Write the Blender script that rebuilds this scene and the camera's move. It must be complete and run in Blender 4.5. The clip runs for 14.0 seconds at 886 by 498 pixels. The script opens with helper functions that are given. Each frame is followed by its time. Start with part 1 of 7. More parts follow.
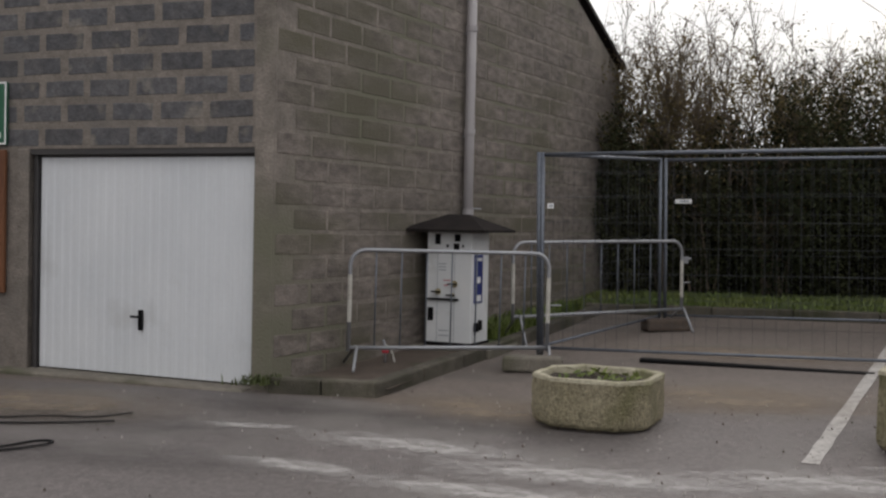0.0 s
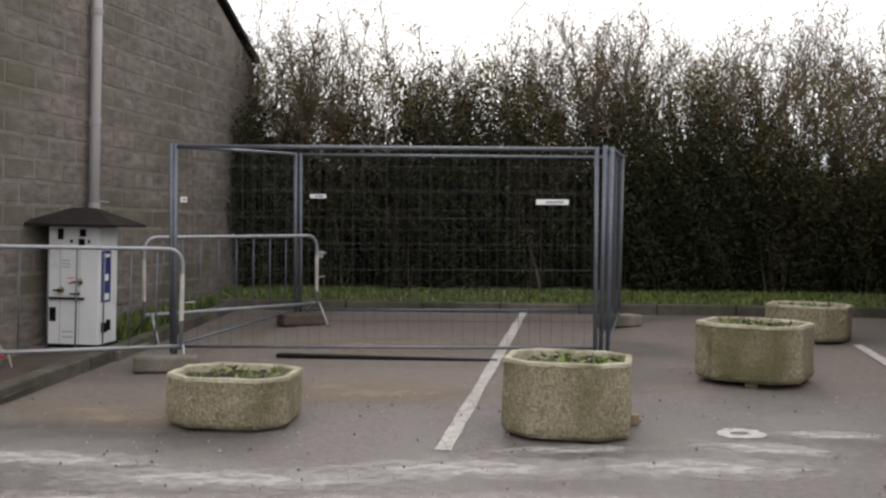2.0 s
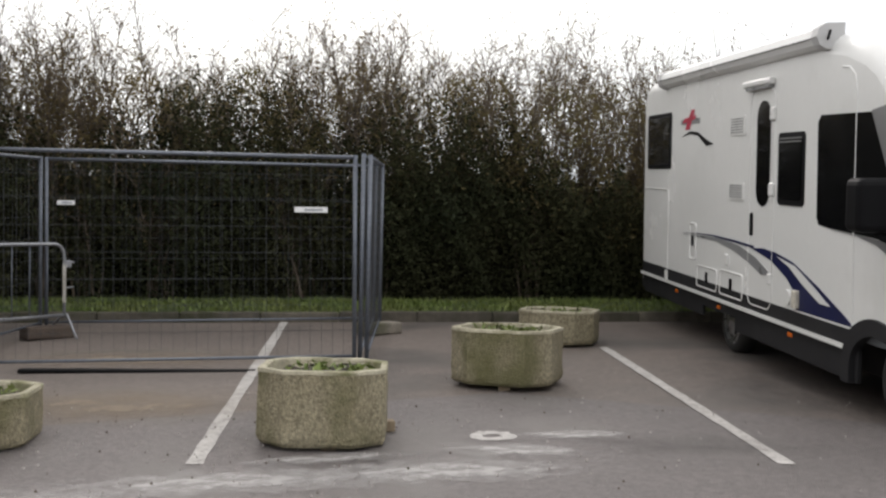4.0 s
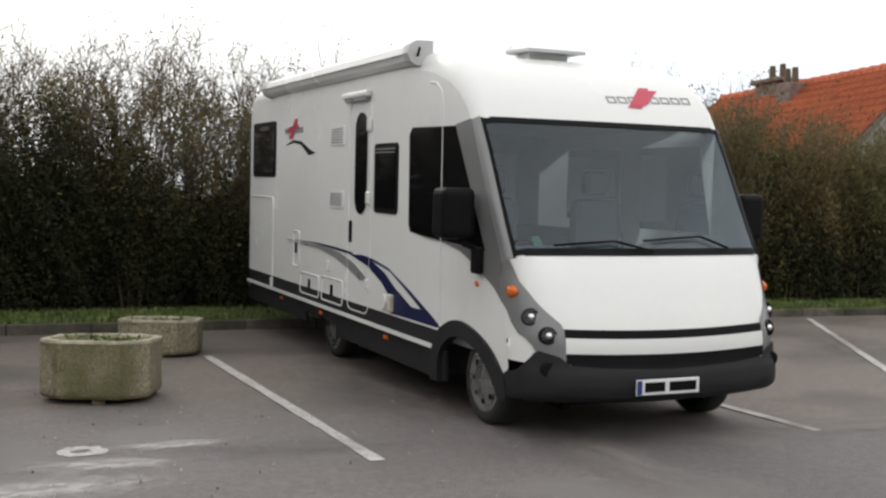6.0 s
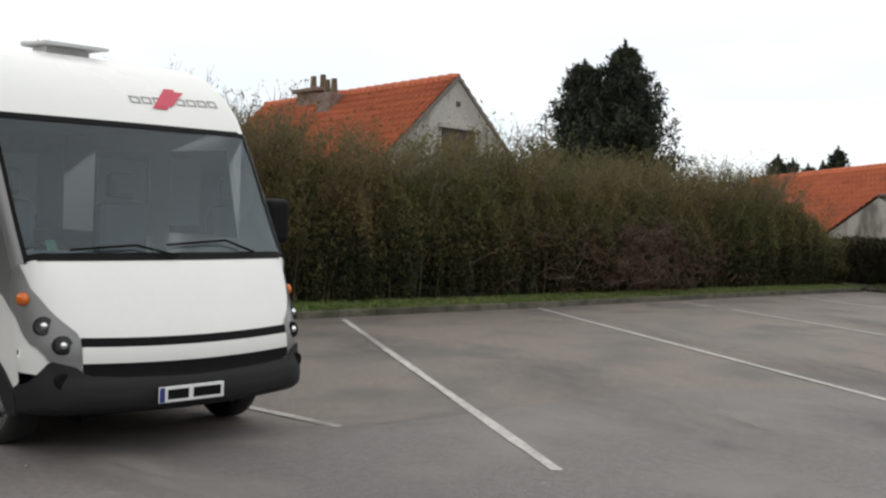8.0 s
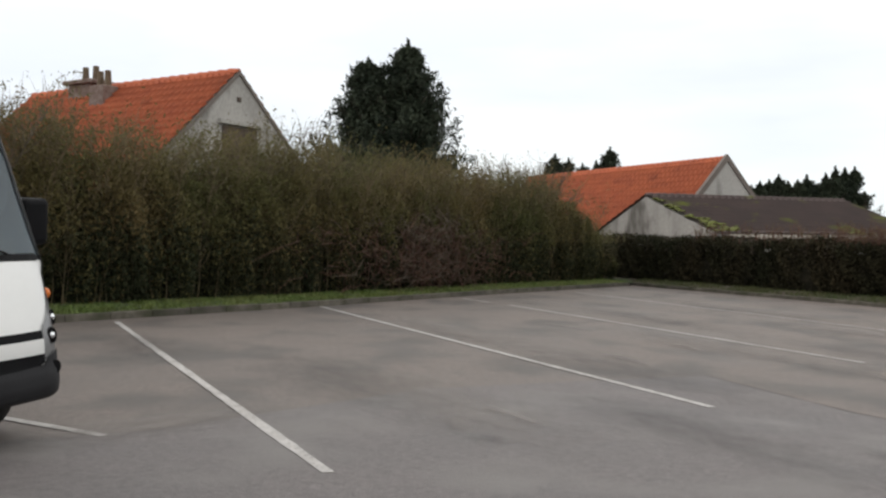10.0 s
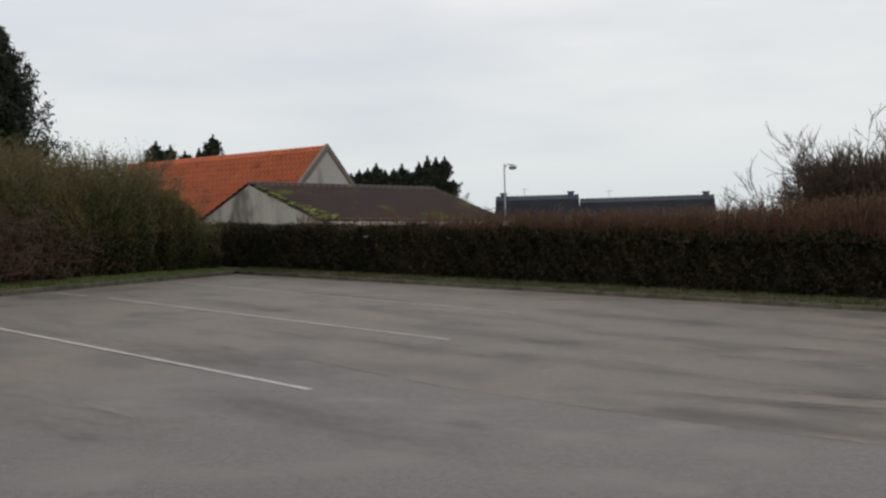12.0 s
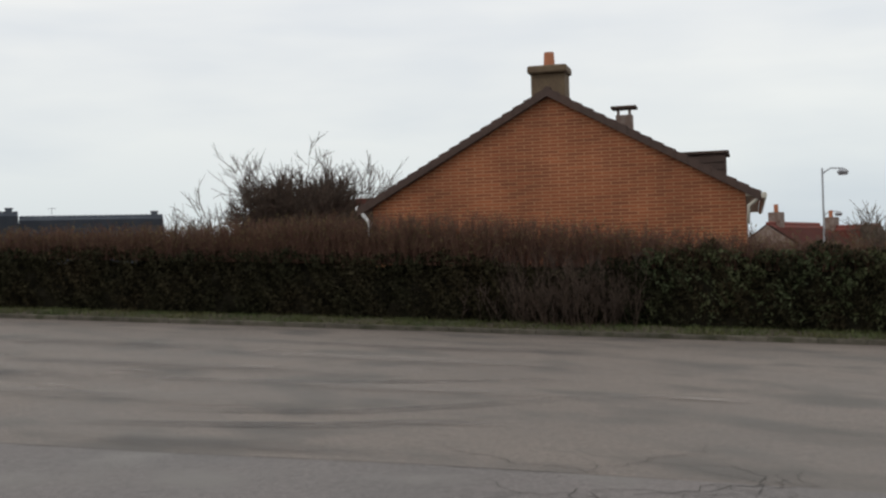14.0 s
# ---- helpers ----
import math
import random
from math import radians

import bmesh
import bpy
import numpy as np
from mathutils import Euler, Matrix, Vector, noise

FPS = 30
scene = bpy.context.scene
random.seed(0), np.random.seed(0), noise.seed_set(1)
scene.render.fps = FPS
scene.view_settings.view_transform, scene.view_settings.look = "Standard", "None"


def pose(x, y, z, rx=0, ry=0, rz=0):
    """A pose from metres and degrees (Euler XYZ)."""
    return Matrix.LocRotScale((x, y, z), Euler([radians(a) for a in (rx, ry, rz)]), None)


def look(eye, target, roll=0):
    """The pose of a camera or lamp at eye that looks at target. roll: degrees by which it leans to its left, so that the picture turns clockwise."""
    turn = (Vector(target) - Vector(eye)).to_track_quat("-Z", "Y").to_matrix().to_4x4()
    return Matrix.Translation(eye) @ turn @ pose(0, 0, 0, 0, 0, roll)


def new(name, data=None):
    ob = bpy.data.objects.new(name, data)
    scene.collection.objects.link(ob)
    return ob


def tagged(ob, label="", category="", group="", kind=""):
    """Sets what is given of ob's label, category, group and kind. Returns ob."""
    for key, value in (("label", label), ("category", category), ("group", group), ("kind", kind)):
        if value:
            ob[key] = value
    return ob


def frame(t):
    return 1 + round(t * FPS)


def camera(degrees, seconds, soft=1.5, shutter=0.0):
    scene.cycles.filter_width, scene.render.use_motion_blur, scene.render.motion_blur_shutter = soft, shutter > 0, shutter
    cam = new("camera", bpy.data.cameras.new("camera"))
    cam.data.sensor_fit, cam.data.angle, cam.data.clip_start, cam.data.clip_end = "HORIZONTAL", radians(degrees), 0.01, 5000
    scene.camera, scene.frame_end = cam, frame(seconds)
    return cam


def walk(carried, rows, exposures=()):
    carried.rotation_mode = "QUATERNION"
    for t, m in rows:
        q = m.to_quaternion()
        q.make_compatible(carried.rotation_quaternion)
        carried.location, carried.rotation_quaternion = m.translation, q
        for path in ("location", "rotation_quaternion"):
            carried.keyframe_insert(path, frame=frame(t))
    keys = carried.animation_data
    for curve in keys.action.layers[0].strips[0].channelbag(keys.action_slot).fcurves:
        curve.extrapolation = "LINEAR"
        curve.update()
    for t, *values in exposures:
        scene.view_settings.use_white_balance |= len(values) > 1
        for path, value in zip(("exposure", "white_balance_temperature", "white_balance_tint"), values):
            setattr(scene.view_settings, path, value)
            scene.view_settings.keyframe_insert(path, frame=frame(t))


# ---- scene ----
cam = camera(43.6, 14.0, soft=2.4)
# seconds, eye, yaw, pitch, lean
ROWS = [
    (0, -0.044, 0.032, 1.661, 0.03, -1.26, 1.21),
    (0.5, -0.011, 0.078, 1.659, -6.67, -1.11, 0.97),
    (1, -0.036, 0.103, 1.659, -12.00, -1.13, 1.00),
    (1.5, -0.045, 0.127, 1.672, -15.59, -1.24, 1.10),
    (2, -0.055, 0.161, 1.657, -18.81, -1.11, 1.29),
    (2.5, -0.023, 0.171, 1.644, -21.78, -0.90, 1.27),
    (5, 0.084, 0.171, 1.644, -38.67, 0.04, 1.28),
    (5.5, 0.126, 0.145, 1.630, -43.87, 0.28, 1.19),
    (6, 0.136, 0.100, 1.616, -50.48, 0.58, 1.10),
    (6.5, 0.177, 0.082, 1.620, -57.10, 0.79, 0.95),
    (7, 0.211, 0.049, 1.602, -63.30, 1.02, 0.67),
    (7.5, 0.246, -0.002, 1.606, -68.68, 1.09, 0.49),
    (8, 0.286, -0.049, 1.612, -73.33, 1.14, 0.41),
    (10.5, 0.344, -0.218, 1.656, -87.19, 0.88, -0.39),
    (11, 0.277, -0.271, 1.671, -91.30, 0.69, -0.80),
    (11.5, 0.177, -0.265, 1.675, -97.52, 0.42, -1.11),
    (12, 0.137, -0.239, 1.656, -104.42, 0.12, -1.42),
    (12.5, 0.189, -0.222, 1.666, -111.23, -0.19, -1.57),
    (13, 0.269, -0.247, 1.662, -117.99, -0.43, -1.60),
    (13.5, 0.378, -0.353, 1.657, -124.78, -0.17, -1.59),
    (14, 0.424, -0.412, 1.656, -132.39, 0.41, -1.59),
]


def aim(x, y, z, yaw, pitch, lean):
    a, p = radians(yaw), radians(pitch)
    way = Vector((-math.sin(a) * math.cos(p), math.cos(a) * math.cos(p), math.sin(p)))
    return look((x, y, z), Vector((x, y, z)) + way, lean)


EXPOSURES = [(0, -0.12, 6650, 17), (0.7, 0.15, 6650, 17), (1.5, 0.35, 6700, 18), (5, 0.35, 6600, 15), (6.5, 0.20, 6600, 14), (8, 0.15, 6600, 13), (10.5, 0.07, 6615, 14), (11, -0.04, 6620, 14), (11.5, -0.14, 6620, 14), (12, -0.34, 6620, 14), (12.5, -0.38, 6620, 14), (13.5, -0.34, 6600, 13), (14, -0.30, 6600, 13)]
walk(cam, [(t, aim(*row)) for t, *row in ROWS], EXPOSURES)

# ---- light: an even overcast sky, a weak wide sun behind the cloud ----
world = bpy.data.worlds.new("overcast_sky")
scene.world = world
world.use_nodes = True
wn, wl = world.node_tree.nodes, world.node_tree.links
sky = wn.new("ShaderNodeTexSky")
sky.sky_type, sky.sun_disc = "NISHITA", False
sky.sun_elevation, sky.sun_rotation = radians(24), radians(20)
coords = wn.new("ShaderNodeTexCoord")
stretch = wn.new("ShaderNodeMapping")
stretch.inputs["Scale"].default_value = (1.0, 1.0, 4.5)
cloud = wn.new("ShaderNodeTexNoise")
cloud.inputs["Scale"].default_value, cloud.inputs["Detail"].default_value = 1.6, 5
wl.new(coords.outputs["Generated"], stretch.inputs[0])
wl.new(stretch.outputs[0], cloud.inputs["Vector"])
tone = wn.new("ShaderNodeValToRGB")
tone.color_ramp.elements[0].position, tone.color_ramp.elements[0].color = 0.34, (0.82, 0.88, 0.93, 1)
tone.color_ramp.elements[1].position, tone.color_ramp.elements[1].color = 0.60, (1.08, 1.10, 1.06, 1)
wl.new(cloud.outputs["Fac"], tone.inputs[0])
dim = wn.new("ShaderNodeMix")
dim.data_type, dim.blend_type = "RGBA", "MULTIPLY"
dim.inputs[0].default_value, dim.inputs[7].default_value = 1.0, (0.10, 0.10, 0.10, 1)
wl.new(sky.outputs[0], dim.inputs[6])
blend = wn.new("ShaderNodeMix")
blend.data_type = "RGBA"
blend.inputs[0].default_value = 0.94
wl.new(dim.outputs[2], blend.inputs[6])
high, low_sky = wn.new("ShaderNodeSeparateXYZ"), wn.new("ShaderNodeValToRGB")
wl.new(coords.outputs["Generated"], high.inputs[0])
wl.new(high.outputs[2], low_sky.inputs[0])
low_sky.color_ramp.elements[0].position, low_sky.color_ramp.elements[0].color = 0.02, (0.78, 0.86, 0.92, 1)
low_sky.color_ramp.elements[1].position, low_sky.color_ramp.elements[1].color = 0.24, (1.16, 1.16, 1.14, 1)
layer = wn.new("ShaderNodeMix")
layer.data_type, layer.blend_type = "RGBA", "MULTIPLY"
layer.inputs[0].default_value = 1.0
wl.new(tone.outputs[0], layer.inputs[6])
wl.new(low_sky.outputs[0], layer.inputs[7])
wl.new(layer.outputs[2], blend.inputs[7])
wl.new(blend.outputs[2], wn["Background"].inputs[0])
wn["Background"].inputs[1].default_value = 1.0

sun = new("sun", bpy.data.lights.new("sun", "SUN"))
sun.data.energy, sun.data.angle, sun.data.color = 0.5, radians(25), (1.0, 0.96, 0.9)
sun.matrix_world = look((0, 0, 30), (-8, -22, 16))


# ---- materials ----
def surface(name, a, b, scale=2.0, rough=0.8, bump=0.3, fine=60.0, metal=0.0, spread=0.0, stain=None, stain_at=(0.55, 0.7), stain_scale=0.7, squash=(1, 1, 1), deep=0.01, island=False, grit=0.2, spec=0.5, mid=0.0, mid_amp=0.15, thin=0.0):
    """Two colours over a broad noise, a fine grain, optional stains, and a bump."""
    m = bpy.data.materials.new(name)
    m.use_nodes = True
    n, l = m.node_tree.nodes, m.node_tree.links
    p = n["Principled BSDF"]
    geo = n.new("ShaderNodeNewGeometry")
    mp = n.new("ShaderNodeMapping")
    mp.inputs["Scale"].default_value = squash
    l.new(geo.outputs["Position"], mp.inputs[0])

    def noisy(s, detail=5):
        t = n.new("ShaderNodeTexNoise")
        t.inputs["Scale"].default_value, t.inputs["Detail"].default_value = s, detail
        l.new(mp.outputs[0], t.inputs["Vector"])
        return t.outputs["Fac"]

    def mixed(kind, fac, c0, c1):
        x = n.new("ShaderNodeMix")
        x.data_type, x.blend_type = "RGBA", kind
        for k, v in ((0, fac), (6, c0), (7, c1)):
            if isinstance(v, (float, int)):
                x.inputs[k].default_value = v
            elif isinstance(v, tuple):
                x.inputs[k].default_value = (*v, 1)
            else:
                l.new(v, x.inputs[k])
        return x.outputs[2]

    def ranged(v, lo, hi, to0, to1):
        r = n.new("ShaderNodeMapRange")
        l.new(v, r.inputs[0])
        for k, x in enumerate((lo, hi, to0, to1)):
            r.inputs[k + 1].default_value = x
        return r.outputs[0]

    broad, grain = noisy(scale), noisy(fine, 3)
    c = mixed("MIX", ranged(broad, 0.3, 0.7, 0, 1), a, b)
    g = ranged(grain, 0.25, 0.75, 1 - grit, 1 + grit)
    c = mixed("MULTIPLY", 1.0, c, g)
    if mid:
        c = mixed("MULTIPLY", 1.0, c, ranged(noisy(mid, 9), 0.3, 0.7, 1 - mid_amp, 1 + mid_amp))
    if stain:
        c = mixed("MIX", ranged(noisy(stain_scale, 7), stain_at[0], stain_at[1], 0, 1), c, stain)
    if spread:
        if island:
            rnd = geo.outputs["Random Per Island"]
        else:
            rnd = n.new("ShaderNodeObjectInfo").outputs["Random"]
        c = mixed("MULTIPLY", 1.0, c, ranged(rnd, 0, 1, 1 - spread, 1 + spread))
    l.new(c, p.inputs["Base Color"])
    l.new(ranged(broad, 0.3, 0.7, max(rough - 0.08, 0.02), min(rough + 0.08, 1)), p.inputs["Roughness"])
    p.inputs["Metallic"].default_value = metal
    p.inputs["Specular IOR Level"].default_value = spec
    if bump:
        bu = n.new("ShaderNodeBump")
        bu.inputs["Strength"].default_value, bu.inputs["Distance"].default_value = bump, deep
        l.new(grain, bu.inputs["Height"])
        l.new(bu.outputs[0], p.inputs["Normal"])
    if thin:
        tr, ms = n.new("ShaderNodeBsdfTranslucent"), n.new("ShaderNodeMixShader")
        l.new(c, tr.inputs[0])
        ms.inputs[0].default_value = thin
        l.new(p.outputs[0], ms.inputs[1])
        l.new(tr.outputs[0], ms.inputs[2])
        l.new(ms.outputs[0], n["Material Output"].inputs[0])
    return m


ASPHALT = surface("worn_asphalt", (0.137, 0.114, 0.101), (0.183, 0.152, 0.134), 0.5, 0.66, 0.9, 90, stain=(0.100, 0.088, 0.080), stain_at=(0.49, 0.66), stain_scale=0.8, squash=(0.75, 1.0, 1), deep=0.012, grit=0.36, mid=22.0, mid_amp=0.20)
PATCH = surface("newer_asphalt", (0.114, 0.101, 0.098), (0.162, 0.143, 0.139), 0.7, 0.64, 0.9, 90, stain=(0.166, 0.152, 0.144), stain_at=(0.51, 0.68), stain_scale=1.1, squash=(1, 0.75, 1), deep=0.012, grit=0.36, mid=22.0, mid_amp=0.20)
DUST = surface("pale_dust", (0.40, 0.38, 0.36), (0.30, 0.28, 0.26), 3, 0.9, 0.3, 70)
PAINT = surface("worn_road_paint", (0.49, 0.47, 0.45), (0.39, 0.37, 0.35), 4, 0.75, 0.25, 60, stain=(0.24, 0.22, 0.21), stain_at=(0.54, 0.70), stain_scale=22, mid=9, mid_amp=0.12)
CONCRETE = surface("kerb_concrete", (0.150, 0.132, 0.108), (0.215, 0.195, 0.165), 2.5, 0.9, 0.7, 60, stain=(0.085, 0.085, 0.052), stain_at=(0.48, 0.68), stain_scale=1.7, spread=0.15, mid=8, mid_amp=0.2)
KERB = surface("dirty_kerb_concrete", (0.078, 0.070, 0.055), (0.120, 0.106, 0.086), 2.5, 0.92, 0.8, 60, stain=(0.045, 0.045, 0.026), stain_at=(0.46, 0.66), stain_scale=2.2, spread=0.2, mid=8, mid_amp=0.25)
SOIL = surface("bare_soil", (0.070, 0.052, 0.042), (0.11, 0.085, 0.068), 5, 0.95, 0.8, 50, stain=(0.05, 0.06, 0.025), stain_at=(0.58, 0.7), stain_scale=2)
POT_SOIL = surface("dark_wet_soil", (0.026, 0.020, 0.015), (0.045, 0.034, 0.025), 6, 0.95, 1.0, 40, deep=0.02)
# Frame steel, toned to carry the shade of the gaps round the door.
FRAME = surface("dark_frame_and_gap_shade", (0.040, 0.038, 0.040), (0.060, 0.056, 0.056), 3, 0.6, 0.1, 50)
TURF = surface("verge_soil", (0.035, 0.060, 0.016), (0.06, 0.07, 0.025), 3, 0.95, 0.8, 40)
GRASS_DULL = surface("dull_grass_blades", (0.055, 0.080, 0.018), (0.085, 0.085, 0.03), 1.0, 0.7, 0.0, 30, spread=0.35, island=True)
WIRE = surface("thin_weathered_wire", (0.060, 0.066, 0.078), (0.085, 0.09, 0.10), 6, 0.6, 0.0, 40, metal=0.3)
GRASS = surface("grass_blades", (0.095, 0.150, 0.024), (0.145, 0.165, 0.045), 1.2, 0.6, 0.0, 30, spread=0.35, island=True)
BLOCK = surface("grey_concrete_block", (0.076, 0.077, 0.085), (0.112, 0.108, 0.112), 6, 0.92, 0.9, 45, spread=0.16, stain=(0.20, 0.18, 0.16), stain_at=(0.58, 0.70), stain_scale=4, mid=14, mid_amp=0.25)
MORTAR = surface("smeared_mortar", (0.172, 0.150, 0.131), (0.213, 0.186, 0.164), 3, 0.95, 0.9, 45, stain=(0.155, 0.14, 0.128), stain_at=(0.52, 0.68), stain_scale=1.3, mid=9, mid_amp=0.2)
SMEARED = surface("block_with_rubbed_mortar", (0.135, 0.116, 0.103), (0.205, 0.177, 0.158), 1.5, 0.93, 1.0, 45, spread=0.06, stain=(0.112, 0.102, 0.074), stain_at=(0.47, 0.64), stain_scale=0.9, mid=8, mid_amp=0.36, squash=(0.7, 0.7, 1.8))
JOINT = surface("weathered_joint", (0.168, 0.147, 0.128), (0.225, 0.197, 0.173), 1.5, 0.95, 0.9, 45, stain=(0.155, 0.15, 0.11), stain_at=(0.48, 0.66), stain_scale=0.7, mid=6, mid_amp=0.25)
WHITE_DOOR = surface("white_lacquered_steel", (0.62, 0.645, 0.68), (0.68, 0.70, 0.73), 1.2, 0.42, 0.05, 25, stain=(0.50, 0.51, 0.52), stain_at=(0.62, 0.8), stain_scale=1.5, grit=0.02)
BLACK = surface("black_plastic", (0.006, 0.006, 0.007), (0.010, 0.010, 0.011), 3, 0.5, 0.1, 60, grit=0.05, spec=0.08)
GALV = surface("galvanised_steel", (0.30, 0.31, 0.34), (0.40, 0.41, 0.43), 6, 0.5, 0.15, 40, metal=0.65, grit=0.02)
GALV_DARK = surface("weathered_fence_tube", (0.120, 0.136, 0.168), (0.165, 0.182, 0.212), 6, 0.5, 0.15, 40, metal=0.5)
RUST = surface("worn_white_tape", (0.55, 0.54, 0.50), (0.42, 0.40, 0.36), 9, 0.7, 0.2, 60)
PLANTER = surface("mossy_aggregate_concrete", (0.205, 0.178, 0.110), (0.315, 0.280, 0.195), 2.4, 0.93, 1.0, 75, stain=(0.115, 0.112, 0.045), stain_at=(0.50, 0.72), stain_scale=2.2, deep=0.02, squash=(1, 1, 0.7), mid=42, mid_amp=0.36)
RIM = surface("planter_rim_concrete", (0.36, 0.33, 0.24), (0.44, 0.41, 0.31), 5, 0.9, 0.8, 60, stain=(0.17, 0.17, 0.08), stain_at=(0.52, 0.68), stain_scale=4, mid=12, mid_amp=0.2)
PIPE = surface("grey_pvc_pipe", (0.33, 0.31, 0.32), (0.40, 0.38, 0.385), 3, 0.5, 0.05, 30, grit=0.02)
WHITE_BOX = surface("white_painted_cabinet", (0.66, 0.68, 0.70), (0.74, 0.75, 0.76), 2.5, 0.5, 0.08, 40, stain=(0.52, 0.52, 0.50), stain_at=(0.6, 0.75), stain_scale=3, grit=0.02)
FELT = surface("dark_roofing_felt", (0.013, 0.011, 0.011), (0.028, 0.023, 0.022), 6, 0.95, 0.8, 60, spec=0.15)
BLUE = surface("blue_enamel", (0.022, 0.035, 0.17), (0.03, 0.045, 0.20), 5, 0.45, 0.05, 40, grit=0.02)
RED = surface("red_enamel", (0.42, 0.03, 0.05), (0.48, 0.04, 0.06), 5, 0.45, 0.05, 40, grit=0.02)
GREY_TEXT = surface("grey_print", (0.30, 0.32, 0.36), (0.36, 0.38, 0.41), 5, 0.6, 0.05, 40)
WHITE_PRINT = surface("white_print", (0.75, 0.76, 0.78), (0.8, 0.8, 0.8), 5, 0.6, 0.0, 40, grit=0.02)
GREEN_SIGN = surface("green_enamel_sign", (0.012, 0.085, 0.045), (0.018, 0.11, 0.06), 4, 0.45, 0.05, 40, grit=0.02)
BROWN_WOOD = surface("brown_stained_wood", (0.115, 0.042, 0.018), (0.17, 0.07, 0.03), 6, 0.7, 0.4, 50, squash=(1, 1, 0.15))
BRASS = surface("dull_brass", (0.40, 0.33, 0.18), (0.30, 0.26, 0.16), 9, 0.4, 0.1, 60, metal=0.8)
TIMBER = surface("weathered_timber", (0.20, 0.155, 0.105), (0.28, 0.22, 0.15), 5, 0.9, 0.5, 60, squash=(1, 1, 0.3))


# ---- geometry helpers ----
def part(name, bm, material, parent=None, label="", smooth=False):
    me = bpy.data.meshes.new(name)
    bm.to_mesh(me)
    bm.free()
    for mt in material if isinstance(material, (list, tuple)) else [material]:
        me.materials.append(mt)
    if smooth:
        me.shade_smooth()
    ob = new(name, me)
    if parent:
        ob.parent = parent
    if label:
        ob["label"] = label
    return ob


def piece(name, me, parent, m):
    ob = new(name, me)
    ob.parent, ob.matrix_basis = parent, m
    return ob


def thing(name, m, label, category, group="", kind=""):
    e = new(name)
    e.empty_display_size = 0.1
    e.matrix_basis = m
    return tagged(e, label, category, group, kind)


def box(bm, x0, x1, y0, y1, z0, z1, bevel=0.0, seg=1):
    r = bmesh.ops.create_cube(bm, size=1)
    bmesh.ops.transform(bm, verts=r["verts"], matrix=Matrix.Translation(((x0 + x1) / 2, (y0 + y1) / 2, (z0 + z1) / 2)) @ Matrix.Diagonal((abs(x1 - x0), abs(y1 - y0), abs(z1 - z0), 1)))
    if bevel:
        es = {e for v in r["verts"] for e in v.link_edges}
        bmesh.ops.bevel(bm, geom=list(es), offset=bevel, segments=seg, affect="EDGES", profile=0.5)
    return bm


def boxed(*a, **k):
    return box(bmesh.new(), *a, **k)


def rod(bm, p, q, r0, r1=None, seg=10):
    p, q = Vector(p), Vector(q)
    d = q - p
    m = Matrix.Translation((p + q) / 2) @ d.to_track_quat("Z", "Y").to_matrix().to_4x4()
    bmesh.ops.create_cone(bm, cap_ends=True, segments=seg, radius1=r0, radius2=r0 if r1 is None else r1, depth=d.length, matrix=m)
    return bm


def tube(bm, pts, r, seg=8, ends=True):
    """A round tube along points, with mitred rings."""
    pts = [Vector(p) for p in pts]
    rings = []
    for i, p in enumerate(pts):
        d = (pts[min(i + 1, len(pts) - 1)] - pts[max(i - 1, 0)]).normalized()
        a = d.orthogonal().normalized() if i == 0 else (rings[-1][1] - d * d.dot(rings[-1][1])).normalized()
        b = d.cross(a)
        rings.append(([bm.verts.new(p + r * (a * math.cos(k * math.tau / seg) + b * math.sin(k * math.tau / seg))) for k in range(seg)], a))
    for (u, _), (v, _) in zip(rings, rings[1:]):
        for k in range(seg):
            f = bm.faces.new((u[k], u[(k + 1) % seg], v[(k + 1) % seg], v[k]))
            f.smooth = True
    if ends:
        bm.faces.new(rings[0][0][::-1])
        bm.faces.new(rings[-1][0])
    return bm


def prism(bm, outline, z0, z1, m=None):
    """A flat outline (x, y) raised from z0 to z1."""
    lo = [bm.verts.new((x, y, z0)) for x, y in outline]
    hi = [bm.verts.new((x, y, z1)) for x, y in outline]
    fs = [bm.faces.new(hi), bm.faces.new(lo[::-1])]
    for k in range(len(lo)):
        fs.append(bm.faces.new((lo[k], lo[(k + 1) % len(lo)], hi[(k + 1) % len(lo)], hi[k])))
    bmesh.ops.recalc_face_normals(bm, faces=fs)
    if m:
        bmesh.ops.transform(bm, verts=lo + hi, matrix=m)
    return bm


def sheet(name, outline, lift, material, step=0.0, label="", kind="structure", parent=None):
    """A thin sheet on the ground with a soft uneven outline."""
    bm = bmesh.new()
    bm.faces.new([bm.verts.new((x, y, gz(x, y) + lift)) for x, y in outline])
    bmesh.ops.triangulate(bm, faces=bm.faces[:])
    ob = part(name, bm, material, parent)
    return tagged(ob, label, "", "", kind)


def mesh_of(name, verts, faces, material, parent=None, label="", smooth=False):
    me = bpy.data.meshes.new(name)
    n, k = len(faces), faces.shape[1]
    me.vertices.add(len(verts))
    me.vertices.foreach_set("co", np.asarray(verts, np.float32).ravel())
    me.loops.add(n * k)
    me.loops.foreach_set("vertex_index", np.asarray(faces, np.int32).ravel())
    me.polygons.add(n)
    me.polygons.foreach_set("loop_start", np.arange(0, n * k, k, dtype=np.int32))
    me.update(calc_edges=True)
    me.validate()
    for mt in material if isinstance(material, (list, tuple)) else [material]:
        me.materials.append(mt)
    if smooth:
        me.shade_smooth()
    ob = new(name, me)
    ob.parent = parent
    if label:
        ob["label"] = label
    return ob


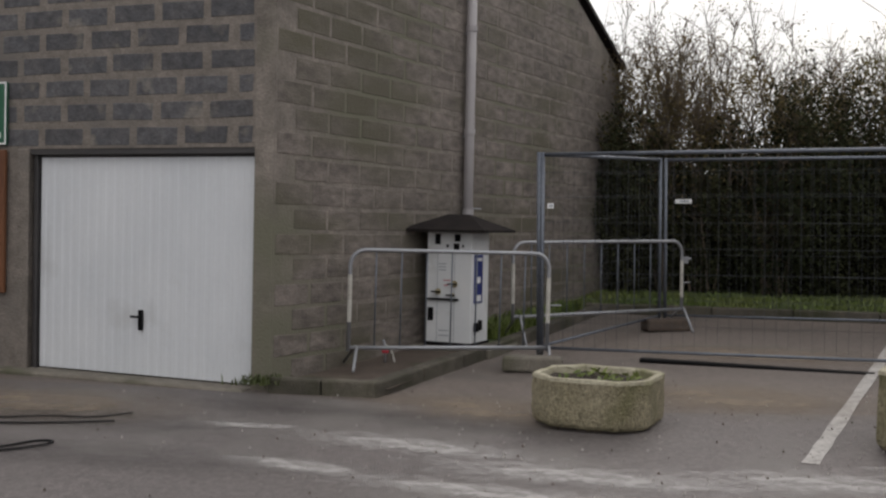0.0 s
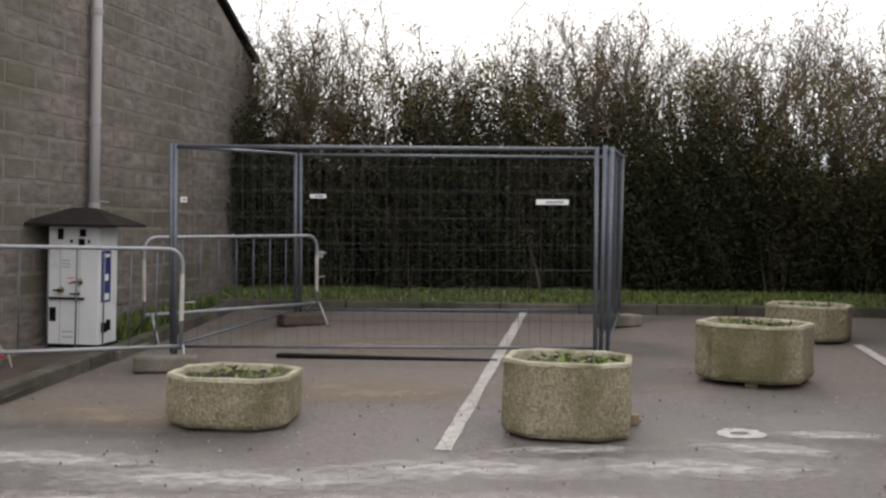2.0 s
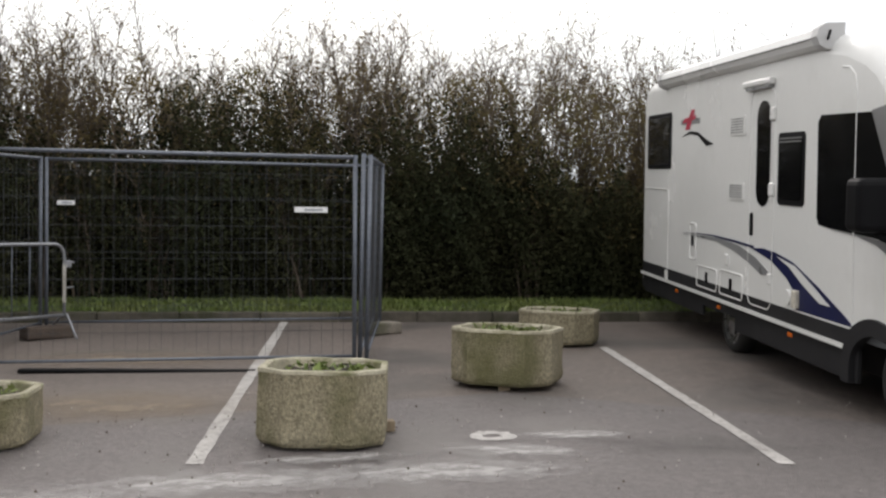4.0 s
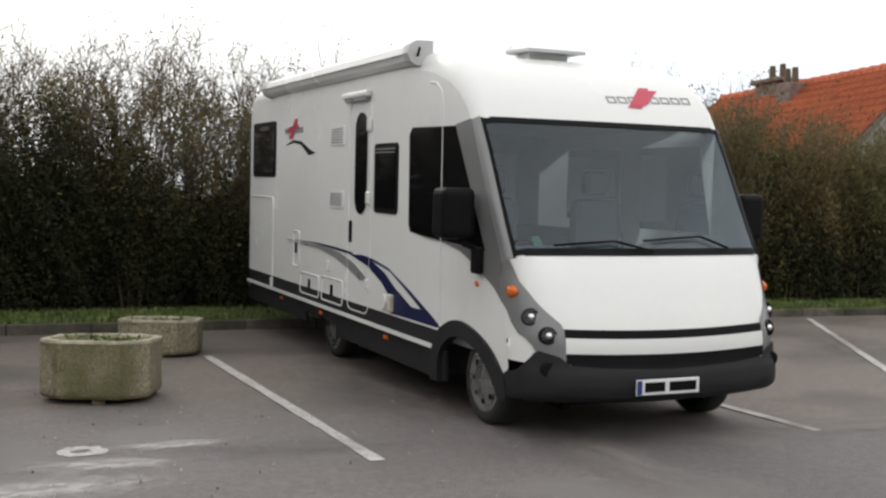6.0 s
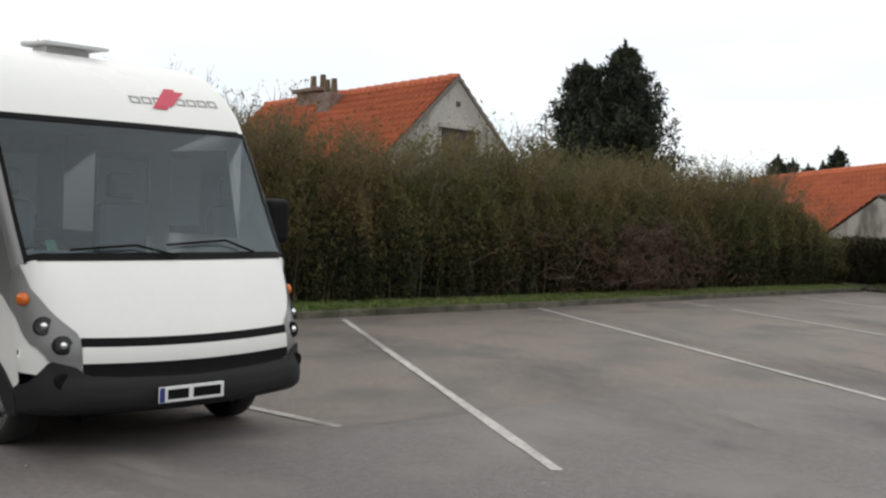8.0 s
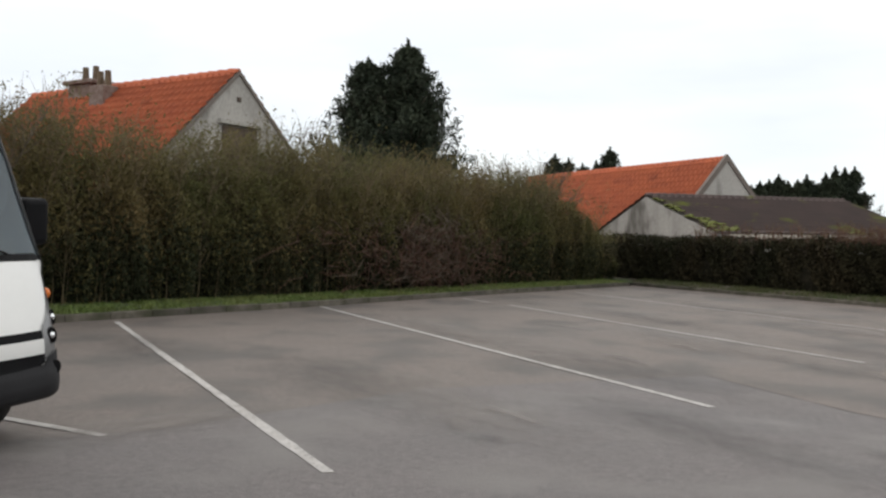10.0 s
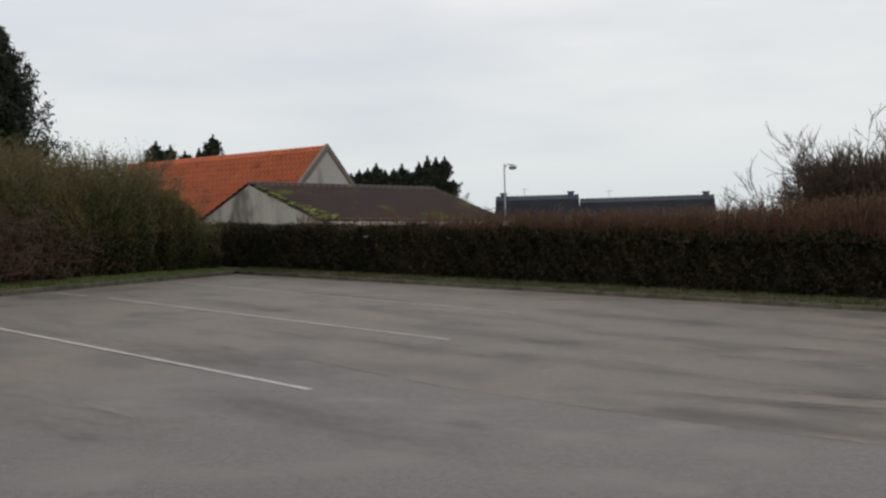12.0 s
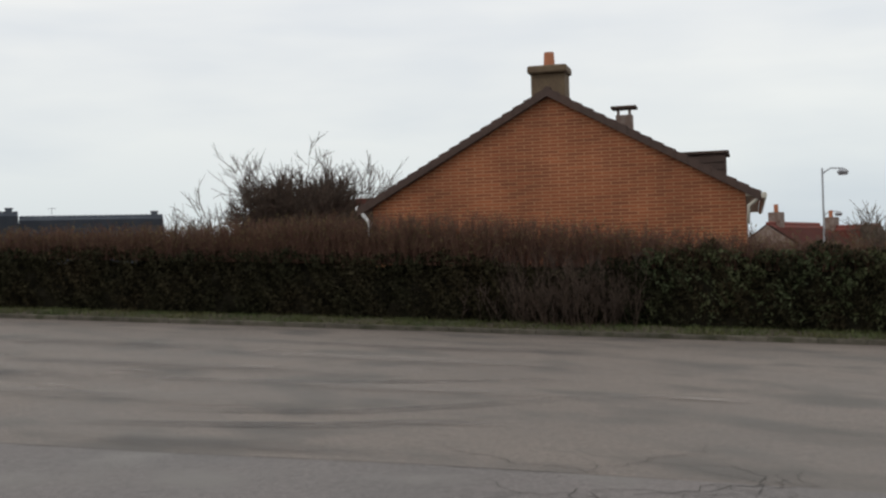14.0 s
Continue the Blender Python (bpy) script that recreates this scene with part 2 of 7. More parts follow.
def upright(x, y, heading=0.0, lift=0.0):
    """A pose on the ground, standing plumb; heading in degrees from +x."""
    return pose(x, y, gz(x, y) + lift, 0, 0, heading)


def smooth_line(pts, n=5):
    """A Catmull-Rom curve through points."""
    p = [Vector(q) for q in [pts[0], *pts, pts[-1]]]
    out = []
    for a, b, c, d in zip(p, p[1:], p[2:], p[3:]):
        for k in range(n):
            t = k / n
            out.append(tuple(0.5 * (2 * b + (c - a) * t + (2 * a - 5 * b + 4 * c - d) * t * t + (3 * b - a - 3 * c + d) * t ** 3)))
    return out + [tuple(p[-1])]


def bearing(x0, y0, x1, y1):
    return math.degrees(math.atan2(y1 - y0, x1 - x0))


# ---- ground ----
SX, SY = 0.0274, 0.0336


def gz(x, y):
    r = math.hypot(x, y)
    return (SX * x + SY * y) * min(1, 60 / max(r, 1e-6))


bm = bmesh.new()
radii = [0.5] + [4 * k for k in range(1, 16)] + [75, 100, 160, 300, 700, 2000]
rings = [[bm.verts.new((r * math.cos(a), r * math.sin(a), gz(r * math.cos(a), r * math.sin(a)))) for a in np.linspace(0, math.tau, 73)[:-1]] for r in radii]
bm.faces.new(rings[0])
for u, v in zip(rings, rings[1:]):
    for k in range(72):
        bm.faces.new((u[k], v[k], v[(k + 1) % 72], u[(k + 1) % 72]))
tagged(part("ground", bm, ASPHALT), "worn pale grey asphalt of the car park", "", "", "structure")

# the greyer asphalt laid up to a long straight seam
sheet("asphalt_patch", [(14.2, -2.0), (11.6, -3.1), (10.1, -4.05), (8.8, -4.98), (7.2, -6.25), (5.5, -7.4), (0, -11), (-12, -4), (-9, 8), (-4.5, 9.9), (-1.6, 9.0), (0.4, 8.2), (5.2, 7.8), (9, 3.0), (12.0, 1.2)], 0.004, PATCH, label="greyer newer asphalt up to a straight seam")
R0 = random.Random(5)
bm = bmesh.new()
seam = [(14.2, -2.0), (11.6, -3.1), (10.1, -4.05), (8.8, -4.98), (7.2, -6.25), (5.5, -7.4)]
for (x0, y0), (x1, y1) in zip(seam, seam[1:]):
    for k in range(9):
        a, b = k / 9, (k + 1) / 9
        w = R0.uniform(0.004, 0.013)
        q = [Vector((x0 + (x1 - x0) * t + j, y0 + (y1 - y0) * t + s * w, 0)) for t, s, j in ((a, -1, 0), (b, -1, 0), (b, 1, 0), (a, 1, 0))]
        bm.faces.new([bm.verts.new((v.x, v.y, gz(v.x, v.y) + 0.008)) for v in q])
# branching cracks beyond the seam
def crack(bm, x, y, a, n, w):
    for _ in range(n):
        s = R0.uniform(0.08, 0.2)
        b = a + R0.uniform(-0.8, 0.8)
        x1, y1 = x + s * math.cos(b), y + s * math.sin(b)
        nx, ny = -math.sin(b) * w, math.cos(b) * w
        bm.faces.new([bm.verts.new((px, py, gz(px, py) + 0.009)) for px, py in ((x - nx, y - ny), (x1 - nx, y1 - ny), (x1 + nx, y1 + ny), (x + nx, y + ny))])
        if n > 4 and R0.random() < 0.35:
            crack(bm, x1, y1, b + R0.choice((-1.2, 1.2)), n // 2, w * 0.7)
        x, y = x1, y1
for k in range(10):
    crack(bm, 5.4 + R0.uniform(-0.9, 0.9), -6.9 + R0.uniform(-0.6, 0.6), R0.uniform(0, 6.28), 9, 0.0042)
CRACK = surface("open_crack", (0.055, 0.050, 0.047), (0.080, 0.073, 0.068), 5, 0.95, 0.2, 50)
tagged(part("asphalt_crack", bm, CRACK), "dark open seam and crazed cracks in the asphalt", "", "", "structure")


def blot(x, y, rx, ry, turn, rnd, n=18, rough=0.3):
    t = radians(turn)
    out = []
    for k in range(n):
        a = k * math.tau / n
        r = 1 + rnd.uniform(-rough, rough)
        u, v = rx * r * math.cos(a), ry * r * math.sin(a)
        out.append((x + u * math.cos(t) - v * math.sin(t), y + u * math.sin(t) + v * math.cos(t)))
    return out


def film_material(name, col, lo, hi, scale, most=0.9, squash=(1, 1, 1), rough=0.9):
    """A thin film that thins out to nothing at its rim and breaks up by a noise."""
    m = bpy.data.materials.new(name)
    m.use_nodes = True
    n, l = m.node_tree.nodes, m.node_tree.links
    p = n["Principled BSDF"]
    p.inputs["Base Color"].default_value, p.inputs["Roughness"].default_value = (*col, 1), rough
    co, geo = n.new("ShaderNodeTexCoord"), n.new("ShaderNodeNewGeometry")
    sp, cb = n.new("ShaderNodeSeparateXYZ"), n.new("ShaderNodeCombineXYZ")
    l.new(co.outputs["Generated"], sp.inputs[0])
    l.new(sp.outputs[0], cb.inputs[0])
    l.new(sp.outputs[1], cb.inputs[1])
    sub = n.new("ShaderNodeVectorMath")
    sub.operation = "DISTANCE"
    sub.inputs[1].default_value = (0.5, 0.5, 0)
    l.new(cb.outputs[0], sub.inputs[0])
    rim = n.new("ShaderNodeMapRange")
    for k, x in enumerate((0.12, 0.5, 1.0, 0.0)):
        rim.inputs[k + 1].default_value = x
    l.new(sub.outputs["Value"], rim.inputs[0])
    mp = n.new("ShaderNodeMapping")
    mp.inputs["Scale"].default_value = squash
    l.new(co.outputs["Object"], mp.inputs[0])
    no = n.new("ShaderNodeTexNoise")
    no.inputs["Scale"].default_value, no.inputs["Detail"].default_value, no.inputs["Roughness"].default_value = scale, 9, 0.68
    l.new(mp.outputs[0], no.inputs["Vector"])
    add = n.new("ShaderNodeMath")
    add.operation = "MULTIPLY_ADD"
    add.inputs[1].default_value, add.inputs[2].default_value = 0.30, -0.1
    l.new(rim.outputs[0], add.inputs[0])
    tot = n.new("ShaderNodeMath")
    tot.operation = "ADD"
    l.new(add.outputs[0], tot.inputs[0])
    l.new(no.outputs["Fac"], tot.inputs[1])
    mr = n.new("ShaderNodeMapRange")
    for k, x in enumerate((lo, hi, 0.0, most)):
        mr.inputs[k + 1].default_value = x
    l.new(tot.outputs[0], mr.inputs[0])
    fin = n.new("ShaderNodeMath")
    fin.operation = "MULTIPLY"
    l.new(mr.outputs[0], fin.inputs[0])
    l.new(rim.outputs[0], fin.inputs[1])
    l.new(fin.outputs[0], p.inputs["Alpha"])
    return m


CHALK = film_material("pale_dust_film", (0.60, 0.58, 0.565), 0.53, 0.78, 6.5, 0.58, (0.8, 1.5, 1))
BROWN_FILM = film_material("sandy_dirt_film", (0.27, 0.215, 0.16), 0.34, 0.85, 2.6, 0.75)
DARK_FILM = film_material("dark_oil_and_damp_film", (0.075, 0.068, 0.066), 0.44, 0.88, 3.4, 0.38, (0.5, 1.3, 1), 0.6)
PALE_FILM = film_material("worn_pale_aggregate", (0.27, 0.243, 0.225), 0.44, 0.84, 3.6, 0.50, (0.5, 1.3, 1), 0.85)
ARC_FILM = film_material("rubber_scuff_film", (0.070, 0.064, 0.062), 0.36, 0.80, 3.0, 0.55, (0.6, 0.6, 1), 0.6)
LAYER = [0]


def film(name, x, y, rx, ry, turn, mat, label):
    LAYER[0] += 1
    bm = bmesh.new()
    bm.faces.new([bm.verts.new((rx * math.cos(a), ry * math.sin(a), 0)) for a in np.linspace(0, math.tau, 33)[:-1]])
    t = radians(turn)
    dz = [SX * math.cos(t) + SY * math.sin(t), -SX * math.sin(t) + SY * math.cos(t)]
    for v in bm.verts:
        v.co.z = dz[0] * v.co.x + dz[1] * v.co.y
    ob = tagged(part(name, bm, mat), label, "", "", "structure")
    ob.matrix_basis = pose(x, y, SX * x + SY * y + 0.0095 + 0.0003 * LAYER[0], 0, 0, turn)


for x, y, rx, ry, turn in [(-1.4, 7.75, 0.7, 0.16, -12), (-0.2, 7.1, 1.6, 0.4, -26), (0.8, 6.3, 1.9, 0.42, -20), (2.2, 6.1, 1.7, 0.5, -14), (3.4, 5.75, 1.5, 0.5, -18), (4.1, 6.0, 0.8, 0.35, -28), (1.7, 5.45, 2.2, 0.45, -20), (0.2, 6.0, 1.6, 0.3, -22), (2.9, 6.35, 0.9, 0.22, -10), (4.7, 6.2, 0.7, 0.25, -20), (2.6, 5.2, 1.4, 0.35, -24), (-0.9, 6.6, 1.0, 0.25, -25)]:
    film("dust_film", x, y, rx, ry, turn, CHALK, "pale scuffed dust on the asphalt")
for x, y, rx, ry, turn in [(3.0, 10.8, 1.9, 0.8, -20), (2.2, 8.6, 1.6, 1.0, -20), (0.3, 8.2, 1.4, 0.7, -30), (-3.2, 8.6, 2.0, 0.9, -20)]:
    film("dirt_film", x, y, rx, ry, turn, BROWN_FILM, "sandy dirt washed over the asphalt")
for x, y, rx, ry, turn in [(7.6, 6.8, 2.6, 1.2, 64), (5.2, 5.6, 1.2, 0.5, -30), (12.5, 2.2, 4.0, 1.3, 30), (10.0, -1.4, 3.4, 0.9, 28), (14.5, -1.0, 4.5, 1.2, 28), (17, -5.5, 5.5, 1.2, 30), (15.5, -8.5, 5.0, 0.9, 32), (20, -9.5, 5.0, 1.2, 30), (16, -14, 5, 0.8, 32), (24, -2, 5, 1.0, 25), (9.0, -5.4, 2.6, 0.6, 38), (0.2, 7.7, 1.6, 0.5, -25), (-2.6, 8.0, 2.2, 0.7, -20), (-1.2, 8.35, 1.5, 0.4, -20), (-2.2, 6.9, 2.0, 0.6, -15), (15, 5.5, 3.0, 0.8, 25)]:
    film("damp_film", x, y, rx, ry, turn, DARK_FILM, "dark damp and oil streaks on the asphalt")
for x, y, rx, ry, turn in [(11, 0.8, 3.5, 1.0, 28), (9, 3.2, 2.0, 0.7, -30), (18, -2.8, 5, 1.1, 26), (13, -6.0, 5.0, 1.0, 32), (22, -6.0, 5.0, 1.1, 30), (11.5, -9.3, 4.0, 0.8, 35), (14.5, -12, 5, 1.0, 32), (6.5, 3.8, 1.5, 0.5, 60), (28, -5, 6, 1.2, 28), (19, 1.5, 4.5, 0.9, 27)]:
    film("pale_film", x, y, rx, ry, turn, PALE_FILM, "worn pale patches in the asphalt")
# short scuffs and worn hollows strewn over the open bays
RS = random.Random(17)
for k in range(46):
    u, w = RS.uniform(8, 32), RS.uniform(-15, 3)
    film("scuff_film", u, w + 0.12 * (u - 20), RS.uniform(0.3, 1.1), RS.uniform(0.08, 0.22), RS.uniform(15, 45), DARK_FILM if k % 3 else PALE_FILM, "short dark scuff worn into the asphalt")
# faint tyre arcs where cars swing round
for pts in ([(12.6, -5.2), (11.0, -6.4), (9.9, -7.7), (9.5, -9.2), (9.3, -10.6), (8.6, -12.2)], [(16.5, -6.2), (14.0, -7.6), (12.3, -9.2), (11.2, -11.2), (10.0, -13.6)], [(12.0, -4.0), (10.4, -5.6), (9.3, -6.9), (8.7, -8.2), (8.2, -10.0)]):
    bm = bmesh.new()
    for off in (-0.11, 0.11):
        row = []
        n = (len(pts) - 1) * 6
        for k in range(n + 1):
            f = k / n * (len(pts) - 1)
            i = min(int(f), len(pts) - 2)
            p = Vector(pts[i]).lerp(Vector(pts[i + 1]), f - i)
            d = (Vector(pts[min(i + 2, len(pts) - 1)]) - Vector(pts[max(i - 1, 0)])).normalized()
            row.append([bm.verts.new((p.x - d.y * (off + s), p.y + d.x * (off + s), gz(p.x - d.y * (off + s), p.y + d.x * (off + s)) + 0.0085)) for s in (-0.10, 0.10)])
        for u, v in zip(row, row[1:]):
            bm.faces.new((u[0], v[0], v[1], u[1]))
    tagged(part("tyre_arc", bm, ARC_FILM), "faint dark tyre arc on the asphalt", "", "", "structure")
ring = bmesh.new()
o, i_ = blot(4.19, 6.44, 0.165, 0.15, 0, R0, 20, 0.12), blot(4.19, 6.44, 0.07, 0.05, 0, R0, 20, 0.12)
vo = [ring.verts.new((x, y, gz(x, y) + 0.008)) for x, y in o]
vi = [ring.verts.new((x, y, gz(x, y) + 0.008)) for x, y in i_]
for k in range(20):
    ring.faces.new((vo[k], vo[(k + 1) % 20], vi[(k + 1) % 20], vi[k]))
tagged(part("paint_ring", ring, PAINT), "worn white painted ring on the asphalt", "", "", "structure")
for x0, y0, x1, y1 in [(1.84, 10.49, 3.77, 9.72)]:
    a = bearing(x0, y0, x1, y1)
    tagged(part("rubber_strip", box(bmesh.new(), 0, math.hypot(x1 - x0, y1 - y0), -0.06, 0.06, 0.0, 0.035, 0.01), BLACK), "flat dark strip lying on the asphalt", "strip").matrix_basis = upright(x0, y0, a, 0.003)

# small stones and leaf bits strewn on the asphalt
def litter(name, n, mat, lo, hi, seed, label):
    rg = np.random.default_rng(seed)
    x, y = rg.normal(1.8, 2.4, n), rg.normal(6.6, 1.3, n)
    s = rg.uniform(lo, hi, n)[:, None]
    t = rg.uniform(0, math.tau, n)
    q = np.stack([np.cos(t), np.sin(t)], 1) * s
    w = np.stack([-np.sin(t), np.cos(t)], 1) * s * rg.uniform(0.4, 0.9, (n, 1))
    p = np.stack([x, y], 1)
    v = []
    for o, h in ((q, 0.006), (w, 0.006), (-q, 0.006), (-w, 0.006), (q * 0.1, 0.02)):
        xy = p + o
        v.append(np.column_stack([xy, SX * xy[:, 0] + SY * xy[:, 1] + 0.004 + h + 0.3 * s[:, 0] * (h > 0.01)]))
    v = np.stack(v, 1).reshape(-1, 3)
    i = np.arange(n)[:, None] * 5
    f = np.concatenate([i + np.array([[k, (k + 1) % 4, 4]]) for k in range(4)])
    me = bpy.data.meshes.new(name)
    me.from_pydata(v.tolist(), [], f.tolist())
    me.materials.append(mat)
    tagged(new(name, me), label, "litter", "", "stuff")


litter("pale_grit", 420, DUST, 0.004, 0.013, 31, "small pale stone chips strewn on the asphalt")
litter("leaf_litter", 170, SOIL, 0.004, 0.013, 32, "small dark leaf bits strewn on the asphalt")

# parking lines, each a run of worn paint
for x0, y0, x1, y1 in [(5.55, 13.3, 2.16, 6.58), (7.71, 9.6, 5.39, 4.94), (11.35, 8.85, 8.62, 3.30), (18.38, 7.17, 7.74, 1.36), (23.87, 4.84, 11.55, -1.72), (26.8, 0.90, 16.5, -4.5), (34.1, -0.85, 21.7, -7.36), (28.8, 2.17, 27.55, 1.42)]:
    bm = bmesh.new()
    d = Vector((x1 - x0, y1 - y0))
    nrm = Vector((-d.y, d.x)).normalized()
    n = int(d.length / 0.25)
    row = []
    for k in range(n + 1):
        p = Vector((x0, y0)) + d * (k / n)
        w = 0.05 + R0.uniform(-0.007, 0.007)
        row.append([bm.verts.new((*(p + s * nrm * w), gz(*(p + s * nrm * w)) + 0.009)) for s in (-1, 1)])
    for u, v in zip(row, row[1:]):
        bm.faces.new((u[0], v[0], v[1], u[1]))
    tagged(part("parking_line", bm, PAINT), "worn white parking bay line on asphalt", "", "", "structure")


# ---- kerbs: single stones ----
def kerb(name, x0, y0, x1, y1, width, h, stone, label, seed):
    rnd = random.Random(seed)
    a, length = bearing(x0, y0, x1, y1), math.hypot(x1 - x0, y1 - y0)
    root = thing(name, Matrix(), label, "", "", "structure")
    n = max(1, round(length / stone))
    me = None
    s = length / n
    for k in range(n):
        if me is None:
            bm = boxed(0.004, s - 0.004, 0, width, -0.12, h, 0.018, 2)
            me = bpy.data.meshes.new("kerb_stone")
            bm.to_mesh(me)
            bm.free()
            me.materials.append(KERB)
        x, y = x0 + (x1 - x0) * k / n, y0 + (y1 - y0) * k / n
        ex, ey = x0 + (x1 - x0) * (k + 1) / n, y0 + (y1 - y0) * (k + 1) / n
        dz = math.degrees(math.atan2(gz(ex, ey) - gz(x, y), s))
        piece("kerb_stone", me, root, pose(x, y, gz(x, y) + rnd.uniform(-0.006, 0.006), 0, -dz, a + rnd.uniform(-0.2, 0.2)))
    return root


BACK_U, BACK_D = (-0.5, 8.4, 17.3, 24.0, 31.7, 42.2), (0.09, 0.32, 0.29, -0.06, -0.22, -0.74)   # the slight bow of the long kerb
K0, KD, KN = Vector((1.93, 14.42)), Vector((0.9191, -0.3939)), Vector((0.3939, 0.9191))


def on_back(u, d):
    """A point u along the long kerb and d behind its face."""
    d = d + np.interp(u, BACK_U, BACK_D)
    return K0.x + KD.x * u + KN.x * d, K0.y + KD.y * u + KN.y * d


R0v, RD = Vector((42.3, -1.96)), Vector((-0.8296, -0.5584))
RN = Vector((0.5584, -0.8296))


def on_right(u, d):
    return R0v.x + RD.x * u + RN.x * d, R0v.y + RD.y * u + RN.y * d


for k in range(5):
    kerb("kerb_back", *on_back(BACK_U[k], 0), *on_back(BACK_U[k + 1], 0), 0.14, 0.13, 1.0, "long weathered concrete kerb before the grass verge", 1 + 10 * k)
kerb("kerb_right", *on_right(1.9, 0), *on_right(47.0, 0), 0.13, 0.11, 1.0, "weathered concrete kerb along the low hedge", 2)
kerb("kerb_strip", 0.53, 10.98, 2.02, 14.42, 0.12, 0.12, 0.8, "concrete kerb beside the garage wall", 3)
kerb("kerb_bed_side", -0.54, 8.74, 0.52, 10.96, 0.14, 0.125, 0.76, "mossy concrete kerb of the soil bed", 4)
kerb("kerb_bed_front", -1.46, 9.0, -0.55, 8.745, 0.13, 0.125, 0.6, "mossy concrete kerb of the soil bed", 5)


def bank(name, at, u0, u1, step, profile, material, label, seed):
    """A grass bank behind a kerb: profile gives (distance behind the face, height), with small humps."""
    rnd = random.Random(seed)
    bm = bmesh.new()
    rows = []
    for u in np.arange(u0, u1, step):
        row = []
        for d, h in profile:
            x, y = at(u, d)
            row.append(bm.verts.new((x, y, gz(x, y) + h + (rnd.uniform(-0.03, 0.03) if d > 0.2 else 0))))
        rows.append(row)
    for a, b in zip(rows, rows[1:]):
        for k in range(len(profile) - 1):
            bm.faces.new((a[k], b[k], b[k + 1], a[k + 1]))
    tagged(part(name, bm, material, smooth=True), label, "", "", "structure")


BACK_BANK = ((0.07, 0.10), (0.16, 0.12), (0.45, 0.145), (0.80, 0.165), (1.3, 0.18), (4.5, 0.18))
RIGHT_BANK = ((0.06, 0.08), (0.15, 0.10), (0.45, 0.14), (0.80, 0.19), (1.3, 0.21), (4.5, 0.20))
sheet("soil_bed", [(-1.45, 9.08), (-0.46, 8.83), (0.44, 10.98), (0.2, 12.1)], 0.055, SOIL, label="bare brown soil against the garage wall")
sheet("grass_strip", [(0.44, 11.0), (1.95, 14.45), (2.3, 15.9), (0.2, 12.3)], 0.07, TURF, label="grass strip between kerb and garage wall")
bank("verge_back", on_back, -1.6, 45.0, 0.5, BACK_BANK, TURF, "grass verge banked up to the tall hedge", 6)
bank("verge_right", on_right, -3.0, 50.0, 0.5, RIGHT_BANK, SOIL, "thin grass verge banked up to the low hedge", 7)


def blades(name, n, place, h0, h1, seed, label, mat=GRASS):
    """Single grass blades, each a bent strip of two quads."""
    rg = np.random.default_rng(seed)
    xy = place(rg, n)
    xy, up = xy if isinstance(xy, tuple) else (xy, 0.075)
    z = (SX * xy[:, 0] + SY * xy[:, 1]) + up
    h = rg.uniform(h0, h1, n)
    a = rg.uniform(0, math.tau, n)
    lean = rg.uniform(0.1, 0.8, n) * h
    w = rg.uniform(0.004, 0.011, n)
    d = np.stack([np.cos(a), np.sin(a)], 1)
    s = np.stack([-np.sin(a), np.cos(a)], 1)
    v = np.zeros((n, 6, 3))
    for k, (f, lf, wf) in enumerate(((0, 0, 1), (0.6, 0.3, 0.8), (1, 1, 0.15))):
        for j, sg in enumerate((-1, 1)):
            v[:, 2 * k + j, :2] = xy + d * (lean * lf)[:, None] + s * (w * wf * sg)[:, None]
            v[:, 2 * k + j, 2] = z + h * f
    i = np.arange(n)[:, None] * 6
    f = np.concatenate([i + np.array([[0, 1, 3, 2]]), i + np.array([[2, 3, 5, 4]])])
    ob = mesh_of(name, v.reshape(-1, 3), f, mat)
    return tagged(ob, label, "grass", "", "stuff")


def along(x0, y0, x1, y1, d0, d1):
    nx, ny = -(y1 - y0), x1 - x0
    q = math.hypot(nx, ny)
    nx, ny = nx / q, ny / q

    def place(rg, n):
        t, d = rg.random(n), d0 + (d1 - d0) * rg.random(n) ** 1.3
        return np.stack([x0 + (x1 - x0) * t + nx * d, y0 + (y1 - y0) * t + ny * d], 1)
    return place


def on_bank(at, u0, u1, profile, d1, patchy):
    def place(rg, n):
        u, d = rg.uniform(u0, u1, n), 0.13 + d1 * rg.random(n)
        keep = 0.5 * np.sin(u * 1.9) + 0.5 * np.sin(u * 4.7 + 1.3) > rg.uniform(-1.3, 1.3, n) * patchy - (1 - patchy) * 2
        u, d = np.where(keep, u, u0 + (u1 - u0) * rg.random(n)), d
        x, y = at(u, d)
        return np.stack([x, y], 1), np.interp(d, [p[0] for p in profile], [p[1] for p in profile]) - 0.015
    return place


blades("verge_grass", 60000, on_bank(on_back, -0.6, 42.3, BACK_BANK, 0.95, 0.7), 0.02, 0.085, 11, "short green grass on the hedge verge")
blades("verge_grass_right", 30000, on_bank(on_right, 1.5, 46.0, RIGHT_BANK, 0.95, 0.9), 0.03, 0.11, 12, "thin dull grass under the low hedge", GRASS_DULL)
blades("strip_grass", 5000, along(0.6, 11.5, 1.9, 14.3, 0.1, 0.7), 0.05, 0.16, 13, "green grass tufts along the garage wall")
blades("corner_weeds", 160, lambda rg, n: np.stack([-1.52 + rg.normal(0, 0.10, n), 9.02 + rg.normal(0, 0.06, n)], 1), 0.02, 0.09, 14, "small weeds at the garage corner", GRASS_DULL)


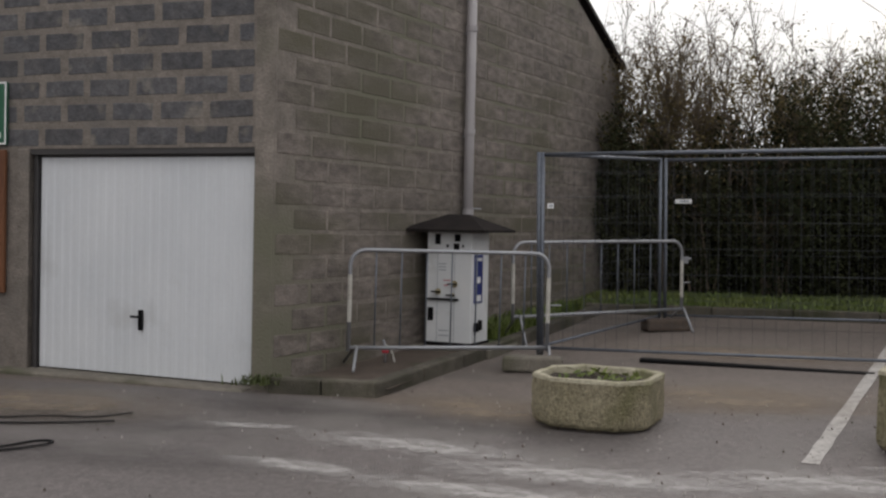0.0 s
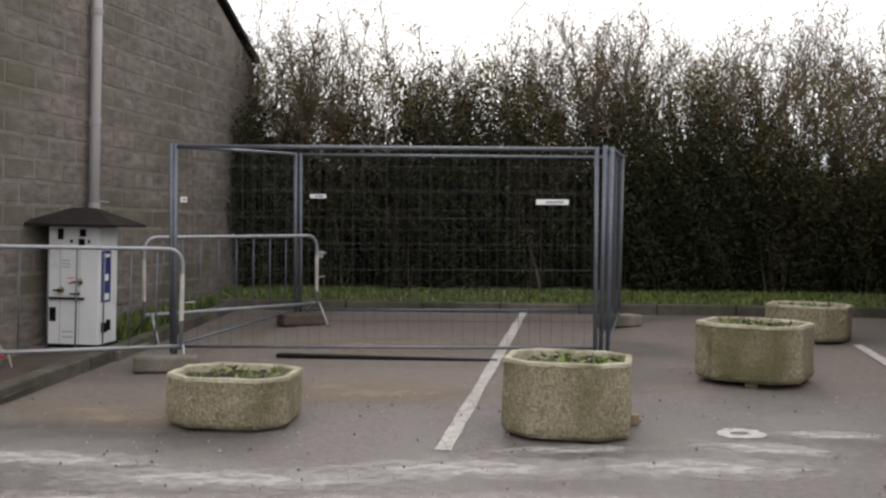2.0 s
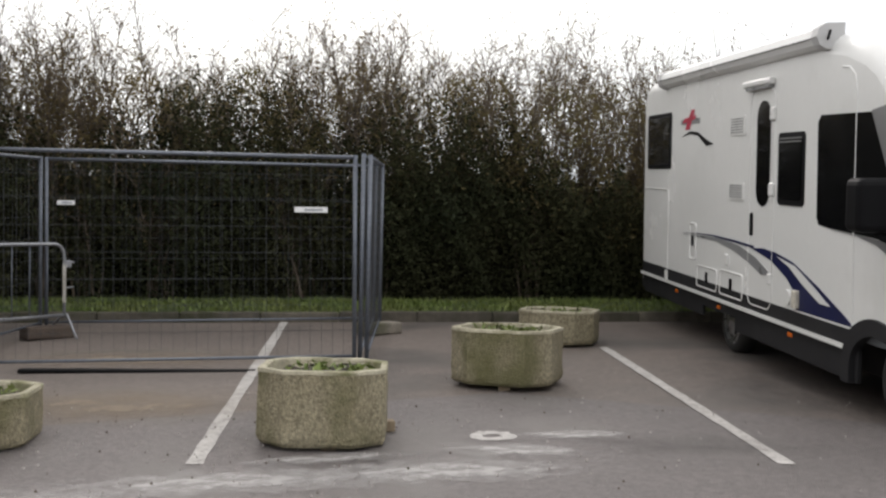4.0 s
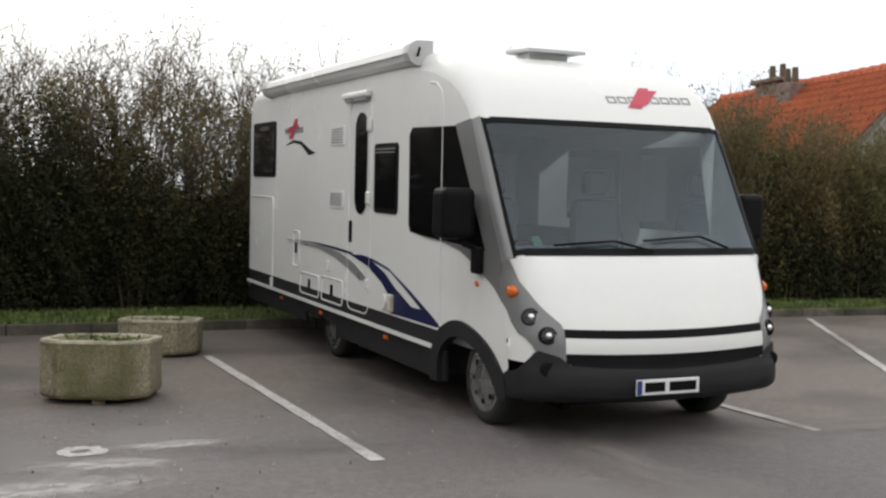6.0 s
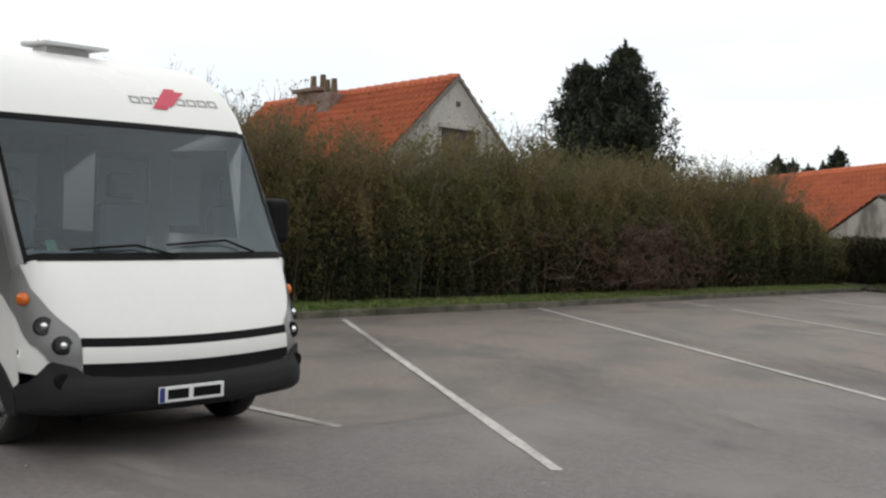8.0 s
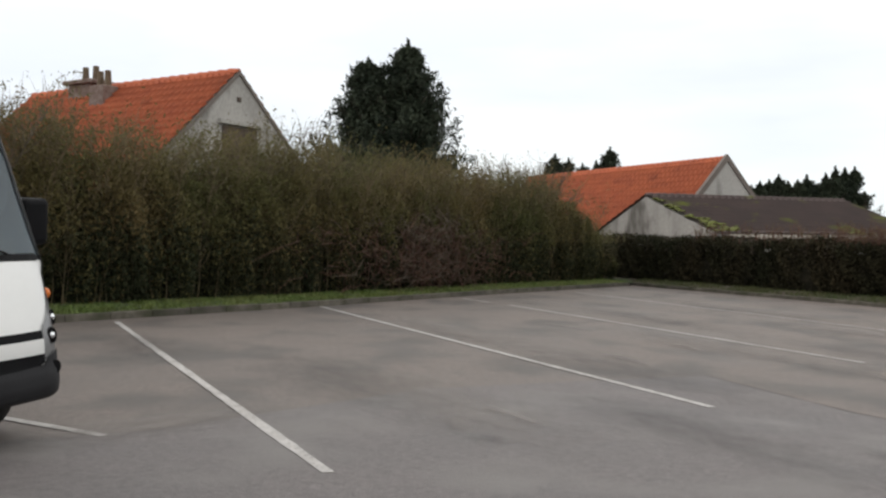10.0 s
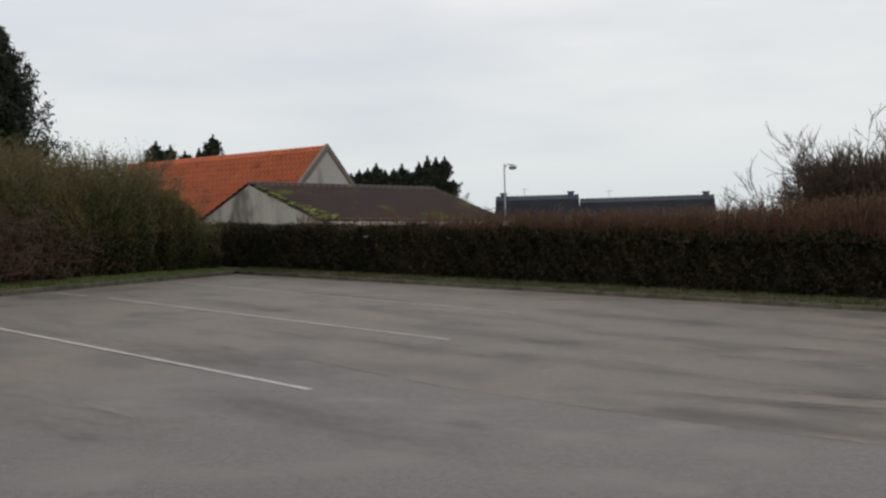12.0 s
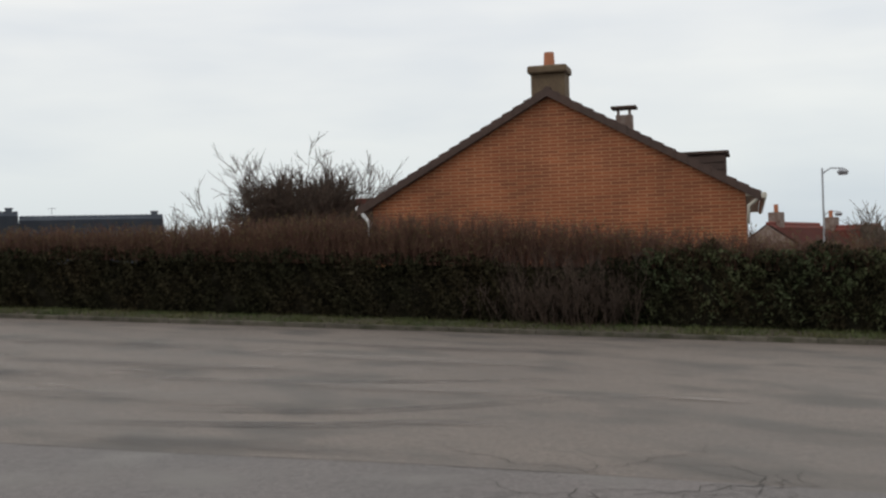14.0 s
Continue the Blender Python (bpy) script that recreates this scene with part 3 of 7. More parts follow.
# ---- garage of concrete blocks ----
CORNER = Vector((-1.443, 9.104))
JAMB = Vector((-1.6, 9.17))            # right edge of the door opening
FRONT = Vector((-0.922, 0.388))          # from the corner along the front
SIDE = Vector((0.485, 0.875))            # from the corner along the side wall
FRONT_A = math.degrees(math.atan2(FRONT.y, FRONT.x))
SIDE_A = math.degrees(math.atan2(SIDE.y, SIDE.x))
DEPTH, WIDTH, EAVE, APEX = 8.0, 7.5, 3.94, 5.74
DOOR0, DOOR1, DOOR_TOP, BASE = 0.02, 2.42, 2.27, 0.26
front = pose(JAMB.x, JAMB.y, 0, 0, 0, FRONT_A + 180)   # local x runs towards the corner from -WIDTH to 0, y outward is negative
f_root = thing("wall_garage_front", front, "garage front wall of grey concrete blocks with thick mortar", "", "", "structure")
bm = bmesh.new()
T = 0.20
box(bm, -WIDTH, -DOOR1, 0.012, T, -0.6, EAVE)
box(bm, -DOOR1, -DOOR0, 0.012, T, DOOR_TOP, EAVE)
box(bm, -DOOR0, 0.15, 0.012, T, -0.6, EAVE)
part("mortar_bed", bm, MORTAR, f_root)


def block_mesh(name, w, h, d, mat, rnd, wob=0.006):
    bm = boxed(-w / 2, w / 2, -d, 0.03, -h / 2, h / 2)
    for v in bm.verts:
        v.co += Vector((rnd.uniform(-wob, wob), 0, rnd.uniform(-wob, wob)))
    es = [e for e in bm.edges if all(v.co.y < 0.001 for v in e.verts)]
    bmesh.ops.bevel(bm, geom=es, offset=0.010, segments=1, affect="EDGES")
    me = bpy.data.meshes.new(name)
    bm.to_mesh(me)
    bm.free()
    me.materials.append(mat)
    return me


rb = random.Random(9)
COURSE, LONG = 0.2115, 0.505
full = [block_mesh("block", 0.435, 0.158, 0.004, BLOCK, rb) for _ in range(6)]
half = [block_mesh("block", 0.150, 0.158, 0.004, BLOCK, rb) for _ in range(3)]
for row in range(-9, 9):
    z = 2.375 + row * COURSE
    if z > EAVE - 0.08:
        break
    shift = 0.0 if row % 2 else 0.25
    for k in range(15):
        x = -0.26 - shift - k * LONG
        if row < 0 and x > -DOOR1 - 0.42:
            continue
        if x < -WIDTH + 0.25:
            break
        piece("block", rb.choice(full), f_root, pose(x + rb.uniform(-0.008, 0.008), 0.012, z + rb.uniform(-0.004, 0.004), 0, rb.uniform(-0.6, 0.6), 0))
    if row >= 0 and shift:
        piece("block", rb.choice(half), f_root, pose(-0.12, 0.012, z, 0, rb.uniform(-0.6, 0.6), 0))
# the plain concrete corner pier and the jambs
part("corner_pier", boxed(-0.018, 0.168, -0.006, 0.03, -0.3, EAVE, 0.006), JOINT, f_root, "plain grey rendered corner pier")
part("jamb", boxed(-DOOR1 - 0.13, -DOOR1, -0.004, 0.16, -0.3, DOOR_TOP, 0.008), MORTAR, f_root, "brown rendered door jamb")
# Dark strip under the lintel: the soffit's shade is put into its colour.
part("lintel", boxed(-DOOR1 - 0.02, -DOOR0 + 0.01, 0.02, 0.17, DOOR_TOP - 0.05, DOOR_TOP + 0.012), FRAME, f_root, "lintel soffit with its shade in the dark colour")
part("door_sill", boxed(-DOOR1 - 0.25, 0.0, -0.16, 0.25, -0.1, BASE + 0.015, 0.02), CONCRETE, f_root, "mossy concrete door sill")

door = thing("garage_door", front, "white ribbed steel up-and-over garage door, closed", "door", "", "structure")
bm = bmesh.new()
x0, x1, zb, zt = -2.365, -0.045, BASE + 0.03, 2.195
ribs = 24
pts = []
for k in range(ribs + 1):
    x = x0 + (x1 - x0) * k / ribs
    for dx, dy in ((-0.028, 0.0), (-0.016, 0.006), (0.016, 0.006), (0.028, 0.0)):
        if x0 <= x + dx <= x1:
            pts.append((x + dx, 0.085 + dy))
lo = [bm.verts.new((x, y, zb)) for x, y in pts]
hi = [bm.verts.new((x, y, zt)) for x, y in pts]
for k in range(len(pts) - 1):
    bm.faces.new((lo[k], lo[k + 1], hi[k + 1], hi[k]))
part("door_leaf", bm, WHITE_DOOR, door)
# The left strip's dark colour also stands in for the shadow gap there.
part("door_frame", box(box(boxed(-DOOR1 + 0.005, x0 - 0.004, 0.06, 0.13, BASE, DOOR_TOP - 0.05, 0.006), x1 + 0.004, -DOOR0 - 0.002, 0.06, 0.13, BASE, DOOR_TOP - 0.05, 0.006), x0, x1, 0.09, 0.14, zt + 0.003, DOOR_TOP - 0.05), FRAME, door, "dark steel door frame, gap shade in its colour")
part("handle_plate", boxed(-1.235, -1.185, 0.068, 0.09, 0.68, 0.86, 0.006), BLACK, door)
part("handle_grip", rod(rod(bmesh.new(), (-1.21, 0.03, 0.80), (-1.21, 0.08, 0.80), 0.012), (-1.285, 0.035, 0.80), (-1.205, 0.035, 0.80), 0.011), BLACK, door)

side = pose(CORNER.x, CORNER.y, 0, 0, 0, SIDE_A)   # local x runs along the side wall, y outward is negative
s_root = thing("wall_garage_side", side, "garage gable wall of concrete blocks rubbed with mortar", "", "", "structure")


def roof_z(x):
    return EAVE + (APEX - EAVE) * (1 - abs(x - DEPTH / 2) / (DEPTH / 2))


bm = bmesh.new()
prism(bm, [(0, -0.6), (DEPTH, -0.6), (DEPTH, EAVE), (DEPTH / 2, APEX), (0, EAVE)], -0.005, -T, Matrix.Rotation(radians(90), 4, "X"))
part("joint_bed", bm, JOINT, s_root)
full = [block_mesh("block", 0.478, 0.184, 0.003, SMEARED, rb, 0.006) for _ in range(8)]
count, spill = 0, bmesh.new()
for row in range(0, 26):
    z = 0.20 + row * COURSE
    for k in range(-1, 18):
        x = 0.27 + k * LONG + (0.25 if row % 2 else 0)
        if x - 0.25 < 0.0 or x + 0.25 > DEPTH or z + 0.12 > roof_z(x - 0.25) or z + 0.12 > roof_z(x + 0.25) or (z < gz(CORNER.x + SIDE.x * x, CORNER.y + SIDE.y * x) - 0.15):
            continue
        m = pose(x, 0.004 + rb.uniform(-0.0015, 0.001), z, 0, rb.uniform(-0.4, 0.4), 0)
        if count < 298:
            piece("block", rb.choice(full), s_root, m)
            count += 1
        else:
            tmp = bmesh.new()
            tmp.from_mesh(rb.choice(full))
            tmp.transform(m)
            keep = bpy.data.meshes.new("tmp")
            tmp.to_mesh(keep)
            tmp.free()
            spill.from_mesh(keep)
            bpy.data.meshes.remove(keep)
tagged(part("upper_blocks", spill, SMEARED, s_root), "", "", "", "stuff")
part("plinth_stain", boxed(0.02, DEPTH - 0.02, -0.004, 0.02, 0.0, 0.33), JOINT, s_root, "damp green-stained wall foot")

back = bmesh.new()
FAR = CORNER + SIDE * DEPTH
for p, q in ((FAR, FAR + FRONT * WIDTH), (CORNER + FRONT * WIDTH, FAR + FRONT * WIDTH)):
    d = (q - p).normalized()
    n = Vector((-d.y, d.x)) * 0.1
    prism(back, [tuple(p + n), tuple(q + n), tuple(q - n), tuple(p - n)], -0.6, EAVE)
tagged(part("wall_garage_back", back, SMEARED), "plain back walls of the garage", "", "", "structure")
roof = bmesh.new()
prism(roof, [(-0.12, EAVE + 0.02), (DEPTH / 2, APEX + 0.07), (DEPTH + 0.12, EAVE + 0.02), (DEPTH + 0.12, EAVE + 0.09), (DEPTH / 2, APEX + 0.15), (-0.12, EAVE + 0.09)], 0.06, -WIDTH - 0.2, Matrix.Rotation(radians(90), 4, "X"))
tagged(part("garage_roof", roof, FELT), "dark shallow garage roof with a thin edge", "", "", "structure").matrix_basis = side

# rain pipe down the gable wall
pipe = thing("rain_pipe", side, "grey plastic rain pipe down the block wall", "pipe")
part("pipe_run", tube(bmesh.new(), [(3.27, -0.075, 0.2), (3.27, -0.075, roof_z(3.27) + 0.02)], 0.052, 14), PIPE, pipe, smooth=False)
for z in (1.80, 2.66, 3.76):
    part("pipe_collar", rod(bmesh.new(), (3.27, -0.075, z - 0.03), (3.27, -0.075, z + 0.03), 0.061, seg=14), PIPE, pipe)
    part("pipe_bracket", boxed(3.265, 3.31, -0.075, 0.0, z - 0.055, z - 0.04), GALV, pipe)
part("pipe_tap", rod(bmesh.new(), (3.27, -0.12, 1.84), (3.47, -0.13, 1.84), 0.008), GALV, pipe)

# sign and board left of the door
sign = thing("hanging_sign", front, "dark green enamel sign with a pale border on the block wall", "sign")
part("sign_plate", boxed(-3.5, -2.66, -0.035, -0.006, 2.31, 2.88, 0.004), GREEN_SIGN, sign)
part("sign_border", box(box(box(boxed(-3.5, -2.66, -0.039, -0.034, 2.865, 2.88), -3.5, -2.66, -0.039, -0.034, 2.31, 2.325), -2.675, -2.66, -0.039, -0.034, 2.325, 2.865), -3.5, -3.485, -0.039, -0.034, 2.325, 2.865), WHITE_PRINT, sign, "pale sign border")
part("sign_writing", box(boxed(-3.3, -2.72, -0.039, -0.034, 2.37, 2.42), -3.2, -2.8, -0.039, -0.034, 2.55, 2.62), WHITE_PRINT, sign, "pale unreadable bar of writing")
board = thing("notice_board", front, "brown stained wooden notice board on the block wall", "board")
part("board_panel", boxed(-3.5, -2.66, -0.05, -0.006, 0.95, 2.26, 0.008), BROWN_WOOD, board)
part("notice", boxed(-3.3, -2.79, -0.054, -0.049, 1.35, 1.75), WHITE_PRINT, board, "pale paper notice")


# ---- service kiosk ----
def kiosk():
    a = -24.5
    e = thing("service_kiosk", pose(-0.205, 11.08, gz(-0.2, 11.1), 0, 0, a), "white camper service kiosk with a dark felt roof", "kiosk")
    W, D, Z0, Z1 = 0.485, 0.44, 0.10, 1.22
    part("base_slab", boxed(-0.35, W + 0.25, -0.12, D + 0.25, -0.12, 0.095, 0.012), CONCRETE, e)
    body = part("cabinet_body", boxed(0, W, 0, D, Z0, Z1, 0.008, 2), WHITE_BOX, e)
    part("plinth", boxed(-0.01, W + 0.01, -0.012, D + 0.01, Z0 - 0.006, Z0 + 0.03), BLACK, e, "dark plinth")
    r = bmesh.new()
    o, z0, z1 = 0.205, 1.225, 1.40
    lo = [r.verts.new(p) for p in ((-o, -o, z0), (W + o, -o, z0), (W + o, D + o, z0), (-o, D + o, z0))]
    md = [r.verts.new((v.co.x, v.co.y, z0 + 0.022)) for v in lo]
    up = [r.verts.new(p) for p in ((W / 2 - 0.12, D / 2, z1), (W / 2 + 0.12, D / 2, z1))]
    r.faces.new(lo[::-1])
    for k in range(4):
        r.faces.new((lo[k], lo[(k + 1) % 4], md[(k + 1) % 4], md[k]))
    r.faces.new((md[0], md[1], up[1], up[0]))
    r.faces.new((md[1], md[2], up[1]))
    r.faces.new((md[2], md[3], up[0], up[1]))
    r.faces.new((md[3], md[0], up[0]))
    part("hipped_roof", r, FELT, e, "dark felt hipped roof")
    part("front_lip", boxed(0.02, 0.35, -0.03, 0.0, 0.545, 0.565), BLACK, e, "dark tray lip")
    part("panel_seam", box(boxed(0.115, 0.12, -0.003, 0.0, 0.12, 1.05), 0.30, 0.305, -0.003, 0.0, 0.12, 1.05), GREY_TEXT, e)
    for x, z, s in ((0.125, 0.63, 0.032), (0.30, 0.71, 0.036), (0.285, 0.60, 0.022)):
        v = part("valve", rod(bmesh.new(), (x, -0.05, z), (x, 0, z), s * 0.55, s, 12), BRASS, e, "dull brass valve")
        part("valve_handle", boxed(x - 0.05, x + 0.05, -0.066, -0.05, z - 0.008, z + 0.008, 0.003), BLACK, v)
    for x0, x1, z0, z1 in ((0.09, 0.145, 1.10, 1.20), (0.30, 0.36, 1.13, 1.2), (0.29, 0.35, 1.05, 1.11), (0.21, 0.235, 1.07, 1.1), (0.38, 0.40, 1.07, 1.1), (0.02, 0.08, 0.34, 0.47)):
        part("slot_plate", boxed(x0, x1, -0.012, 0.0, z0, z1, 0.003), BLACK, e, "black slot plate")
    part("printed_lines", box(box(boxed(0.13, 0.21, -0.004, 0, 0.90, 0.91), 0.13, 0.21, -0.004, 0, 0.87, 0.88), 0.13, 0.21, -0.004, 0, 0.84, 0.85), GREY_TEXT, e, "grey unreadable printed bars")
    part("low_print", box(boxed(0.14, 0.25, -0.004, 0, 0.24, 0.25), 0.14, 0.25, -0.004, 0, 0.19, 0.20), GREY_TEXT, e, "grey unreadable printed bars")
    part("red_print", boxed(0.185, 0.26, -0.004, 0, 0.74, 0.748), RED, e, "small red printed bar")
    part("red_print", boxed(0.19, 0.23, -0.004, 0, 0.69, 0.70), RED, e, "small red printed bar")
    s = part("side_notice", boxed(W, W + 0.006, 0.06, 0.27, 0.52, 1.0), BLUE, e, "blue notice with white bars")
    for y0, y1, z0, z1 in ((0.09, 0.24, 0.94, 0.97), (0.10, 0.23, 0.54, 0.60), (0.12, 0.21, 0.72, 0.78)):
        part("notice_bar", boxed(W + 0.005, W + 0.009, y0, y1, z0, z1), WHITE_PRINT, s)
    part("side_socket", box(boxed(W, W + 0.04, 0.07, 0.13, 0.24, 0.33, 0.005), W, W + 0.03, 0.18, 0.23, 0.25, 0.35, 0.005), BLACK, e, "black side socket")
    return e


kiosk()


# ---- crowd barriers ----
def barrier(x0, y0, x1, y1, label, lift0, lift1, low, latch=False):
    """lift0 and lift1 raise the two ends; low is the height of the bottom rail."""
    a, L = bearing(x0, y0, x1, y1), math.hypot(x1 - x0, y1 - y0)
    rise = math.degrees(math.atan2(gz(x1, y1) + lift1 - gz(x0, y0) - lift0, L))
    e = thing("crowd_barrier", pose(x0, y0, gz(x0, y0) + lift0, 0, -rise, a), label, "barrier", "crowd barriers")
    H, r = 1.06, 0.14
    arc = [(r - r * math.cos(t), H - r + r * math.sin(t)) for t in np.linspace(0, math.pi / 2, 7)]
    pts = [(0, 0, low - 0.03)] + [(x, 0, z) for x, z in arc] + [(L - x, 0, z) for x, z in arc[::-1]] + [(L, 0, low - 0.03)]
    part("frame", tube(bmesh.new(), pts, 0.019, 10), GALV, e)
    part("bottom_rail", tube(bmesh.new(), [(0, 0, low), (L, 0, low)], 0.019, 10), GALV, e)
    n = max(6, round(L / 0.225))
    for k in range(1, n):
        part("bar", tube(bmesh.new(), [(L * k / n, 0, low), (L * k / n, 0, H)], 0.007, 6), GALV_DARK, e)
    for x, dz in ((0.03, -lift0), (L - 0.03, -lift1)):
        foot = dz + 0.014 + (0.06 if lift0 > 0.05 and x < 0.1 else 0)
        part("leg", tube(bmesh.new(), [(x - 0.03, -0.27, foot), (x + 0.04, -0.03, low + 0.01), (x + 0.04, 0.03, low + 0.01), (x - 0.03, 0.27, foot)], 0.014, 8), GALV, e)
    for x in (0.0, L):
        part("tape_band", rod(bmesh.new(), (x, 0, 0.42), (x, 0, 0.84), 0.0205, seg=10), RUST, e, "worn white band on the tube")
    part("hook", tube(bmesh.new(), [(L, 0, 0.58), (L + 0.13, 0.0, 0.585)], 0.008, 6), GALV, e)
    if latch:
        part("latch", box(boxed(L + 0.01, L + 0.09, -0.02, 0.02, 0.80, 0.88, 0.008), L + 0.07, L + 0.13, -0.01, 0.01, 0.85, 0.87), GALV, e, "pale steel latch")
    return e


barrier(-0.87, 9.80, 0.93, 10.28, "galvanised crowd barrier standing before the service kiosk", 0.06, -0.02, 0.19)
barrier(0.70, 11.62, 2.70, 12.72, "galvanised crowd barrier beside the grass strip", 0.02, -0.03, 0.28, True)


# ---- mesh fence round the empty bay ----
def fence_panel(x0, y0, x1, y1, lift, tags=()):
    a, L = bearing(x0, y0, x1, y1), math.hypot(x1 - x0, y1 - y0)
    rise = math.degrees(math.atan2(gz(x1, y1) - gz(x0, y0), L))
    e = thing("mesh_fence", pose(x0, y0, gz(x0, y0) + lift, 0, -rise, a), "weathered blue-grey steel mesh site fence panel", "fence", "site fence panels")
    H = 1.92
    for x in (0.0, L):
        part("post", tube(bmesh.new(), [(x, 0, -0.05), (x, 0, H + 0.02)], 0.021, 10), GALV_DARK, e)
    for z in (0.10, H):
        part("rail", tube(bmesh.new(), [(0.02, 0, z), (L - 0.02, 0, z)], 0.014 if z != H else 0.018, 8), GALV_DARK, e)
    seg = []
    n = int(L / 0.1)
    for k in range(1, n):
        x = L * k / n
        seg.append(((x, 0, 0.1), (x, 0, H)))
    for z in np.arange(0.34, H - 0.1, 0.235):
        seg.append(((0.02, 0.004, z), (L - 0.02, 0.004, z)))
    bm = bmesh.new()
    for p, q in seg:
        rod(bm, p, q, 0.0012, seg=4)
    tagged(part("wire_mesh", bm, WIRE, e), "", "", "", "stuff")
    for x, w in tags:
        t = part("maker_plate", boxed(x, x + w, -0.012, -0.004, 1.41, 1.46, 0.002), WHITE_PRINT, e, "white plate with dark bar")
        part("plate_bar", boxed(x + w * 0.3, x + w * 0.85, -0.014, -0.0115, 1.425, 1.445), GREY_TEXT, t)
    return e


fence_panel(0.90, 10.46, 4.555, 9.30, 0.045, ((3.28, 0.3), (0.05, 0.06)))
fence_panel(0.88, 10.53, 2.50, 12.98, 0.045)
fence_panel(2.57, 13.02, 6.08, 12.02, 0.045, ((0.11, 0.19),))
fence_panel(4.63, 9.34, 6.11, 11.95, 0.06)
fence_panel(4.685, 9.31, 6.155, 11.88, 0.05)


def fence_foot(x, y, turn, label, mat):
    e = tagged(part("ballast_block", boxed(-0.27, 0.27, -0.11, 0.11, 0, 0.14, 0.025, 2), mat), label, "ballast block", "fence ballast blocks")
    e.matrix_basis = upright(x, y, turn, 0.002)
    return e


fence_foot(0.78, 9.98, -8, "grey concrete fence foot under the panel ends", CONCRETE)
fence_foot(2.52, 12.72, 15, "dark brown rubber fence foot", SOIL)
fence_foot(6.02, 11.62, 15, "pale concrete fence foot beside the fence corner", CONCRETE)


# ---- octagonal concrete planters ----
def planter(x, y, across, h, turn, label, seed, support=0.05):
    rnd = random.Random(seed)
    e = thing("concrete_planter", upright(x, y, turn), label, "planter", "concrete planters")
    R = across / 2
    cut = 0.56

    def octo(r, z):
        corners = ((1, -cut), (1, cut), (cut, 1), (-cut, 1), (-1, cut), (-1, -cut), (-cut, -1), (cut, -1))
        return [Vector((r * a, r * b, z)) for a, b in corners]
    z0, z1 = support, support + h
    bm = bmesh.new()
    prof = [(R * 0.94, z0), (R * 0.985, z0 + 0.025), (R, z0 + 0.06), (R * 0.995, z1 - 0.06), (R, z1 - 0.01)]
    sub = 6
    rows = []
    for r, z in [(p[0] + (q[0] - p[0]) * s, p[1] + (q[1] - p[1]) * s) for p, q in zip(prof, prof[1:]) for s in ((0, 0.25, 0.5, 0.75) if q[1] - p[1] > 0.1 else (0,))] + [prof[-1]]:
        c = octo(r, z)
        row = []
        for k in range(8):
            for s in range(sub):
                p = c[k].lerp(c[(k + 1) % 8], s / sub)
                j = 0.004 if s else 0.006
                p += Vector((rnd.uniform(-j, j), rnd.uniform(-j, j), rnd.uniform(-0.002, 0.002)))
                row.append(bm.verts.new(p))
        rows.append(row)
    for u, v in zip(rows, rows[1:]):
        for k in range(len(u)):
            bm.faces.new((u[k], u[(k + 1) % len(u)], v[(k + 1) % len(u)], v[k]))
    bm.faces.new(rows[0][::-1])
    part("shell", bm, PLANTER, e)
    bm = bmesh.new()
    rr = []
    for r, z in ((R * 1.005, z1 - 0.014), (R * 1.0, z1 + 0.008), (R * 0.985, z1 + 0.014), (R * 0.90, z1 + 0.012), (R * 0.885, z1), (R * 0.87, z1 - 0.14)):
        c = octo(r, z)
        rr.append([bm.verts.new(c[k].lerp(c[(k + 1) % 8], s / 3) + Vector((rnd.uniform(-0.003, 0.003), rnd.uniform(-0.003, 0.003), rnd.uniform(-0.003, 0.003)))) for k in range(8) for s in range(3)])
    for u, v in zip(rr, rr[1:]):
        for k in range(24):
            bm.faces.new((u[k], u[(k + 1) % 24], v[(k + 1) % 24], v[k]))
    part("rim", bm, RIM, e, "paler worn rim")
    bm = bmesh.new()
    zs = z1 - 0.045
    mid = bm.verts.new((0, 0, zs + 0.02))
    ringv = [[bm.verts.new((R * f * 1.04 * math.cos(a), R * f * 1.04 * math.sin(a), zs + rnd.uniform(-0.025, 0.03))) for a in np.linspace(0, math.tau, 25)[:-1]] for f in (0.3, 0.6, 0.86)]
    for k in range(24):
        bm.faces.new((mid, ringv[0][k], ringv[0][(k + 1) % 24]))
        for u, v in zip(ringv, ringv[1:]):
            bm.faces.new((u[k], v[k], v[(k + 1) % 24], u[(k + 1) % 24]))
    part("soil", bm, POT_SOIL, e, "dark rough soil")
    rg = np.random.default_rng(seed)
    n = 60 if h < 0.4 else 110
    c = np.stack([rg.normal(0.05, 0.13, n) * 1.4, rg.normal(0, 0.15, n), np.full(n, zs + 0.015) + rg.uniform(0, 0.05, n)], 1)
    c = c[np.hypot(c[:, 0], c[:, 1]) < R * 0.8]
    v, f = leaf_cloud(c, 0.012, 0.03, rg)
    tagged(mesh_of("weed_cover", v, f, GRASS, e), "small green weeds", "", "", "stuff")
    for a in (40, 160, 280):
        bx, by = R * 0.5 * math.cos(radians(a)), R * 0.5 * math.sin(radians(a))
        m = pose(bx, by, 0, 0, 0, a)
        bm = boxed(-0.13, 0.13, -0.05, 0.05, -0.03, support)
        bm.transform(m)
        part("support_block", bm, TIMBER, e)
    return e


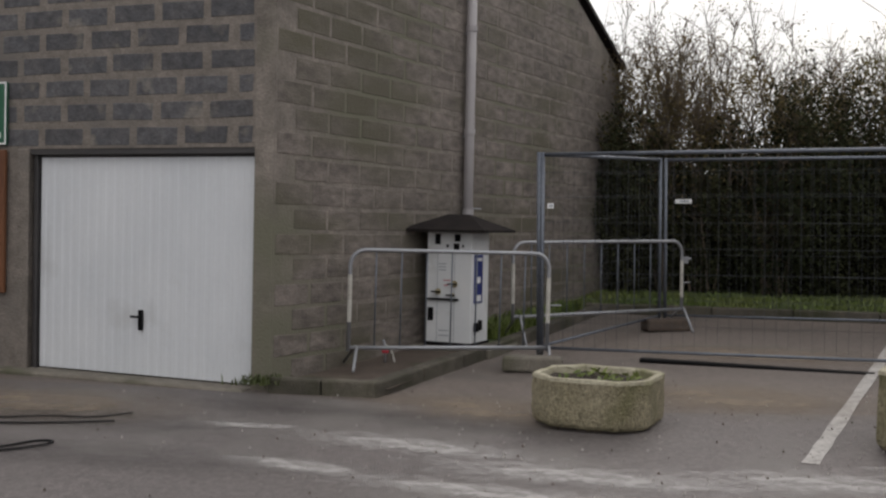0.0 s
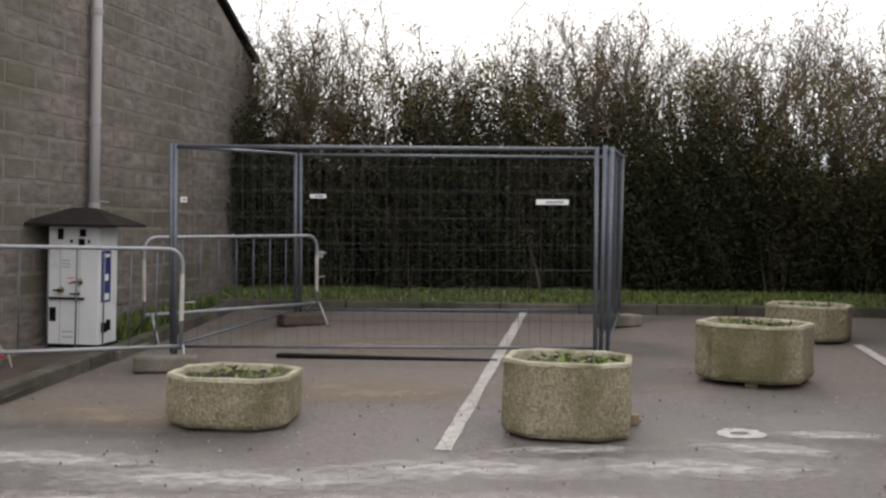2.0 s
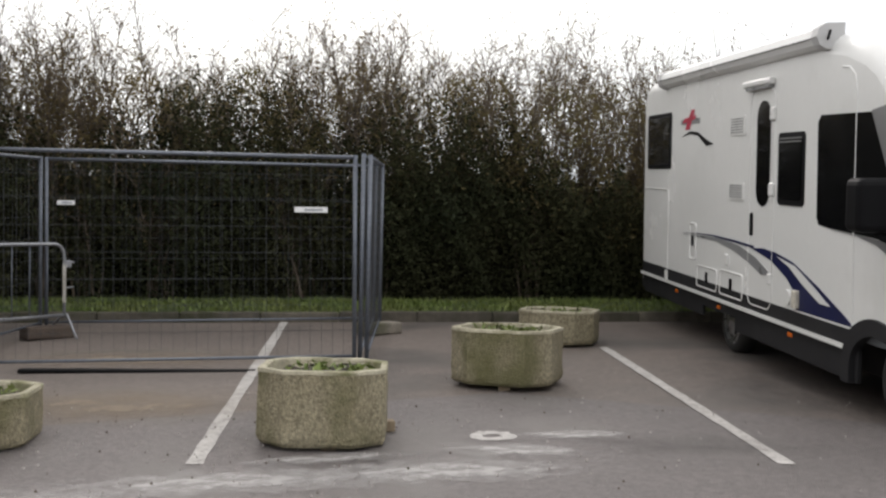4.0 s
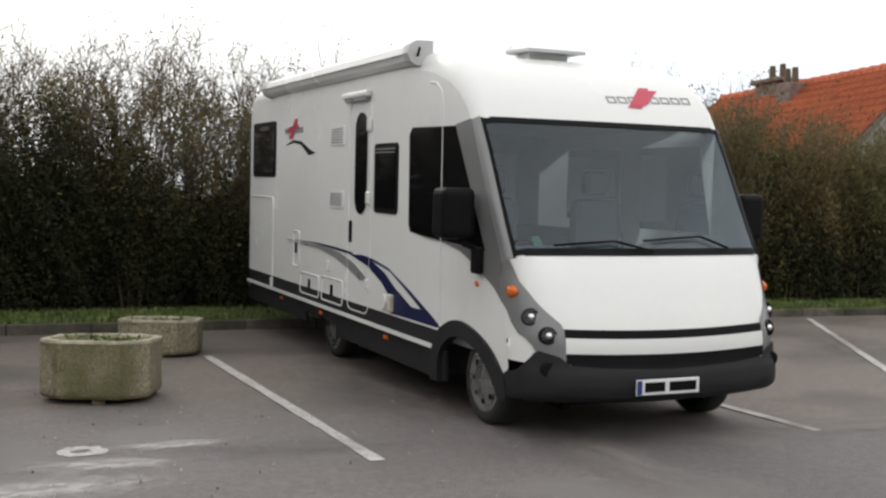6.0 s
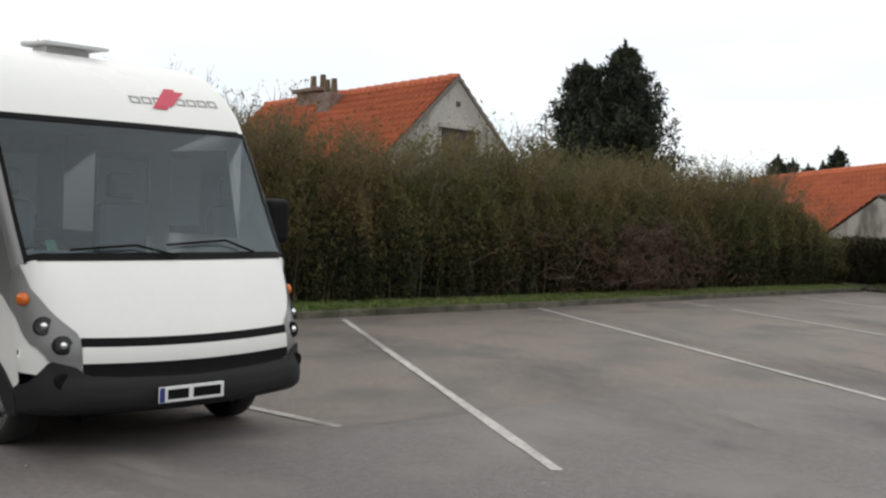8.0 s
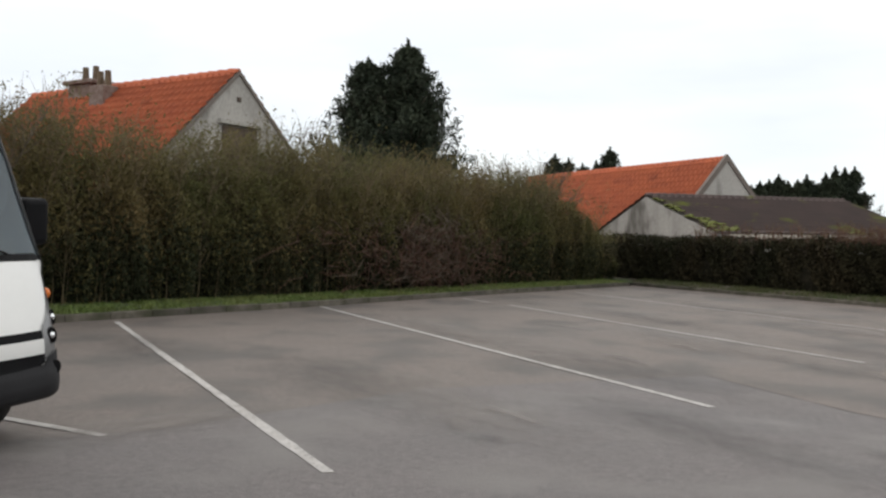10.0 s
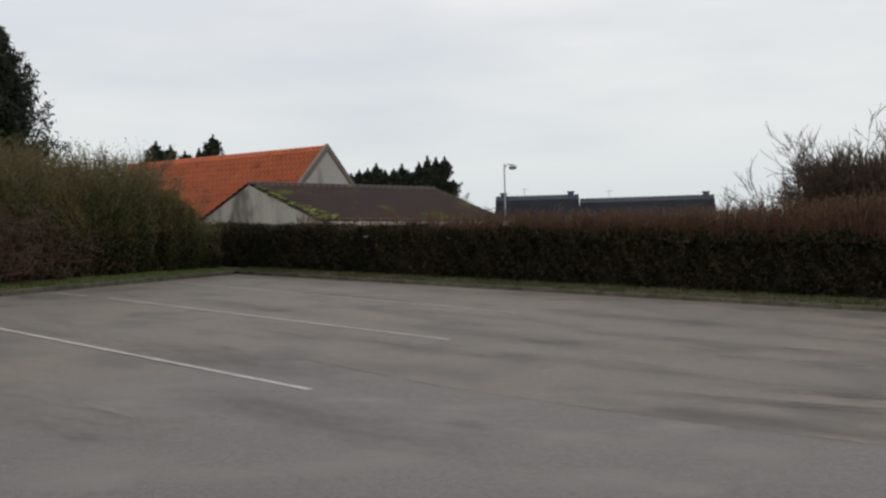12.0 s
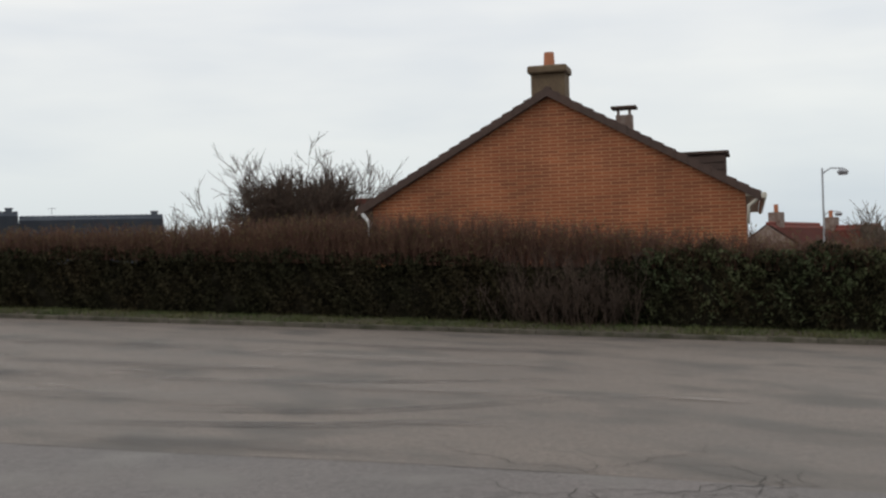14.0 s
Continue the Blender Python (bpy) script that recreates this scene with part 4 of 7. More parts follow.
def leaf_cloud(c, s0, s1, rg, up=0.0, long=1.7):
    """Diamond leaves of random turn at the centres c."""
    n = len(c)
    s = rg.uniform(s0, s1, n)[:, None]
    a = rg.normal(size=(n, 3)) + np.array([0, 0, up])
    a /= np.linalg.norm(a, axis=1)[:, None]
    b = np.cross(a, rg.normal(size=(n, 3)))
    b /= np.linalg.norm(b, axis=1)[:, None] + 1e-9
    v = np.stack([c - a * s * long, c + b * s * 0.6, c + a * s * long, c - b * s * 0.6], 1).reshape(-1, 3)
    return v, np.arange(4 * n).reshape(n, 4)


planter(1.07, 7.82, 0.83, 0.325, -23, "low mossy octagonal concrete planter on the asphalt", 21, 0.012)
planter(3.14, 6.88, 0.83, 0.475, -29, "tall weathered octagonal concrete planter with weeds", 22, 0.012)
planter(5.47, 8.15, 0.88, 0.455, -48, "tall yellowed octagonal concrete planter on timber blocks", 23, 0.03)
planter(7.52, 10.15, 0.84, 0.35, -46, "mossy octagonal concrete planter near the camper", 24, 0.015)
w = tagged(part("timber_block", boxed(-0.09, 0.09, -0.05, 0.05, 0, 0.075, 0.006), TIMBER), "short weathered timber block beside a planter", "block")
w.matrix_basis = upright(3.60, 6.93, -20, 0.002)


# black cable lying in loops before the garage
bm = bmesh.new()
for pts in ([(-3.7, 8.0), (-3.24, 8.04), (-2.88, 8.07), (-2.56, 8.02), (-2.31, 8.16)], [(-3.7, 7.95), (-3.16, 7.85), (-2.68, 7.84), (-2.36, 7.88)], [(-3.3, 6.8), (-2.82, 7.01), (-2.60, 7.16), (-2.58, 7.26), (-2.70, 7.27), (-2.9, 7.09), (-3.3, 6.95)]):
    tube(bm, [(x, y, gz(x, y) + 0.016) for x, y in smooth_line(pts)], 0.009, 6)
tagged(part("cable", bm, BLACK), "thin black cable lying in loops on the asphalt", "cable")
# small standpipe in the soil bed
stand = thing("standpipe", upright(-0.56, 10.2, 0, 0.055), "short bent standpipe with a red valve in the soil", "standpipe")
part("riser", tube(bmesh.new(), [(0, 0, -0.05), (0.0, 0, 0.15), (-0.02, 0, 0.21)], 0.011, 8), GALV, stand)
part("branch", tube(bmesh.new(), [(0.10, 0.02, -0.05), (0.05, 0.01, 0.13), (0.0, 0, 0.16)], 0.010, 8), RUST, stand)
part("valve", boxed(-0.03, 0.03, -0.015, 0.015, 0.085, 0.115, 0.005), RED, stand, "small red valve")


# plain unseen walls, added behind the walk to dim reflections and light from there
REARWALL = surface("plain_grey_render", (0.20, 0.185, 0.17), (0.25, 0.235, 0.215), 1.2, 0.92, 0.4, 45)
for x0, y0, x1, y1, h in ((-9.5, 12.4, -20, -6, 5.0), (-20, -6, -8, -24, 5.0), (-8, -24, 3.2, -29, 4.0)):
    ob = tagged(part("wall_rear", boxed(0, math.hypot(x1 - x0, y1 - y0), 0, 0.25, -0.8, h), REARWALL), "plain grey unseen wall, added to dim reflections", "", "", "structure")
    ob.matrix_basis = upright(x0, y0, bearing(x0, y0, x1, y1))

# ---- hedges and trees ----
# Evergreen tone, taken darker to carry the shade low in the tall hedge.
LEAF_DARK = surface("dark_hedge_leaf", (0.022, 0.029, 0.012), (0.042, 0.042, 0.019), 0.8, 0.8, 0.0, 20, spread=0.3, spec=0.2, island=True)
LEAF_CLIP = surface("dark_clipped_leaf", (0.017, 0.021, 0.010), (0.042, 0.033, 0.018), 0.5, 0.85, 0.0, 20, spread=0.3, spec=0.12, island=True)
LEAF_GREEN = surface("green_bush_leaf", (0.045, 0.062, 0.026), (0.075, 0.080, 0.036), 0.8, 0.7, 0.0, 20, spread=0.3, spec=0.3, island=True, thin=0.2)
LEAF_OLIVE = surface("olive_hedge_leaf", (0.098, 0.108, 0.040), (0.178, 0.132, 0.060), 0.35, 0.8, 0.0, 20, spread=0.25, spec=0.2, island=True, thin=0.3)
LEAF_BROWN = surface("brown_winter_leaf", (0.150, 0.122, 0.058), (0.195, 0.145, 0.080), 0.5, 0.75, 0.0, 20, spread=0.3, spec=0.2, island=True, thin=0.45)
LEAF_MIX = surface("brown_green_leaf", (0.120, 0.112, 0.046), (0.175, 0.130, 0.068), 0.7, 0.8, 0.0, 20, spread=0.3, spec=0.2, island=True, thin=0.35)
TWIG_OLIVE = surface("olive_brown_twig", (0.115, 0.094, 0.046), (0.165, 0.122, 0.066), 0.6, 0.85, 0.0, 20, spread=0.25, island=True)
TWIG = surface("grey_brown_twig", (0.085, 0.066, 0.047), (0.125, 0.098, 0.072), 1.5, 0.9, 0.0, 40, spread=0.3, island=True)
TWIG_RED = surface("reddish_twig", (0.092, 0.044, 0.030), (0.130, 0.064, 0.043), 1.0, 0.85, 0.0, 40, spread=0.3, island=True)
TWIG_DARK = surface("dark_brown_twig", (0.060, 0.040, 0.030), (0.090, 0.060, 0.045), 1.5, 0.9, 0.0, 40, spread=0.3, island=True)
TWIG_PALE = surface("pale_dry_twig", (0.115, 0.085, 0.062), (0.15, 0.115, 0.085), 1.5, 0.9, 0.0, 40, spread=0.3, island=True)
# Near-black: the deep shade inside the hedges is put into this colour.
CORE = surface("hedge_inner_shade", (0.012, 0.011, 0.007), (0.020, 0.017, 0.011), 3, 0.95, 0.6, 12, spec=0.1)
NEEDLE = surface("dark_conifer_needle", (0.020, 0.029, 0.018), (0.038, 0.048, 0.028), 0.7, 0.75, 0.0, 20, spread=0.3, spec=0.2, island=True)
BARK = surface("brown_bark", (0.060, 0.047, 0.038), (0.095, 0.078, 0.062), 4, 0.95, 0.6, 30)


def gza(x, y):
    r = np.hypot(x, y)
    return (SX * x + SY * y) * np.minimum(1, 60 / np.maximum(r, 1e-6))


def sticks(p0, p1, r0, r1):
    """Three-sided tapered sticks between arrays of points."""
    d = p1 - p0
    d = d / (np.linalg.norm(d, axis=1)[:, None] + 1e-9)
    ref = np.where(np.abs(d[:, 2:3]) > 0.9, np.array([[1.0, 0, 0]]), np.array([[0, 0, 1.0]]))
    a = np.cross(d, ref)
    a /= np.linalg.norm(a, axis=1)[:, None] + 1e-9
    b = np.cross(d, a)
    n = len(p0)
    v = np.zeros((n, 6, 3))
    for k in range(3):
        t = k * math.tau / 3
        o = a * math.cos(t) + b * math.sin(t)
        v[:, k], v[:, 3 + k] = p0 + o * r0[:, None], p1 + o * r1[:, None]
    i = np.arange(n)[:, None] * 6
    f = np.concatenate([i + np.array([[k, (k + 1) % 3, 3 + (k + 1) % 3, 3 + k]]) for k in range(3)])
    return v.reshape(-1, 3), f


def join_sticks(parts):
    vs, fs, n = [], [], 0
    for v, f in parts:
        vs.append(v)
        fs.append(f + n)
        n += len(v)
    return np.concatenate(vs), np.concatenate(fs)


def thicket(base, height, rg, lean=0.22, twigs=14, r=0.016, seg=6, fan=0.7, tl=(0.25, 0.7), low=0.25):
    """Upright stems with forking twigs from base points. Gives the sticks and the twig ends."""
    n = len(base)
    out = []
    p = base.copy()
    d = np.stack([rg.normal(0, lean, n), rg.normal(0, lean, n), np.ones(n)], 1)
    line = [p.copy()]
    for k in range(seg):
        step = (height / seg)[:, None]
        q = p + d * step
        out.append(sticks(p, q, r * (1 - k / seg) + 0.003, r * (1 - (k + 1) / seg) + 0.003) if np.ndim(r) else sticks(p, q, np.full(n, r * (1 - k / seg) + 0.003), np.full(n, r * (1 - (k + 1) / seg) + 0.003)))
        p = q
        line.append(p.copy())
        d = d + np.stack([rg.normal(0, 0.12, n), rg.normal(0, 0.12, n), np.zeros(n)], 1)
    line = np.stack(line, 1)
    ends = []
    m = n * twigs
    own = np.repeat(np.arange(n), twigs)
    f = rg.uniform(low, 1, m) * seg
    k = np.minimum(f.astype(int), seg - 1)
    w = (f - k)[:, None]
    s = line[own, k] * (1 - w) + line[own, k + 1] * w
    dd = np.stack([rg.normal(0, fan, m), rg.normal(0, fan, m), rg.uniform(0.5, 1.3, m)], 1)
    dd /= np.linalg.norm(dd, axis=1)[:, None]
    ln = rg.uniform(*tl, m)[:, None]
    mid = s + dd * ln * 0.5
    d2 = dd + rg.normal(0, 0.3, (m, 3))
    e = mid + d2 * ln * 0.5
    out.append(sticks(s, mid, np.full(m, 0.006), np.full(m, 0.0045)))
    out.append(sticks(mid, e, np.full(m, 0.0045), np.full(m, 0.002)))
    # finer side shoots
    d3 = dd + rg.normal(0, 0.6, (m, 3))
    e2 = mid + d3 * ln * 0.45
    out.append(sticks(mid, e2, np.full(m, 0.004), np.full(m, 0.002)))
    return join_sticks(out), np.concatenate([mid, e, e2])


def core(name, pts, half, height, material, parent, seed, rag=0.06):
    """A lumpy closed body, added to fill the middle of a hedge and block the sky."""
    rnd = random.Random(seed)
    bm = bmesh.new()
    rows = []
    for k, (x, y, nx, ny, h) in enumerate(pts):
        g = gz(x, y)
        row = []
        for u, f in ((-1, 0), (-1.05, 0.35), (-0.95, 0.75), (-0.5, 0.98), (0.4, 1.0), (1, 0.8), (1, 0)):
            j = 0.16
            row.append(bm.verts.new((x + nx * half * u + rnd.uniform(-j, j), y + ny * half * u + rnd.uniform(-j, j), g + h * f * (1 + rnd.uniform(-rag, rag)))))
        rows.append(row)
    for u, v in zip(rows, rows[1:]):
        for k in range(6):
            bm.faces.new((u[k], v[k], v[k + 1], u[k + 1]))
    bm.faces.new(rows[0])
    bm.faces.new(rows[-1][::-1])
    return part(name, bm, material, parent)


def wave(u, seed):
    return 0.5 * np.sin(u * 1.7 + seed) + 0.3 * np.sin(u * 3.9 + 2.1 * seed) + 0.2 * np.sin(u * 8.3 + 0.7 * seed)


def on_hedge(u, d):
    return on_back(u, d + 0.22)


def back_hedge():
    e = thing("tall_hedge", Matrix(), "tall ragged hedge of half-bare shoots above dark green leaves", "hedge", "", "stuff")
    rg = np.random.default_rng(41)
    # many-stemmed bare plants of the near stretch
    plants = 58
    pu, pd = np.linspace(-0.7, 16.4, plants) + rg.uniform(-0.16, 0.16, plants), rg.uniform(1.1, 2.2, plants)
    ph = 3.45 + 0.40 * wave(pu, 1.0) + rg.uniform(-0.45, 0.55, plants)
    n = plants * 9
    own = np.repeat(np.arange(plants), 9)
    x, y = on_hedge(pu[own] + rg.normal(0, 0.09, n), pd[own] + rg.normal(0, 0.09, n))
    h = ph[own] * rg.uniform(0.72, 1.05, n)
    (v, f), ends = thicket(np.stack([x, y, gza(x, y)], 1), h, rg, 0.12, 42, 0.022, low=0.25, fan=0.5, tl=(0.2, 0.6))
    mesh_of("shoots", v, f, TWIG, e, "grey-brown bare shoots")
    pick = ends[rg.random(len(ends)) < 0.55]
    c = np.concatenate([pick + rg.normal(0, 0.05, pick.shape) for _ in range(4)])
    v, f = leaf_cloud(c, 0.009, 0.020, rg, 0.5)
    mesh_of("shoot_leaves", v, f, LEAF_BROWN, e, "thin brown-green leaves on the shoots")
    # dark evergreen lower part of the near stretch, deep shade put into its leaf colour
    n = 150000
    u = rg.uniform(-0.8, 17, n)
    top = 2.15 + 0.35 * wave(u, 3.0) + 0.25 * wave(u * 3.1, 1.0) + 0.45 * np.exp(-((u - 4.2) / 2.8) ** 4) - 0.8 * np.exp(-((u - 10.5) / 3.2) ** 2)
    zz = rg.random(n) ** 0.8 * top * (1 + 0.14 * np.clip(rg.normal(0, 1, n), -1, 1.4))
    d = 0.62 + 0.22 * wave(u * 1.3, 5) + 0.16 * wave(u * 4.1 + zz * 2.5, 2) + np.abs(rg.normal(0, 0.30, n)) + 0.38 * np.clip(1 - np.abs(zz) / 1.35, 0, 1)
    x, y = on_hedge(u, d)
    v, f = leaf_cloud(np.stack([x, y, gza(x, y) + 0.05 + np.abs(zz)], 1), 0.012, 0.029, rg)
    mesh_of("dark_leaves", v, f, LEAF_DARK, e, "dark evergreen leaves low in the hedge, shade in their colour")
    n = 150000
    u = rg.uniform(-0.8, 17, n)
    zz = 0.7 + 2.45 * rg.random(n) ** 1.25 * (1 + 0.15 * wave(u * 2.3, 8.0))
    clump = wave(u * 2.6 + zz * 1.9, 2.2) + wave(u * 5.1 - zz * 3.3, 4.4)
    keep = clump > rg.uniform(-1.2, 1.2, n) * 0.8
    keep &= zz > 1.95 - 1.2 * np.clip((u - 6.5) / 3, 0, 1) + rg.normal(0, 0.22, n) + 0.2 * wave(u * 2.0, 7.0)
    x, y = on_hedge(u, np.where(rg.random(n) < 0.6, rg.uniform(0.55, 1.25, n), rg.uniform(1.2, 2.2, n)))
    c = np.stack([x, y, gza(x, y) + zz], 1)[keep]
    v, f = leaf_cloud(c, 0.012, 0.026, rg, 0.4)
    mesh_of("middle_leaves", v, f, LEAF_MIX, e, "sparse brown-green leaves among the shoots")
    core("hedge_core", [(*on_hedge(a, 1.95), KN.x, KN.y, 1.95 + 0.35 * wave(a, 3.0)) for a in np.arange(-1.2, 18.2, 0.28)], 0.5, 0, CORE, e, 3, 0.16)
    # fuller stretch beyond the camper
    n = 640
    u, d = rg.uniform(15.5, 43.0, n), rg.uniform(0.9, 2.4, n)
    x, y = on_hedge(u, d)
    fade = np.clip((43.6 - u) / 4.5, 0.45, 1)
    h = (3.15 + 0.25 * wave(u * 0.6, 2.0) + 0.30 * wave(u * 1.6, 5.0) + rg.uniform(-0.5, 0.3, n)) * fade
    (v, f), ends = thicket(np.stack([x, y, gza(x, y)], 1), h, rg, 0.10, 36, 0.012, tl=(0.3, 0.75), fan=0.5, low=0.25)
    mesh_of("fine_shoots", v, f, TWIG_OLIVE, e, "fine brown shoots")
    pick = ends[rg.random(len(ends)) < 0.75]
    c = np.concatenate([pick + rg.normal(0, 0.08, pick.shape) for _ in range(3)])
    # Leaves under 1.5 m take the dark colour, standing in for shade.
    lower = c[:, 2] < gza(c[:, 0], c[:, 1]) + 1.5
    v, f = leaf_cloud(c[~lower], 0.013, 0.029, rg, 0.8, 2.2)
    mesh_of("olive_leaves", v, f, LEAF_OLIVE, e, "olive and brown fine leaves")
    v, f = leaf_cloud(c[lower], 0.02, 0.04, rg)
    mesh_of("inner_leaves", v, f, LEAF_DARK, e, "low leaves with shade put into their colour")
    n = 135000
    u = rg.uniform(15.5, 43.3, n)
    fade = np.clip((43.9 - u) / 4.0, 0.5, 1)
    top = (2.75 + 0.25 * wave(u * 0.7, 4.0)) * fade
    q = rg.random(n)
    zz = q ** 0.85 * top
    bulge = 0.55 + 0.30 * wave(u * 0.9, 6.0) + 0.22 * wave(u * 2.7 + q * 3.0, 1.0) + 0.35 * (1 - np.sin(np.clip(q, 0.02, 1) * math.pi))
    d = bulge + np.abs(rg.normal(0, 0.35, n))
    x, y = on_hedge(u, d)
    c = np.stack([x, y, gza(x, y) + 0.06 + zz], 1)
    # Fewer olive leaves towards the foot: shade painted in by height.
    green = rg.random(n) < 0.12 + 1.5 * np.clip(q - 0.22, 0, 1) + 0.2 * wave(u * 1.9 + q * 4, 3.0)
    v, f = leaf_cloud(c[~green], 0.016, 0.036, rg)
    mesh_of("dark_leaves", v, f, LEAF_DARK, e, "low leaves of the hedge face, darkened for shade")
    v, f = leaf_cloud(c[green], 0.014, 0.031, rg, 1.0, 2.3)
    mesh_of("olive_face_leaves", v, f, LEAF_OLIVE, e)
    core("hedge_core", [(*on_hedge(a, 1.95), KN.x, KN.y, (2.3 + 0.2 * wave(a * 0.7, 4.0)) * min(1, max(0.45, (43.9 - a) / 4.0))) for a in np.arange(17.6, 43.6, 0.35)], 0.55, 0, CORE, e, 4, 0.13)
    # a pale tangle of dry twigs in the hedge face
    for n, mat, wide, tall, name, lab in ((330, TWIG_PALE, 1.4, 1.7, "dry_twigs", "tangle of pale dry twigs"), (520, TWIG_RED, 2.2, 1.3, "red_brown_twigs", "red-brown bramble stems")):
        u, zz = rg.normal(29.8, wide, n), rg.uniform(0.3, 0.4 + tall, n)
        x, y = on_hedge(u, 0.28 + rg.uniform(0, 0.35, n))
        p = np.stack([x, y, gza(x, y) + zz], 1)
        dd = np.stack([rg.normal(0, 0.6, n), rg.normal(0, 0.3, n), rg.normal(0.15, 0.3, n)], 1)
        m = p + dd * 0.6
        m2 = m + dd * 0.5 + rg.normal(0, 0.12, (n, 3))
        m2[:, 2] -= 0.15
        v, f = join_sticks([sticks(p, m, np.full(n, 0.010), np.full(n, 0.007)), sticks(m, m2, np.full(n, 0.007), np.full(n, 0.003)), sticks(m, m + rg.normal(0, 0.22, (n, 3)), np.full(n, 0.005), np.full(n, 0.002))])
        mesh_of(name, v, f, mat, e, lab)


back_hedge()

def right_hedge():
    e = thing("low_hedge", Matrix(), "low clipped dark hedge with reddish bare shoots on top", "hedge", "", "stuff")
    rg = np.random.default_rng(43)
    L = 46.0

    def at(u, d):
        return on_right(u, d + 0.25)
    n = 120000
    u = rg.uniform(-5.5, L, n)
    q = rg.random(n)
    top = 1.62 + 0.10 * wave(u * 0.8, 1.5) + 0.09 * wave(u * 2.9, 4.0) + 0.22 * np.clip((u - 31.8) / 1.6, 0, 1) * (1 + 0.6 * wave(u * 1.3, 9.0)) - 0.25 * np.exp(-((u - 30.3) / 1.5) ** 2)
    roof = rg.random(n) < 0.3
    zz = np.where(roof, top * rg.uniform(0.9, 1.06, n), q * top)
    bulge = 0.62 + 0.16 * wave(u * 1.5, 2.5) + 0.20 * wave(u * 4.3 + q * 5, 1.1) + 0.35 * np.clip(0.35 - q, 0, 1)
    d = np.where(roof, rg.uniform(0.6, 1.9, n), bulge + np.abs(rg.normal(0, 0.25, n)))
    x, y = at(u, d)
    v, f = leaf_cloud(np.stack([x, y, gza(x, y) + 0.08 + zz], 1), 0.022, 0.048, rg)
    mesh_of("clipped_leaves", v, f, LEAF_CLIP, e, "dark clipped leaves")
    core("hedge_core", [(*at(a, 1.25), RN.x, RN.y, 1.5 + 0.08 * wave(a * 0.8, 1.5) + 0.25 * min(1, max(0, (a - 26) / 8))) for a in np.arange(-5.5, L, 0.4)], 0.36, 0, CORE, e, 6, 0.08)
    n = 4600
    u, d = np.clip(rg.normal(25, 8, n), 4, 45), rg.uniform(0.7, 1.8, n)
    x, y = at(u, d)
    (v, f), ends = thicket(np.stack([x, y, gza(x, y) + 1.52], 1), rg.uniform(0.2, 0.7, n) * (1 + 0.7 * np.exp(-((u - 27) / 6) ** 2)), rg, 0.15, 6, 0.007, 3, 0.35, (0.12, 0.32))
    mesh_of("red_shoots", v, f, TWIG_RED, e, "reddish bare shoots on the hedge top")
    pick = ends[rg.random(len(ends)) < 0.25]
    v, f = leaf_cloud(pick, 0.015, 0.03, rg, 0.5)
    mesh_of("shoot_tips", v, f, LEAF_BROWN, e)
    # a gap filled with brown twigs, and the fresher green bush beyond it
    n = 210
    u, d = rg.normal(30.5, 0.8, n), rg.uniform(0.3, 0.9, n)
    x, y = at(u, d)
    (v, f), ends = thicket(np.stack([x, y, gza(x, y) + 0.15], 1), rg.uniform(0.5, 1.7, n), rg, 0.3, 9, 0.005, 4, 0.5, (0.15, 0.4))
    mesh_of("brown_twigs", v, f, TWIG_DARK, e, "brown bare twigs in a gap of the hedge")
    n = 16000
    u, q = rg.uniform(32.3, 41.0, n), rg.random(n)
    x, y = at(u, 0.48 + 0.2 * wave(u * 2.1 + q * 4, 3.0) + np.abs(rg.normal(0, 0.3, n)))
    keep = wave(u * 3.0 - q * 5, 6.0) + wave(u * 6.0 + q * 9, 2.0) > rg.uniform(-0.6, 1.4, n)
    v, f = leaf_cloud(np.stack([x, y, gza(x, y) + 0.25 + 1.75 * q ** 0.6], 1)[keep], 0.018, 0.045, rg, 0.4)
    mesh_of("green_leaves", v, f, LEAF_GREEN, e, "fresher green leaves")
    n = 420
    u, d = rg.uniform(0, 14, n), rg.uniform(0.7, 1.8, n)
    x, y = at(u, d)
    (v, f), ends = thicket(np.stack([x, y, gza(x, y) + 1.3], 1), rg.uniform(0.3, 0.55, n), rg, 0.12, 4, 0.005, 3, 0.35, (0.1, 0.2))
    mesh_of("top_shoots", v, f, TWIG, e)


right_hedge()


